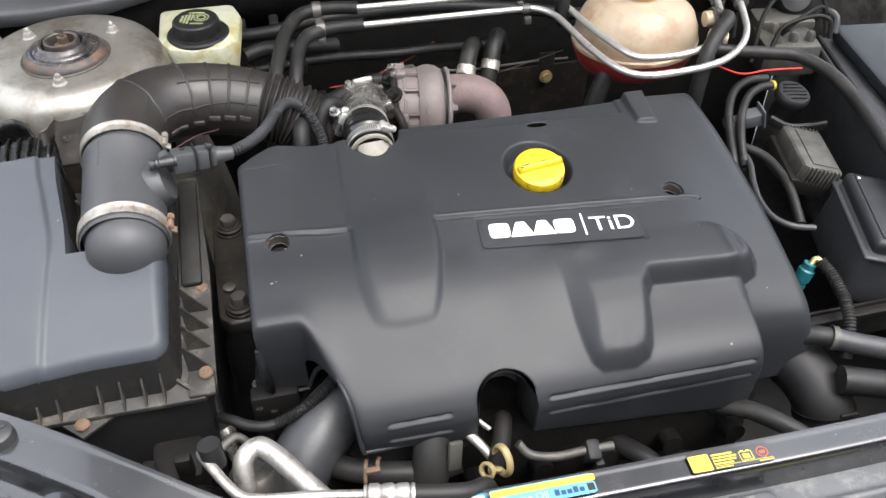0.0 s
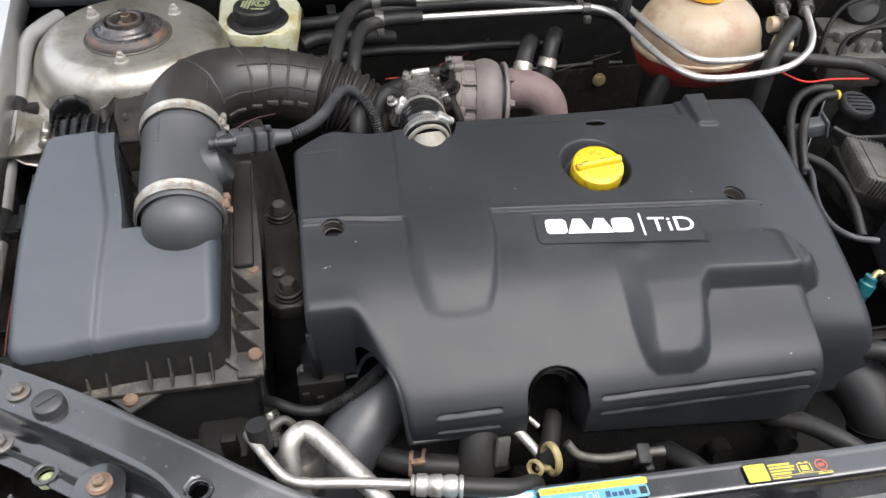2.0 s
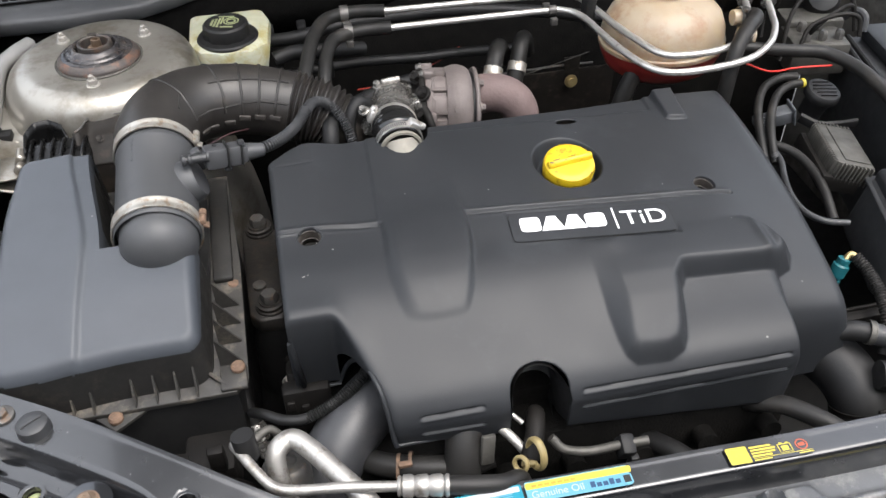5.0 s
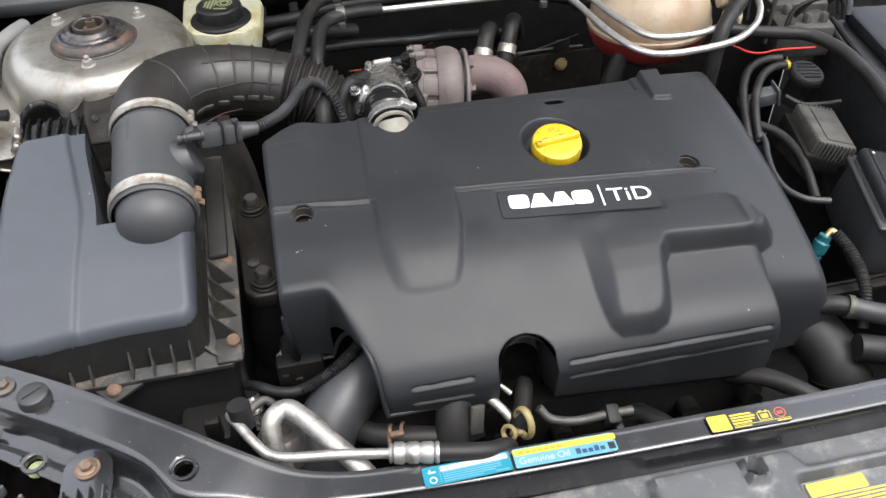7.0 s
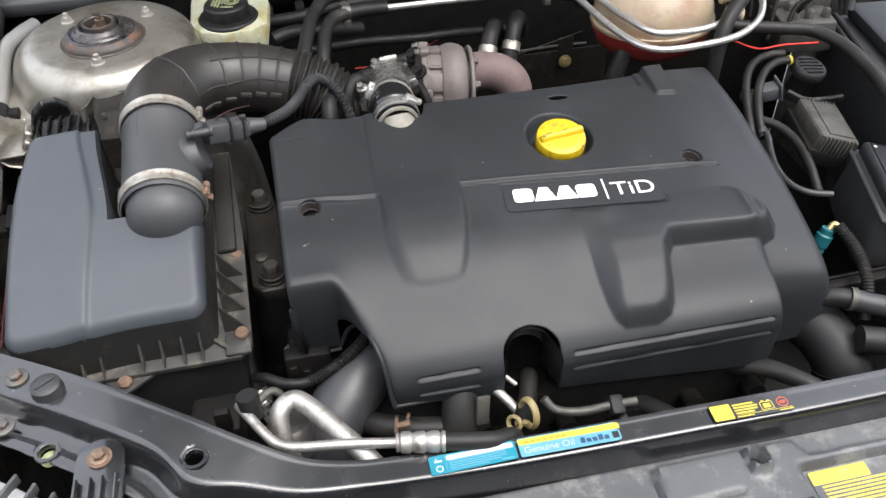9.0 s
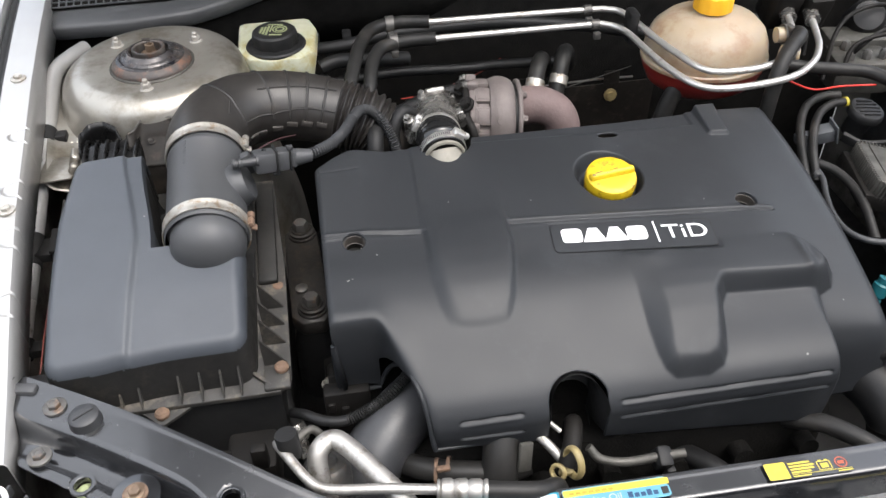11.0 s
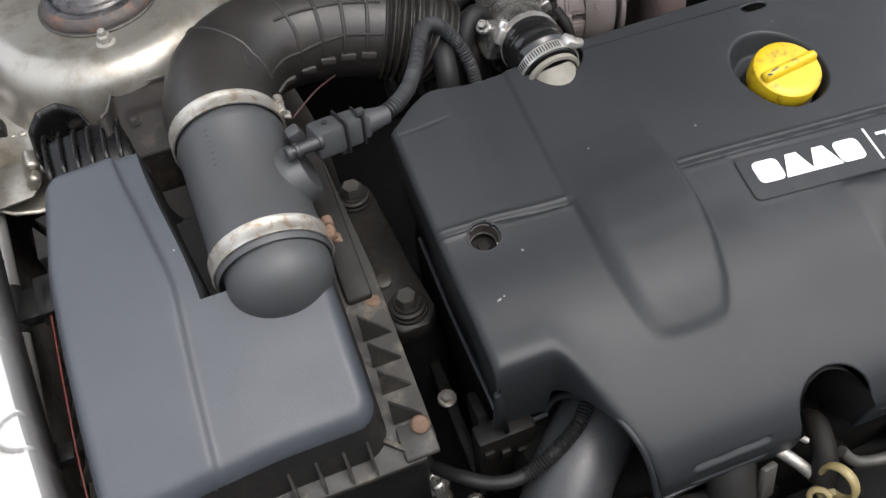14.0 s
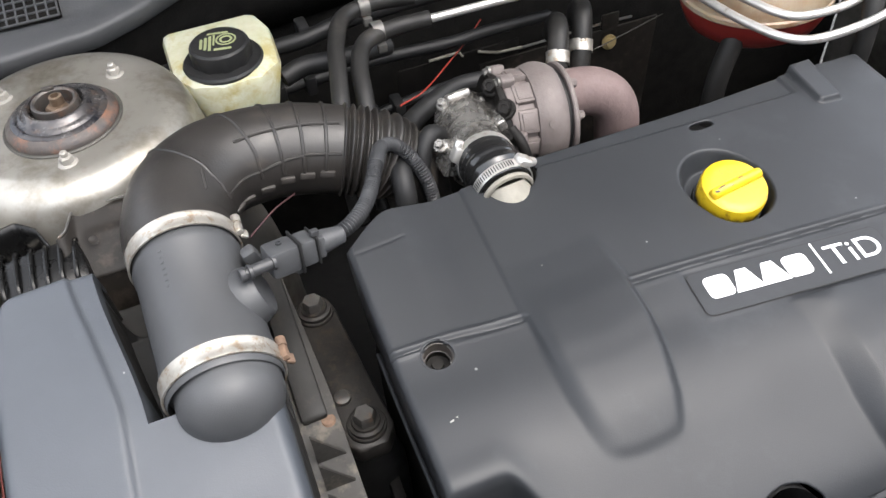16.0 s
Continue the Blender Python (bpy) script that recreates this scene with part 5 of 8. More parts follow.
def build_intake_hose():
    t = thing("intake_hose", (-0.28, 0.93, 0.90), "ribbed dark rubber intake hose with a bellows end", "hose")
    pts = [(-0.3748, 0.850, 0.9705), (-0.3755, 0.880, 0.9750), (-0.364, 0.915, 0.9770), (-0.338, 0.943, 0.975), (-0.302, 0.956, 0.970), (-0.262, 0.957, 0.964),
           (-0.226, 0.951, 0.956), (-0.200, 0.944, 0.949), (-0.176, 0.937, 0.939), (-0.154, 0.930, 0.915), (-0.146, 0.927, 0.87)]
    line = spline(pts, 10)
    cum = [0.0]
    for a, b in zip(line, line[1:]):
        cum.append(cum[-1] + (b - a).length)
    total = cum[-1]

    def at(f):
        s = f * total
        i = max(0, min(len(line) - 2, int(np.searchsorted(cum, s)) - 1))
        k = (s - cum[i]) / max(cum[i + 1] - cum[i], 1e-9)
        return line[i].lerp(line[i + 1], k), (line[i + 1] - line[i]).normalized()

    bm = bmesh.new()
    tube(bm, pts, [0.0455, 0.0465, 0.0468, 0.0458, 0.0446, 0.0436, 0.0425, 0.0415, 0.0405, 0.034, 0.032], 40, 64,
         wave=lambda s, f: (0.0028 * math.sin((f - 0.655) / 0.0185 * 2 * math.pi) if 0.655 < f < 0.821 else 0.0))
    body = part("hose_body", bm, M["hose"], t)

    def on(f, deg, lift=0.0):
        """A point on the hose: the share of its length, and the angle up from its inner side."""
        p, d = at(f)
        inner = Vector((d.y, -d.x, 0)).normalized()
        a = radians(deg)
        return p + (inner * math.cos(a) + inner.cross(d) * -math.sin(a) * (1 if inner.cross(d).z < 0 else -1)) * (0.0467 - 0.008 * max(0.0, f - 0.15) + lift)

    # mitred seam where the bend meets its socket
    for a, b in (((0.216, 100), (0.203, 57)), ((0.203, 57), (0.160, 12)), ((0.216, 100), (0.236, 150))):
        bm = bmesh.new()
        tube(bm, [on(a[0] + (b[0] - a[0]) * k / 10, a[1] + (b[1] - a[1]) * k / 10, -0.0004) for k in range(11)], 0.0021, 10, straight=True)
        part("seam", bm, M["hose"], body)
    bm = bmesh.new()
    tube(bm, [on(0.203 - 0.012 * k, 56 - 1.5 * k, -0.0008) for k in range(8)], 0.0016, 8, straight=True)
    part("seam", bm, M["hose"], body)
    # raised cross ribs on the bend
    for f, lean in ((0.392, 0.020), (0.477, 0.012), (0.542, 0.010), (0.606, 0.004)):
        bm = bmesh.new()
        tube(bm, [on(f + lean * (45 - g) / 60 * (1 if g > 30 else 0.5), g, -0.0003) for g in range(8, 150, 6)], 0.0018, 8, straight=True)
        part("rib", bm, M["hose"], body)
    # two lengthwise ribs
    for line_ in (((0.345, 57), (0.466, 63), (0.640, 73)), ((0.160, 14), (0.250, 12), (0.406, 17), (0.489, 25), (0.555, 31), (0.650, 34))):
        bm = bmesh.new()
        fs = np.linspace(line_[0][0], line_[-1][0], 40)
        tube(bm, [on(f, np.interp(f, [q[0] for q in line_], [q[1] for q in line_]), -0.0003) for f in fs], 0.0016, 8, straight=True)
        part("long_rib", bm, M["hose"], body)
    # dusty blocks along the inner side
    for f, g in ((0.235, -17), (0.330, -15), (0.420, -9), (0.490, 0), (0.555, 4), (0.612, 7)):
        p, d = at(f)
        q = on(f, g)
        bm = bmesh.new()
        box(bm, (0, 0, 0), (0.005, 0.0135, 0.0070), 0.0014)
        x = (q - p).normalized()
        y = (d - x * d.dot(x)).normalized()
        bm.transform(Matrix.Translation(q) @ Matrix((x, y, x.cross(y))).transposed().to_4x4())
        part("tooth", bm, M["dustyhose"], body)
    return t


build_intake_hose()


# ---- suspension tower, brace tube, reservoir, cowl ----


def build_tower():
    t = thing("suspension_tower", (-0.452, 1.07, 0.55), "dusty silver painted suspension tower top", "suspension tower")
    prof = [(0.0, 0.0), (0.080, -0.0005), (0.097, -0.002), (0.108, -0.007), (0.116, -0.016), (0.121, -0.030), (0.126, -0.055), (0.134, -0.10), (0.148, -0.17), (0.17, -0.27), (0.18, -0.45)]
    pts = spline([(r, 0, z) for r, z in prof], 4)
    bm = bmesh.new()
    lathe(bm, [(max(p.x, 0.0), p.z) for p in pts], pose(-0.452, 1.062, 1.0), 72, 1.0, 1.02)
    for v in bm.verts:
        if v.co.z < 0.985:
            f = min(1.0, (0.985 - v.co.z) / 0.1)
            if v.co.x < -0.452:
                v.co.x += (v.co.x + 0.452) * 0.10 * f
            # flat pressed face towards the filter box
            v.co.y = max(v.co.y, 0.938 - 0.10 * f * abs(v.co.x + 0.452)) if v.co.z > 0.80 else v.co.y
    part("tower_shell", bm, M["tower"], t)
    bm = bmesh.new()
    prism(bm, [(-0.50, 0.918), (-0.36, 0.918), (-0.33, 0.955), (-0.36, 0.99), (-0.50, 0.95)], 0.885, 0.915, 0.006)
    part("front_ledge", bm, M["grime"], t, "grimy pressed ledge")
    for x, y in ((-0.4, 1.02), (-0.372, 1.06), (-0.545, 0.99)):
        bm = bmesh.new()
        lathe(bm, [(0, 0.0006), (0.006, 0.0006), (0.0065, -0.002)], pose(x, y, 0.9985 if x > -0.5 else 0.935), 16)
        part("pressed_mark", bm, M["tower"], t)
    return t


build_tower()


def build_strut_mount():
    t = thing("strut_top_mount", (-0.4475, 1.047, 1.0), "blued steel strut top mount with a rust-patched rim and centre nut", "strut mount")
    m = pose(-0.4490, 1.046, 1.000)
    bm = bmesh.new()
    lathe(bm, [(0.0510, -0.002), (0.0540, -0.002), (0.0545, 0.0012), (0.0535, 0.0022), (0.0510, 0.0015)], m, 64)
    part("edge_ring", bm, M["dullalu"], t, "brownish metal edge ring")
    bm = bmesh.new()
    lathe(bm, [(0.0512, -0.002), (0.0512, 0.0030), (0.0500, 0.0062), (0.0470, 0.0092), (0.0440, 0.0112), (0.0440, 0.002)], m, 64)
    part("rim", bm, M["rimrust"], t, "rim with orange rust patches")
    bm = bmesh.new()
    lathe(bm, [(0.0444, 0.0100), (0.0440, 0.0114), (0.0415, 0.0128), (0.0385, 0.0132), (0.0368, 0.0152), (0.0345, 0.0160), (0.0325, 0.0170), (0.0300, 0.0200), (0.0278, 0.0212), (0.0255, 0.0208), (0.0245, 0.019), (0.0238, 0.0105), (0, 0.0095)], m, 64)
    part("dished_plate", bm, M["blued"], t, "blued steel dished plate with pressed rings")
    bm = bmesh.new()
    lathe(bm, [(0.0212, 0.009), (0.0216, 0.0205), (0.0208, 0.0238), (0.0190, 0.0246), (0.0170, 0.0232), (0.0165, 0.009)], m, 48)
    box(bm, (-0.4490 - 0.004, 1.046 + 0.0195, 1.0252), (0.011, 0.005, 0.003), 0.0006)
    part("collar", bm, M["rustysteel"], t, "worn collar with a small tab")
    bm = bmesh.new()
    lathe(bm, [(0, 0.009), (0.0105, 0.009), (0.0105, 0.0165), (0.0088, 0.0185), (0, 0.0185)], m, 6)
    lathe(bm, [(0.0036, 0.012), (0.0060, 0.012), (0.0064, 0.019), (0.0060, 0.0265), (0.0040, 0.027), (0.0034, 0.02), (0, 0.02)], m @ Matrix.Translation((0.002, 0.002, 0)), 18)
    part("centre_nut", bm, M["bronze"], t, "bronze-coloured centre nut with a hollow stud")
    for x, y in ((-0.502, 1.110), (-0.450, 0.981), (-0.396, 1.103)):
        bm = bmesh.new()
        q = pose(x, y, 0.999)
        lathe(bm, [(0, 0), (0.0088, 0), (0.0088, 0.0012), (0.0075, 0.0020), (0, 0.0020)], q, 24)
        lathe(bm, [(0, 0.0018), (0.0062, 0.0018), (0.0062, 0.0075), (0.0050, 0.0088), (0, 0.0088)], q, 6)
        lathe(bm, [(0, 0.008), (0.0034, 0.008), (0.0034, 0.0125), (0.0024, 0.0135), (0, 0.0135)], q, 14)
        part("stud_nut", bm, M["oxide"], t, "yellowish zinc nut on a stud")
    return t


build_strut_mount()

def build_snorkel():
    t = thing("air_snorkel", (-0.492, 0.905, 0.90), "glossy black ribbed plastic air snorkel behind the filter box", "air snorkel")
    bm = bmesh.new()
    box(bm, (-0.492, 0.904, 0.935), (0.070, 0.050, 0.056), 0.008, (14, 0, 8))
    part("duct", bm, M["gloss"], t)
    for k in range(6):
        bm = bmesh.new()
        tube(bm, [(-0.522 + 0.0122 * k, 0.928 - 0.001 * k, 0.940), (-0.5225 + 0.0122 * k, 0.924 - 0.001 * k, 0.966), (-0.523 + 0.0120 * k, 0.900 - 0.001 * k, 0.9655), (-0.5235 + 0.0118 * k, 0.879, 0.957), (-0.524 + 0.0118 * k, 0.874, 0.925)], 0.0022, 8, 5)
        part("rib", bm, M["gloss"], t)
    # upright lip round the back of the mouth
    X = np.linspace(0, 1, 26)[:, None] * np.ones((1, 5))
    lip = np.array([(-0.5300, 0.900), (-0.5320, 0.925), (-0.5230, 0.943), (-0.5060, 0.948), (-0.4900, 0.938), (-0.4820, 0.920)])
    s = X[:, 0] * 5
    i = np.minimum(s.astype(int), 4)
    P = lip[i] + (lip[i + 1] - lip[i]) * (s - i)[:, None]
    up = np.linspace(0.930, 0.979, 5)[None] - 0.012 * (np.abs(X - 0.5) * 2) ** 2
    sheet("mouth_lip", np.repeat(P[:, :1], 5, 1), np.repeat(P[:, 1:], 5, 1), up, M["gloss"], t, 0.0022)
    return t


build_snorkel()


def build_snorkel_clip():
    t = thing("snorkel_bracket", (-0.555, 0.905, 0.93), "bright creased metal bracket beside the air snorkel", "bracket")
    bm = bmesh.new()
    prism(bm, [(-0.584, 0.880), (-0.545, 0.884), (-0.536, 0.900), (-0.538, 0.926), (-0.562, 0.934), (-0.582, 0.926)], 0.9405, 0.9430, 0.0008)
    part("plate", bm, M["tower"], t)
    for c, s, r in (((-0.541, 0.914, 0.951), (0.012, 0.020, 0.020), (10, 25, 8)), ((-0.5405, 0.897, 0.948), (0.010, 0.014, 0.014), (-15, 35, -12))):
        bm = bmesh.new()
        box(bm, c, s, 0.004, r, 3)
        part("crease", bm, M["tower"], t)
    return t


build_snorkel_clip()


def build_tower_bracket():
    t = thing("tower_bracket", (-0.43, 0.92, 0.90), "dark brown pressed metal bracket against the tower", "bracket")
    u, v = np.linspace(0, 1, 30), np.linspace(0, 1, 16)
    U, V_ = np.meshgrid(u, v, indexing="ij")
    X = -0.474 + 0.124 * U
    top = np.interp(U, (0, 0.07, 0.11, 0.16, 1), (0.914, 0.920, 0.9415, 0.9440, 0.9420))
    Y = 0.886 + (top - 0.886) * V_
    Z = 0.945 + 0.030 * V_ + 0.004 * np.exp(-((V_ - 0.55) / 0.10) ** 2) * smooth(0.14, 0.20, U)
    sheet("plate", X, Y, Z, M["brownsteel"], t, 0.0025)
    bm = bmesh.new()
    tube(bm, [(-0.472, 0.915, 0.9755), (-0.4655, 0.921, 0.9765), (-0.4595, 0.941, 0.9770), (-0.453, 0.9445, 0.9770), (-0.35, 0.9425, 0.9770)], 0.0012, 6, 3, straight=True)
    part("pale_edge", bm, M["bolt"], t, "thin pale edge of the bracket")
    for x, y in ((-0.447, 0.915), (-0.405, 0.918)):
        bm = bmesh.new()
        lathe(bm, [(0.0022, 0.0), (0.0052, 0.0), (0.0056, 0.0012), (0.0040, 0.0018), (0.0022, 0.0008), (0, 0.0006)], pose(x, y, 0.9630, 28, 0, 0), 18)
        part("dimple", bm, M["brownsteel"], t)
    bm = bmesh.new()
    box(bm, (-0.412, 0.885, 0.915), (0.120, 0.004, 0.062), 0.0015, (-8, 0, 0))
    part("front_wall", bm, M["brownsteel"], t)
    return t


build_tower_bracket()


def build_brace():
    t = thing("pipe_along_wing", (-0.56, 0.8, 0.9), "dull silver pipe along the wing flange with black clips", "pipe")
    bm = bmesh.new()
    tube(bm, [(-0.556, 1.150, 0.982), (-0.572, 1.118, 0.984), (-0.586, 1.082, 0.980), (-0.5865, 1.0, 0.957), (-0.588, 0.90, 0.925), (-0.589, 0.80, 0.892), (-0.5895, 0.745, 0.875)], 0.0105, 18, 8)
    part("upper_length", bm, M["paint"], t)
    bm = bmesh.new()
    tube(bm, [(-0.5895, 0.75, 0.877), (-0.590, 0.68, 0.853), (-0.5905, 0.60, 0.825)], 0.0098, 18, 6)
    part("bright_length", bm, M["steel"], t, "bright bare metal length")
    for a, b in (((-0.5868, 0.985, 0.9525), (-0.5872, 0.965, 0.946)), ((-0.589, 0.83, 0.901), (-0.5895, 0.79, 0.888)), ((-0.59, 0.70, 0.859), (-0.59, 0.68, 0.852)), ((-0.5905, 0.625, 0.834), (-0.5905, 0.59, 0.822))):
        bm = bmesh.new()
        tube(bm, [a, b], 0.0125, 16, 3)
        box(bm, (a[0] + 0.014, (a[1] + b[1]) / 2, a[2] - 0.006), (0.022, abs(a[1] - b[1]) * 0.8, 0.012), 0.002)
        part("clip", bm, M["black"], t)
    return t


build_brace()


def build_wing_shelf():
    t = thing("wing_shelf", (-0.56, 1.0, 0.90), "dusty silver painted shelf between the tower and the wing", "inner wing shelf")
    # sloping shelf between the tower's foot and the wing
    ys = np.linspace(0.885, 1.13, 60)
    inn = rail(ys)[0]
    zs = np.interp(ys, (0.885, 0.93, 1.0, 1.13), (0.925, 0.938, 0.950, 0.962))
    cols = [(inn + 0.004, zs + 0.012), (inn + 0.012, zs + 0.002), (inn + 0.030, zs - 0.004), (inn + 0.048, zs - 0.004), (inn + 0.070, zs + 0.004)]
    sheet("tower_shelf", np.stack([c[0] for c in cols], 1), np.repeat(ys[:, None], 5, 1), np.stack([c[1] for c in cols], 1), M["tower"], t, 0.0015)
    for k in range(3):
        bm = bmesh.new()
        lathe(bm, [(0, 0.0004), (0.0022, 0.0006), (0.0030, 0.0002), (0.0036, -0.0004), (0, -0.001)], pose(-0.541 - 0.009 * k, 0.968 + 0.001 * k, 0.9415), 14)
        part("spot_weld", bm, M["tower"], t)
    return t


build_wing_shelf()

bm = bmesh.new()
box(bm, (-0.553, 0.583, 0.905), (0.035, 0.012, 0.012), 0.003, (0, 0, -12))
lathe(bm, [(0, -0.006), (0.011, -0.006), (0.0115, 0.0), (0.010, 0.008), (0, 0.009)], along((-0.566, 0.586, 0.912), (-0.575, 0.588, 0.917)), 20)
solo("panel_peg", bm, M["cowl"], "grey rubber peg between wing and front panel", "rubber peg")


def build_reservoir():
    t = thing("steering_fluid_reservoir", (-0.285, 1.11, 0.87), "yellowed translucent fluid reservoir with a black cap", "fluid reservoir")
    bm = bmesh.new()
    prism(bm, [(-0.346, 1.112), (-0.330, 1.084), (-0.300, 1.072), (-0.258, 1.073), (-0.234, 1.092), (-0.229, 1.165), (-0.240, 1.205), (-0.346, 1.205)], 0.865, 0.974, 0.010)
    for v in bm.verts:
        f = (0.974 - v.co.z) / 0.09
        v.co.x += (-0.288 - v.co.x) * 0.30 * f * abs(f)
        v.co.y += (1.125 - v.co.y) * 0.24 * f * abs(f)
    body = part("tank", bm, M["reservoir"], t)
    for k in range(3):
        bm = bmesh.new()
        box(bm, (-0.342 + 0.0008 * k, 1.10, 0.958 - 0.018 * k), (0.018, 0.008, 0.005), 0.001, (0, 0, 20))
        part("side_lug", bm, M["reservoir"], body)
    bm = bmesh.new()
    lathe(bm, [(0.028, -0.004), (0.0415, -0.004), (0.0425, 0.000), (0.0405, 0.0025), (0.028, 0.003)], pose(-0.290, 1.118, 0.975), 48)
    part("collar", bm, M["black"], t)
    bm = bmesh.new()
    prof = [(0.0315, 0.003), (0.0318, 0.014), (0.0308, 0.0195), (0.0285, 0.0215), (0.0, 0.0215)]
    lathe(bm, prof, pose(-0.290, 1.118, 0.975), 64)
    for v in bm.verts:
        d = Vector((v.co.x + 0.290, v.co.y - 1.118))
        if d.length > 0.0305 and v.co.z < 0.989:
            s = 1 - 0.05 * (math.sin(math.atan2(d.y, d.x) * 9) > -0.2)
            v.co.x, v.co.y = -0.290 + d.x * s, 1.118 + d.y * s
    cap = part("cap", bm, M["black"], t, "ribbed black cap with yellow-green print")
    m = pose(-0.290, 1.118, 0.9966, 0, 0, -12) @ Matrix.Diagonal((1.0, 1.0, 1, 1))
    for x0, x1, y0, y1 in ((-0.019, -0.016, -0.010, 0.008), (-0.0145, -0.0115, -0.013, 0.010), (-0.010, -0.007, -0.015, 0.012), (-0.0055, -0.0035, -0.006, 0.014),
                           (-0.012, 0.010, 0.015, 0.018), (-0.004, 0.014, -0.016, -0.0125)):
        bm = bmesh.new()
        slab(bm, x0, x1, y0, y1, 0.0004, m, 0.0008)
        part("print_bar", bm, M["print_"], cap)
    for r0, r1 in ((0.0045, 0.0068), (0.0090, 0.0108)):
        bm = bmesh.new()
        lathe(bm, [(r0, 0), (r1, 0), (r1, 0.0004), (r0, 0.0004), (r0, 0)], m @ Matrix.Translation((0.008, 0.003, 0)), 28)
        part("print_ring", bm, M["print_"], cap)
    bm = bmesh.new()
    box(bm, (-0.358, 1.115, 0.935), (0.014, 0.045, 0.085), 0.003, (0, -14, 12))
    part("holder", bm, M["black"], t, "black plastic holder")
    return t


build_reservoir()
bm = bmesh.new()
tube(bm, [(-0.232, 1.13, 0.925), (-0.205, 1.135, 0.93), (-0.165, 1.13, 0.93), (-0.10, 1.16, 0.91)], 0.011, 14, 6)
solo("return_hose", bm, M["black"], "dark rubber hose at the fluid reservoir", "hose")


def build_cowl():
    t = thing("windscreen_cowl", (-0.2, 1.3, 0.95), "grey plastic windscreen cowl with a vent grille", "cowl panel")
    xs = np.concatenate([np.linspace(-0.70, -0.30, 60), np.linspace(-0.29, 0.80, 60)])
    edge = np.interp(xs, (-0.70, -0.655, -0.60, -0.50, -0.41, -0.36, -0.31, -0.25, 0.10, 0.8), (1.235, 1.225, 1.180, 1.176, 1.188, 1.21, 1.243, 1.285, 1.33, 1.33))
    ez = np.interp(xs, (-0.70, -0.40, -0.25, 0.8), (1.000, 1.000, 1.006, 1.01))
    prof = ((0.030, -0.020), (0.012, -0.0195), (0.005, -0.019), (0.002, -0.017), (-0.001, -0.001), (0.0005, 0.003), (0.005, 0.0055), (0.020, 0.008), (0.045, 0.011), (0.052, 0.017), (0.066, 0.020), (0.10, 0.030), (0.16, 0.05), (0.24, 0.085), (0.32, 0.13))
    X = np.repeat(xs[:, None], len(prof), 1)
    Y = np.stack([edge + a for a, b in prof], 1)
    Z = np.stack([ez + b for a, b in prof], 1)
    sheet("panel", X, Y, Z, M["cowl"], t, 0.003)
    wall = ((0.028, -0.018), (0.030, -0.045), (0.036, -0.09), (0.05, -0.14))
    sheet("lower_wall", np.repeat(xs[:, None], 4, 1), np.stack([edge + a for a, b in wall], 1), np.stack([ez + b for a, b in wall], 1), M["felt"], t, 0.003,
          label="black wall under the cowl's lip")
    # grille bars over a dark slab that stands in for the shaded opening
    bm = bmesh.new()
    for k in range(19):
        box(bm, (-0.625 + 0.0105 * k, 1.262, 1.0295), (0.0020, 0.095, 0.004), 0.0005, (17.5, 0, 0))
    for k in range(10):
        box(bm, (-0.5305, 1.217 + 0.0100 * k, 1.0153 + 0.00315 * k), (0.191, 0.0020, 0.004), 0.0005, (17.5, 0, 0))
    part("vent_grille", bm, M["cowl"], t, "fine grey mesh grille")
    bm = bmesh.new()
    box(bm, (-0.5305, 1.262, 1.0280), (0.193, 0.096, 0.003), 0.0005, (17.5, 0, 0))
    part("vent_shade", bm, M["felt"], t, "dark slab standing in for the shade inside the vent")
    return t


build_cowl()

# ---- behind the cover: pipes, boost elbow, turbocharger ----


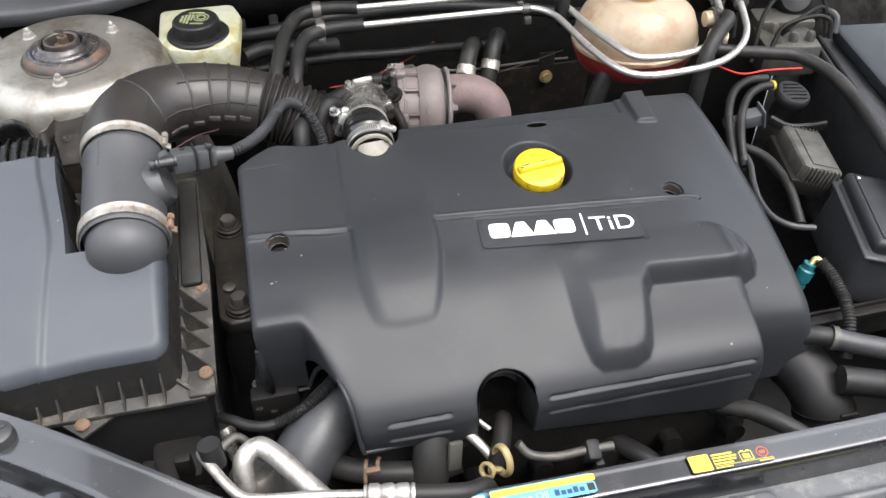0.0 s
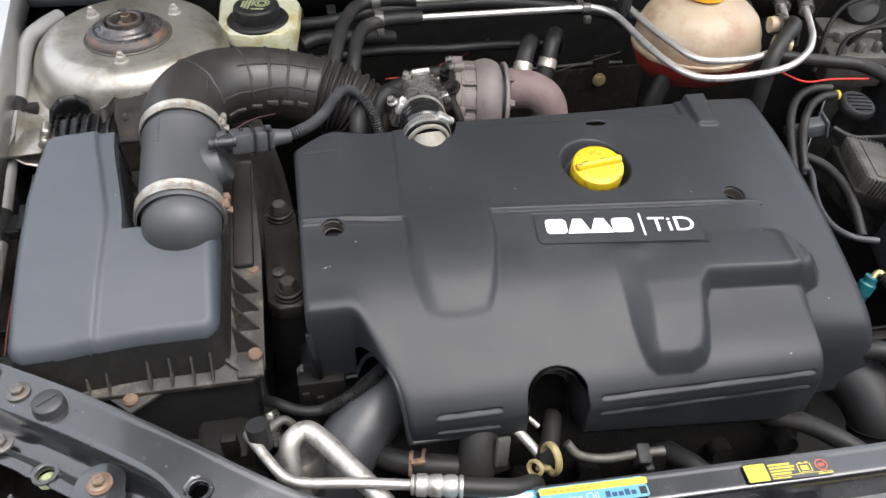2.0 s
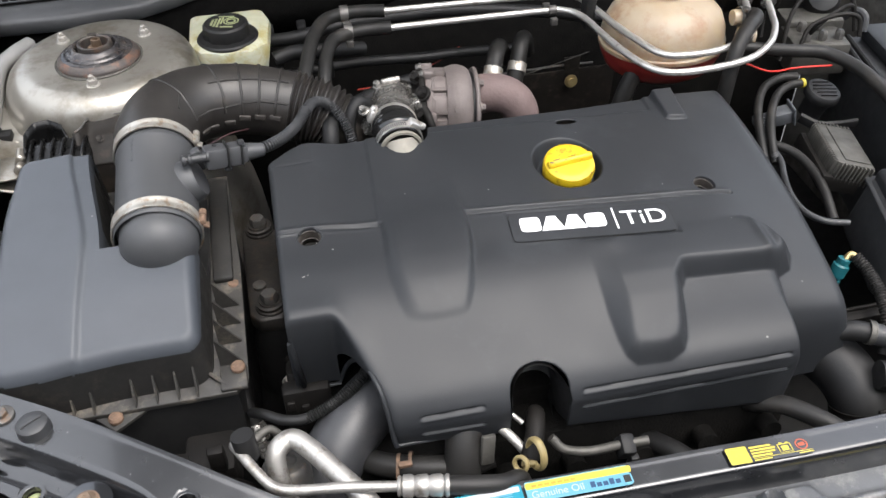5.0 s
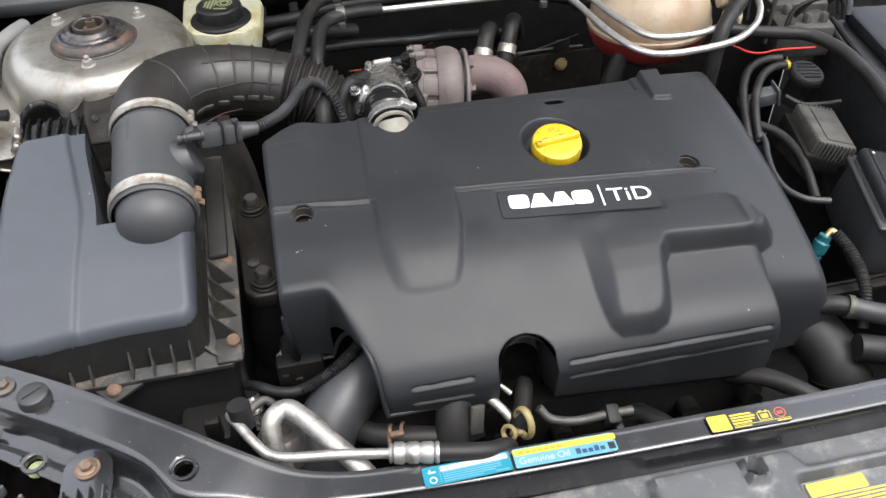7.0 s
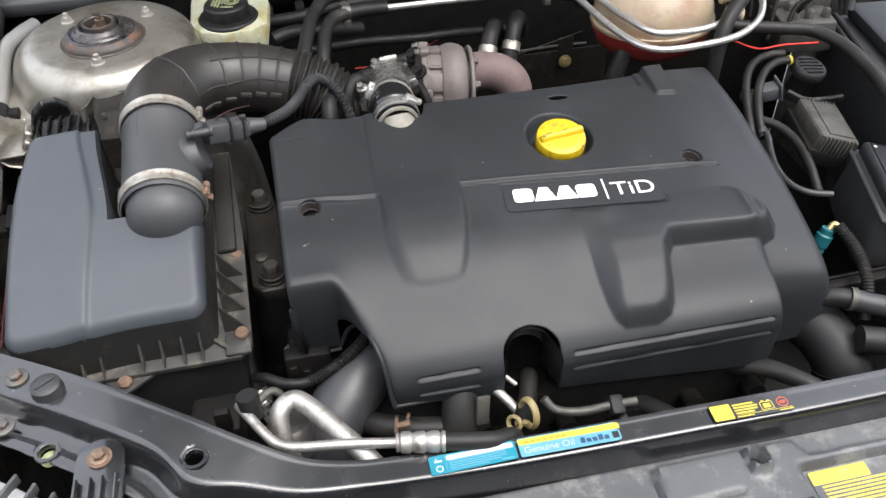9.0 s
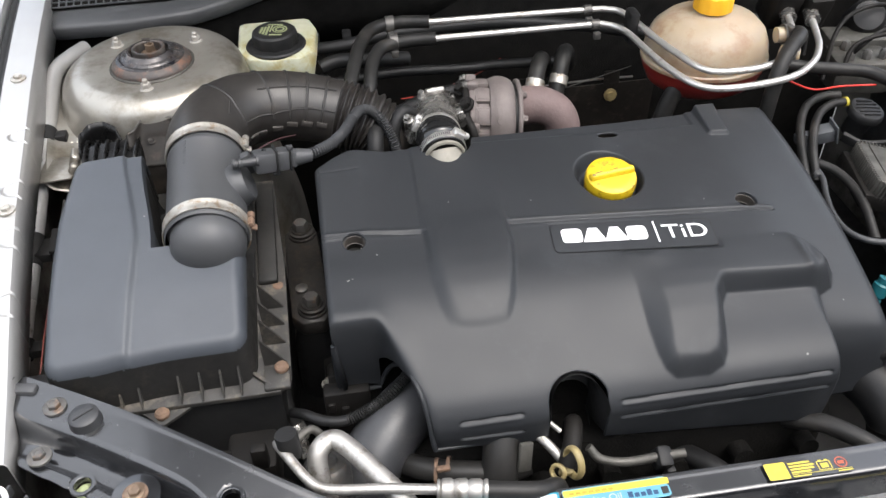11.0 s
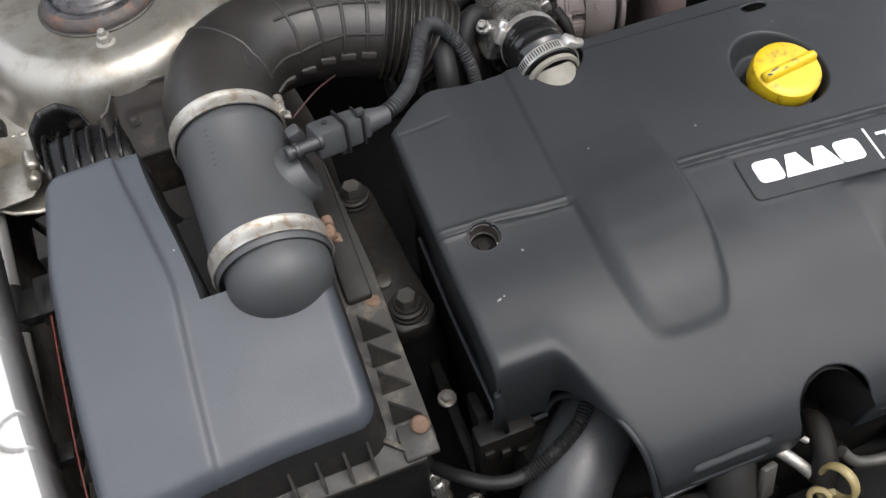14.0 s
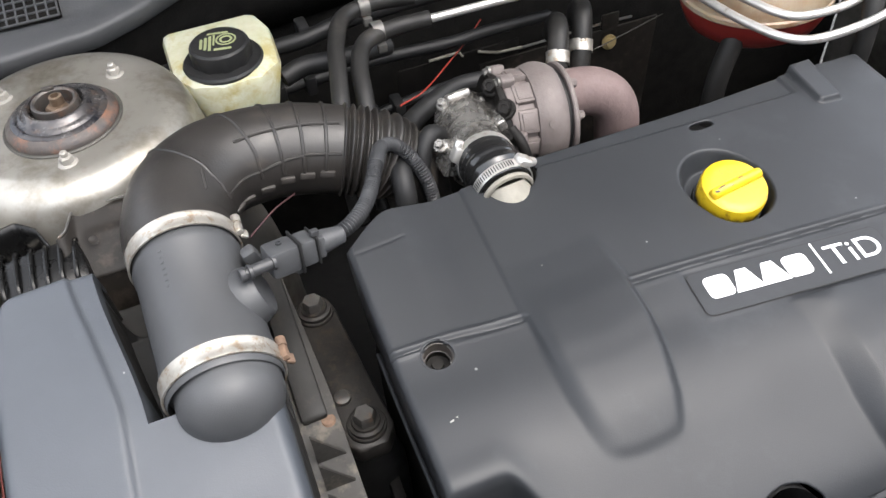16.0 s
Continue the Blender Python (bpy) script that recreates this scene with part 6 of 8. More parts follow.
def build_ac_pipes():
    t = thing("twin_metal_pipes", (0.08, 1.1, 0.93), "pair of bright metal pipes with black rubber ends, behind the engine", "pipes")
    z1, z2 = 0.970, 0.965
    bm = bmesh.new()
    tube(bm, [(-0.066, 1.152, z1), (0.05, 1.147, z1), (0.172, 1.141, z1), (0.205, 1.136, z1), (0.226, 1.115, z1), (0.243, 1.030, z1), (0.256, 0.978, z1), (0.270, 0.937, z1), (0.292, 0.921, z1), (0.346, 0.920, z1),
              (0.395, 0.940, z1), (0.424, 0.968, z1), (0.436, 1.0, z1), (0.452, 1.05, 0.972)], 0.0047, 14, 10)
    part("rear_pipe", bm, M["steel"], t)
    bm = bmesh.new()
    tube(bm, [(-0.064, 1.107, z2), (0.04, 1.105, z2), (0.161, 1.102, z2), (0.192, 1.097, z2), (0.212, 1.070, z2), (0.222, 1.010, z2), (0.232, 0.955, z2), (0.249, 0.908, z2), (0.276, 0.888, z2), (0.330, 0.887, z2),
              (0.386, 0.899, z2), (0.430, 0.930, z2), (0.458, 0.968, z2), (0.472, 1.000, z2), (0.484, 1.04, 0.97)], 0.0047, 14, 10)
    part("front_pipe", bm, M["steel"], t)
    bm = bmesh.new()
    tube(bm, [(-0.064, 1.152, z1), (-0.110, 1.160, z1), (-0.150, 1.146, z1), (-0.172, 1.100, z1), (-0.184, 1.055, 0.965), (-0.196, 1.01, 0.95), (-0.208, 0.97, 0.91), (-0.21, 0.94, 0.86)], 0.0095, 16, 8)
    part("rear_hose", bm, M["rubber"], t, "black rubber hose end")
    bm = bmesh.new()
    tube(bm, [(-0.062, 1.107, z2), (-0.105, 1.108, z2), (-0.140, 1.096, z2), (-0.158, 1.065, 0.96), (-0.168, 1.02, 0.945), (-0.178, 0.98, 0.905), (-0.18, 0.95, 0.86)], 0.0095, 16, 8)
    part("front_hose", bm, M["rubber"], t, "black rubber hose end")
    for x, y1, y2 in ((-0.123, 1.158, 1.108), (0.176, 1.141, 1.101)):
        for y, z in ((y1, z1), (y2, z2)):
            bm = bmesh.new()
            r = 0.0105 if x < 0 else 0.0056
            lathe(bm, [(r, -0.006), (r + 0.0016, -0.006), (r + 0.0016, 0.006), (r, 0.006)], along((x, y, z), (x + 1, y, z)), 20)
            box(bm, (x, y - 0.012, z - 0.012), (0.010, 0.008, 0.010), 0.001)
            part("clip", bm, M["bolt"], t)
    return t


build_ac_pipes()


def build_boost_elbow():
    t = thing("boost_pipe_elbow", (-0.09, 0.9, 0.85), "cast aluminium boost elbow with a clamped rubber sleeve", "boost pipe")
    # from the mouth at the cover back and down to the compressor
    a, b, c = Vector((-0.0945, 0.808, 0.947)), Vector((-0.097, 0.856, 0.954)), Vector((-0.091, 0.925, 0.938))
    d1, d2 = (b - a).normalized(), (c - b).normalized()
    bm = bmesh.new()
    tube(bm, [Vector((-0.0925, 0.770, 0.896)), Vector((-0.0932, 0.795, 0.912)), Vector((-0.094, 0.816, 0.930)), a.lerp(b, 0.60)], [0.0225, 0.0238, 0.0240, 0.0232], 32, 8)
    mouth = part("mouth", bm, M["cream"], t, "cream-coloured cast tube end")
    bm = bmesh.new()
    p = a.lerp(b, 0.40)
    lathe(bm, [(0.0225, -0.0028), (0.0252, -0.0020), (0.0258, 0.0), (0.0252, 0.0020), (0.0225, 0.0028)], along(p, p + d1), 36)
    part("beaded_lip", bm, M["cream"], mouth)
    bm = bmesh.new()
    tube(bm, [a.lerp(b, 0.50), b, b.lerp(c, 0.40)], [0.0268, 0.0280, 0.0270], 40, 24, wave=lambda s, f: 0.0007 * math.sin(s / 0.0075 * 2 * math.pi) + 0.0004 * math.sin(s / 0.0021))
    part("sleeve", bm, M["shiny"], t, "shiny black rubber sleeve")
    # worm-drive clamps with a slotted band
    for p, d, r, name, ang in ((a.lerp(b, 0.62), d1, 0.0272, "front_clamp", 52), (b.lerp(c, 0.30), d2, 0.0274, "rear_clamp", 150)):
        m = along(p, p + d)
        bm = bmesh.new()
        lathe(bm, [(r, -0.0048), (r + 0.0014, -0.0048), (r + 0.0016, 0), (r + 0.0014, 0.0048), (r, 0.0048)], m, 44)
        k = part(name, bm, M["steel"], t, "bright worm-drive clamp with a slotted band")
        right = Vector((1, 0, 0))
        right = (right - d * right.dot(d)).normalized()
        upv = right.cross(d)
        upv = upv if upv.z > 0 else -upv
        bm = bmesh.new()
        for q in range(34):
            g = radians(ang + 22 + 5.0 * q)
            v = right * math.cos(g) + upv * math.sin(g)
            b2 = bmesh.new()
            box(b2, (0, 0, 0), (0.0010, 0.0062, 0.0004), 0)
            b2.transform(Matrix.Translation(p + v * (r + 0.0017)) @ Matrix((v.cross(d), d, v)).transposed().to_4x4())
            merge(bm, b2)
        part("slots", bm, M["black"], k)
        g = radians(ang)
        v = right * math.cos(g) + upv * math.sin(g)
        turn = Matrix.Translation(p + v * (r + 0.0040)) @ Matrix((v.cross(d), d, v)).transposed().to_4x4()
        bm = bmesh.new()
        box(bm, (0, 0, 0), (0.0150, 0.0125, 0.0075), 0.0022)
        lathe(bm, [(0, -0.0135), (0.0036, -0.0135), (0.0042, -0.0125), (0.0042, -0.007), (0, -0.007)], pose(0, 0, 0.001, 0, 90, 0), 14)
        bm.transform(turn)
        part("screw_housing", bm, M["steel"], k)
    bm = bmesh.new()
    tube(bm, [b.lerp(c, 0.28), b.lerp(c, 0.62), Vector((-0.090, 0.932, 0.936)), Vector((-0.082, 0.966, 0.928)), Vector((-0.068, 0.992, 0.900)), Vector((-0.055, 1.00, 0.83))], [0.0255, 0.0262, 0.0285, 0.0300, 0.0310, 0.0310], 36, 14,
         wave=lambda s, f: 0.0012 * math.exp(-((s - 0.030) / 0.003) ** 2) + 0.0016 * math.exp(-((s - 0.050) / 0.0035) ** 2))
    body = part("casting", bm, M["castalu"], t, "stained cast aluminium elbow")
    # fluted length, flange ears and bosses of the casting
    for k in range(5):
        g = radians(28 + 31 * k)
        v = Vector((math.cos(g), -0.1, math.sin(g)))
        bm = bmesh.new()
        tube(bm, [Vector((-0.0915, 0.918, 0.9390)) + v * 0.0255, Vector((-0.0880, 0.942, 0.9345)) + v * 0.0285, Vector((-0.083, 0.962, 0.929)) + v * 0.0285], [0.0022, 0.0034, 0.0022], 10, 5)
        part("flute", bm, M["castalu"], body)
    for c_, s_, r_, mt in (((-0.1225, 0.902, 0.944), (0.014, 0.024, 0.030), (0, 22, 6), "castalu"), ((-0.1280, 0.930, 0.940), (0.012, 0.020, 0.022), (0, 25, 10), "castalu"), ((-0.0850, 0.972, 0.958), (0.026, 0.012, 0.008), (-32, 0, 8), "alu"),
                           ((-0.0560, 0.932, 0.940), (0.010, 0.024, 0.026), (0, -20, 0), "castalu"), ((-0.0640, 0.966, 0.944), (0.014, 0.010, 0.014), (-25, -20, 0), "castalu")):
        bm = bmesh.new()
        box(bm, c_, s_, 0.003, r_, 3)
        part("boss", bm, M[mt], body)
    for q, mt in (((-0.1290, 0.905, 0.958), "castalu"), ((-0.1330, 0.935, 0.950), "bronze"), ((-0.050, 0.930, 0.952), "grime"), ((-0.1020, 0.968, 0.954), "castalu")):
        hexbolt("bolt", q, 0.0048, 0.009, M[mt], body, 0.0070, up=(-0.35, -0.35, 1))
    return t


build_boost_elbow()

for pts, r, lab in (([(-0.150, 0.985, 0.84), (-0.145, 0.99, 0.90), (-0.122, 1.020, 0.902), (-0.06, 1.055, 0.904), (-0.01, 1.06, 0.90)], [0.016, 0.0145, 0.0120, 0.0100, 0.010], "dark rubber hose arching towards the turbocharger"),
                    ([(-0.158, 0.940, 0.90), (-0.164, 0.925, 0.938), (-0.172, 0.900, 0.950), (-0.176, 0.876, 0.930), (-0.178, 0.862, 0.86)], 0.0105, "short black hose dropping behind the cover"),
                    ([(-0.145, 0.90, 0.90), (-0.150, 0.905, 0.94), (-0.135, 0.92, 0.962), (-0.120, 0.93, 0.95)], 0.009, "thin black breather hose beside the boost elbow")):
    bm = bmesh.new()
    tube(bm, pts, r, 18, 10)
    solo("breather_hose", bm, M["black"], lab, "hose")


def build_turbo():
    t = thing("turbocharger", (0.03, 0.96, 0.82), "rough reddish-grey cast iron turbocharger behind the cover", "turbocharger")
    ax = Vector((1, -0.10, -0.06)).normalized()
    c = Vector((-0.0135, 0.962, 0.912))
    m = along(c, c + ax)
    # stepped drum on one side, swelling scroll on the other
    bm = bmesh.new()
    lathe(bm, [(0.0, -0.031), (0.044, -0.031), (0.0495, -0.030), (0.0505, -0.028), (0.0505, -0.021), (0.0480, -0.020), (0.0480, -0.004), (0.0520, -0.003)] +
          [(0.0520 + 0.0042 * math.sin(radians(q)), -0.003 + 0.030 * q / 180) for q in range(20, 161, 20)] + [(0.0505, 0.0285), (0.045, 0.032), (0.0, 0.033)], m, 64)
    for v in bm.verts:
        d = v.co - c
        k = d.dot(ax)
        rad = d - ax * k
        if rad.length > 0.049 and k > -0.004:
            v.co = c + ax * k + rad * (1 + 0.05 * math.sin(math.atan2(rad.z, rad.y) - 0.8))
    part("turbine_housing", bm, M["cast"], t)

    def radial(a, s, r):
        v = Vector((0, -math.cos(radians(a)), math.sin(radians(a))))
        v = (v - ax * v.dot(ax)).normalized()
        return Matrix.Translation(c + ax * s + v * r) @ Matrix((ax, v.cross(ax), v)).transposed().to_4x4(), v

    # flat machined pads on the drum, clamp ears on its edge
    for a, w in ((2, 0.020), (34, 0.024), (68, 0.022), (104, 0.024), (138, 0.020)):
        bm = bmesh.new()
        box(bm, (0, 0, 0), (0.0210, w, 0.0080), 0.0016)
        box(bm, (0.0, 0.0, 0.0035), (0.0150, w * 0.72, 0.0030), 0.0010)
        q, v = radial(a, -0.0125, 0.0480)
        bm.transform(q)
        part("machined_pad", bm, M["cast"], t)
    for a in (18, 86, 120):
        bm = bmesh.new()
        box(bm, (0, 0, 0), (0.0150, 0.0125, 0.0120), 0.0030, segs=3)
        q, v = radial(a, -0.0255, 0.0530)
        bm.transform(q)
        ear = part("clamp_ear", bm, M["cast"], t)
        hexbolt("bolt", c + ax * -0.0340 + v * 0.0535, 0.0042, 0.006, M["bolt"], ear, 0.0058, up=tuple(-ax))
    bm = bmesh.new()
    q, v = radial(28, 0.010, 0.0565)
    lathe(bm, [(0.0072, -0.010), (0.0066, 0.000), (0.0050, 0.0020), (0, 0.0022)], q, 18)
    part("boss", bm, M["cast"], t)
    bm = bmesh.new()
    lathe(bm, [(0.030, -0.005), (0.0520, -0.005), (0.0530, -0.003), (0.0530, 0.000), (0.0520, 0.002), (0.030, 0.002)], m @ Matrix.Translation((0, 0, -0.0335)), 44)
    part("rim_plate", bm, M["grime"], t, "oily dark clamping plate")
    # thin outlet flange behind a dark gap
    bm = bmesh.new()
    lathe(bm, [(0.030, 0.030), (0.0475, 0.030), (0.0475, 0.0345), (0.030, 0.0345)], m, 40)
    part("clamp_gap", bm, M["black"], t)
    bm = bmesh.new()
    lathe(bm, [(0.030, 0.0345), (0.0520, 0.0345), (0.0532, 0.0360), (0.0532, 0.0385), (0.0515, 0.0400), (0.040, 0.0410), (0.030, 0.042)], m, 48)
    part("outlet_flange", bm, M["cast"], t)
    for a in (30, 75):
        q, v = radial(a, 0.046, 0.0445)
        hexbolt("bolt", c + ax * 0.040 + v * 0.0445, 0.0046, 0.007, M["cast"], t, 0.0065, up=tuple(ax))
    bm = bmesh.new()
    e = c + ax * 0.038 + Vector((0.002, 0.006, 0.013))
    tube(bm, [e, e + ax * 0.014 + Vector((0, 0, 0.004)), e + ax * 0.038 + Vector((0, -0.002, 0.003)), e + ax * 0.057 + Vector((0, -0.006, -0.010)), e + ax * 0.064 + Vector((0, -0.010, -0.038)), e + ax * 0.065 + Vector((0, -0.012, -0.10))],
         [0.0262, 0.0260, 0.0255, 0.0250, 0.0245, 0.0245], 36, 10)
    part("outlet_elbow", bm, M["castpink"], t, "pinkish rough cast outlet elbow")
    bm = bmesh.new()
    lathe(bm, [(0, -0.06), (0.030, -0.06), (0.034, -0.05), (0.034, -0.036), (0, -0.036)], m, 36)
    part("bearing_housing", bm, M["grime"], t, "oily dark bearing housing")
    for q in ((-0.048, 0.935, 0.954), (-0.053, 0.915, 0.934), (-0.050, 0.965, 0.961)):
        hexbolt("union_bolt", q, 0.007, 0.012, M["grime"], t, 0.010, up=(-0.5, -0.5, 0.7))
    # oil line in front of the clamping plate
    bm = bmesh.new()
    tube(bm, [(-0.052, 0.915, 0.945), (-0.047, 0.900, 0.935), (-0.043, 0.890, 0.910), (-0.040, 0.885, 0.87)], 0.0055, 12, 8)
    part("oil_line", bm, M["grime"], t)
    return t


build_turbo()

for pts, lab in (([(0.066, 1.045, 0.85), (0.078, 1.066, 0.89), (0.090, 1.090, 0.912), (0.104, 1.122, 0.905), (0.122, 1.165, 0.86)], "black water hose with a bright clip behind the turbocharger"),
                 ([(0.106, 1.065, 0.83), (0.121, 1.088, 0.88), (0.135, 1.115, 0.908), (0.150, 1.148, 0.900), (0.168, 1.19, 0.855)], "black water hose with a bright clip behind the turbocharger")):
    h = thing("water_hose", pts[0], lab, "hose", "water hoses behind the turbocharger")
    bm = bmesh.new()
    tube(bm, pts, 0.0125, 16, 8)
    part("tube", bm, M["rubber"], h)
    bm = bmesh.new()
    p, q = Vector(pts[1]), Vector(pts[2])
    band(bm, p.lerp(q, 0.12), q, 0.0128, 0.014, 0.0015)
    part("clip", bm, M["zinc"], h, "bright spring clip")


def build_heat_shield():
    t = thing("heat_shield", (0.18, 1.29, 0.6), "dark metal heat shield with a bright edge and bolt", "heat shield")
    bm = bmesh.new()
    box(bm, (0.22, 1.30, 0.63), (0.30, 0.004, 0.24), 0.001, (4, 0, 0))
    part("plate", bm, M["brownsteel"], t)
    bm = bmesh.new()
    tube(bm, [(0.10, 1.300, 0.752), (0.27, 1.300, 0.755), (0.33, 1.300, 0.753)], 0.002, 6, 4)
    part("edge", bm, M["bolt"], t)
    # glints on the broken edge, coloured in as thin cream lines
    for p, q in (((-0.007, 1.29, 0.781), (0.039, 1.29, 0.782)), ((0.039, 1.29, 0.782), (0.044, 1.29, 0.774)), ((0.069, 1.29, 0.774), (0.099, 1.29, 0.763)), ((0.099, 1.29, 0.763), (0.138, 1.29, 0.761))):
        bm = bmesh.new()
        tube(bm, [p, q], 0.0022, 6, 2)
        part("edge_glint", bm, M["cream"], t, "broken edge of the shield, its glint put in as cream")
    bm = bmesh.new()
    box(bm, (0.040, 1.297, 0.726), (0.190, 0.003, 0.10), 0.001, (4, 0, 0))
    part("side_plate", bm, M["grime"], t)
    bm = bmesh.new()
    box(bm, (0.287, 1.292, 0.745), (0.030, 0.004, 0.060), 0.002)
    part("tab", bm, M["brownsteel"], t)
    bm = bmesh.new()
    lathe(bm, [(0.0, 0), (0.012, 0), (0.012, 0.003), (0.007, 0.004), (0.007, 0.008), (0, 0.008)], along((0.286, 1.289, 0.727), (0.286, 1.2, 0.74)), 24)
    part("bolt", bm, M["brass"], t, "brassy bolt on a bright washer")
    return t


build_heat_shield()

for pts, r, mt, lab in (([(-0.45, 1.25, 0.90), (-0.22, 1.21, 0.915), (-0.12, 1.215, 0.925), (0.05, 1.21, 0.93), (0.20, 1.22, 0.905), (0.34, 1.24, 0.87), (0.55, 1.27, 0.86)], 0.010, "black", "black plastic conduit along the bulkhead"),
                        ([(-0.36, 1.22, 0.84), (-0.20, 1.22, 0.85), (-0.10, 1.22, 0.855), (0.00, 1.22, 0.85), (0.06, 1.23, 0.845), (0.16, 1.25, 0.83)], 0.008, "black", "thin black hose along the bulkhead"),
                        ([(-0.26, 1.14, 0.80), (-0.16, 1.15, 0.82), (-0.06, 1.15, 0.835), (0.02, 1.15, 0.835), (0.05, 1.15, 0.79)], 0.006, "black", "thin black pipe along the bulkhead"),
                        ([(0.10, 1.10, 0.856), (0.17, 1.10, 0.872), (0.24, 1.10, 0.89)], 0.0006, "dullalu", "thin bare wire behind the cover"),
                        ([(-0.123, 1.05, 0.905), (-0.078, 1.1, 0.878), (-0.012, 1.19, 0.843), (0.037, 1.255, 0.821), (0.082, 1.31, 0.812)], 0.0010, "thinred", "thin red wire above the turbocharger"),
                        ([(0.245, 0.985, 0.80), (0.252, 0.99, 0.86), (0.275, 1.0, 0.915), (0.30, 1.02, 0.94)], 0.013, "rubber", "dark hose below the expansion tank"),
                        ([(-0.321, 0.850, 0.972), (-0.295, 0.878, 0.968), (-0.272, 0.905, 0.955)], 0.0008, "darkred", "thin dark red wire at the hose clamp")):
    bm = bmesh.new()
    tube(bm, pts, r, 12, 8)
    if mt == "black":
        for k in range(5):
            p = Vector(pts[0]).lerp(Vector(pts[2]), 0.2 + 0.15 * k)
            box(bm, p, (0.014, 0.028, 0.026), 0.003)
    solo("bulkhead_line" if r > 0.002 else "loose_wire", bm, M[mt], lab, "hose" if r > 0.002 else "wire")

# ---- engine body and front of the bay ----

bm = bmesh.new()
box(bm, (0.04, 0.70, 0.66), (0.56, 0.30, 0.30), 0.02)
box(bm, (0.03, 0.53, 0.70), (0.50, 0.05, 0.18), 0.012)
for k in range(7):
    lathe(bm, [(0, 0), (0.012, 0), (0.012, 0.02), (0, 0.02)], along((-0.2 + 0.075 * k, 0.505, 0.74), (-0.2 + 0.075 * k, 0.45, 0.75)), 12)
# near-black felt on the block stands in for shade under the cover
eng = solo("engine_block", bm, M["felt"], "engine block under the cover, near black to stand in for shade", "engine")


def build_mount():
    t = thing("engine_mount", (-0.28, 0.8, 0.6), "dirty cast engine mount arm with two flange bolts", "engine mount")
    bm = bmesh.new()
    prism(bm, [(-0.302, 0.730), (-0.290, 0.716), (-0.263, 0.716), (-0.252, 0.732), (-0.258, 0.80), (-0.264, 0.89), (-0.275, 0.905), (-0.295, 0.905), (-0.307, 0.89), (-0.305, 0.80)], 0.79, 0.812, 0.004)
    part("arm", bm, M["mount"], t)
    for x, y in ((-0.284, 0.884), (-0.276, 0.739)):
        bm = bmesh.new()
        m = pose(x, y, 0.811)
        lathe(bm, [(0.0, 0), (0.0185, 0), (0.0185, 0.004), (0.0175, 0.005), (0.0165, 0.005), (0.0165, 0.009), (0.0135, 0.010), (0.0125, 0.012), (0, 0.012)], m, 32)
        b = part("flange", bm, M["mount"], t, "flange bolt with washer")
        bm = bmesh.new()
        lathe(bm, [(0.0, 0.011), (0.0105, 0.011), (0.0105, 0.021), (0.0088, 0.023), (0, 0.0225)], m, 6)
        part("bolt_head", bm, M["bolt"], b)
    bm = bmesh.new()
    lathe(bm, [(0, 0), (0.008, 0), (0.008, 0.004), (0.006, 0.005), (0, 0.0045)], pose(-0.288, 0.775, 0.812), 20)
    part("dowel", bm, M["bolt"], t)
    bm = bmesh.new()
    lathe(bm, [(0, -0.12), (0.030, -0.12), (0.030, -0.05), (0.024, -0.02), (0.020, 0.0), (0, 0.0)], pose(-0.276, 0.739, 0.80), 28)
    part("post", bm, M["black"], t)
    return t


build_mount()

bm = bmesh.new()
box(bm, (-0.266, 0.66, 0.735), (0.012, 0.16, 0.02), 0.003, (8, 0, 0))
box(bm, (-0.258, 0.60, 0.79), (0.010, 0.030, 0.10), 0.003, (-18, 0, 0))
brk = solo("side_bracket", bm, M["grime"], "oily bracket on the engine's side", "bracket")
hexbolt("bolt", (-0.268, 0.672, 0.748), 0.0062, 0.008, M["zinc"], brk, 0.009, "bright bolt")


def build_coolant_hose():
    t = thing("large_charge_hose", (-0.22, 0.53, 0.75), "large black charge hose coming out under the cover", "hose")
    bm = bmesh.new()
    tube(bm, [(-0.135, 0.605, 0.815), (-0.165, 0.577, 0.817), (-0.203, 0.545, 0.810), (-0.236, 0.512, 0.785), (-0.252, 0.490, 0.740), (-0.256, 0.478, 0.67)], 0.0335, 32, 10)
    part("tube", bm, M["charge"], t)
    bm = bmesh.new()
    for k in range(8):
        box(bm, (-0.243 + 0.0042 * k, 0.5375 + 0.0035 * k, 0.8195 + 0.0021 * k), (0.0022, 0.0035, 0.0008), 0, (-35, 0, -45))
    part("printed_mark", bm, M["cowl"], t, "faded grey print")
    return t


build_coolant_hose()
bm = bmesh.new()
tube(bm, [(-0.305, 0.59, 0.805), (-0.290, 0.566, 0.828), (-0.270, 0.551, 0.832), (-0.246, 0.547, 0.834), (-0.210, 0.555, 0.846), (-0.185, 0.570, 0.856), (-0.165, 0.60, 0.862)], 0.0056, 14, 60,
     wave=lambda s, f: 0.0008 * math.sin(s / 0.0027 * 2 * math.pi) if f > 0.45 else 0.0)
solo("cable_conduit", bm, M["black"], "black corrugated cable conduit above the charge hose", "cable")


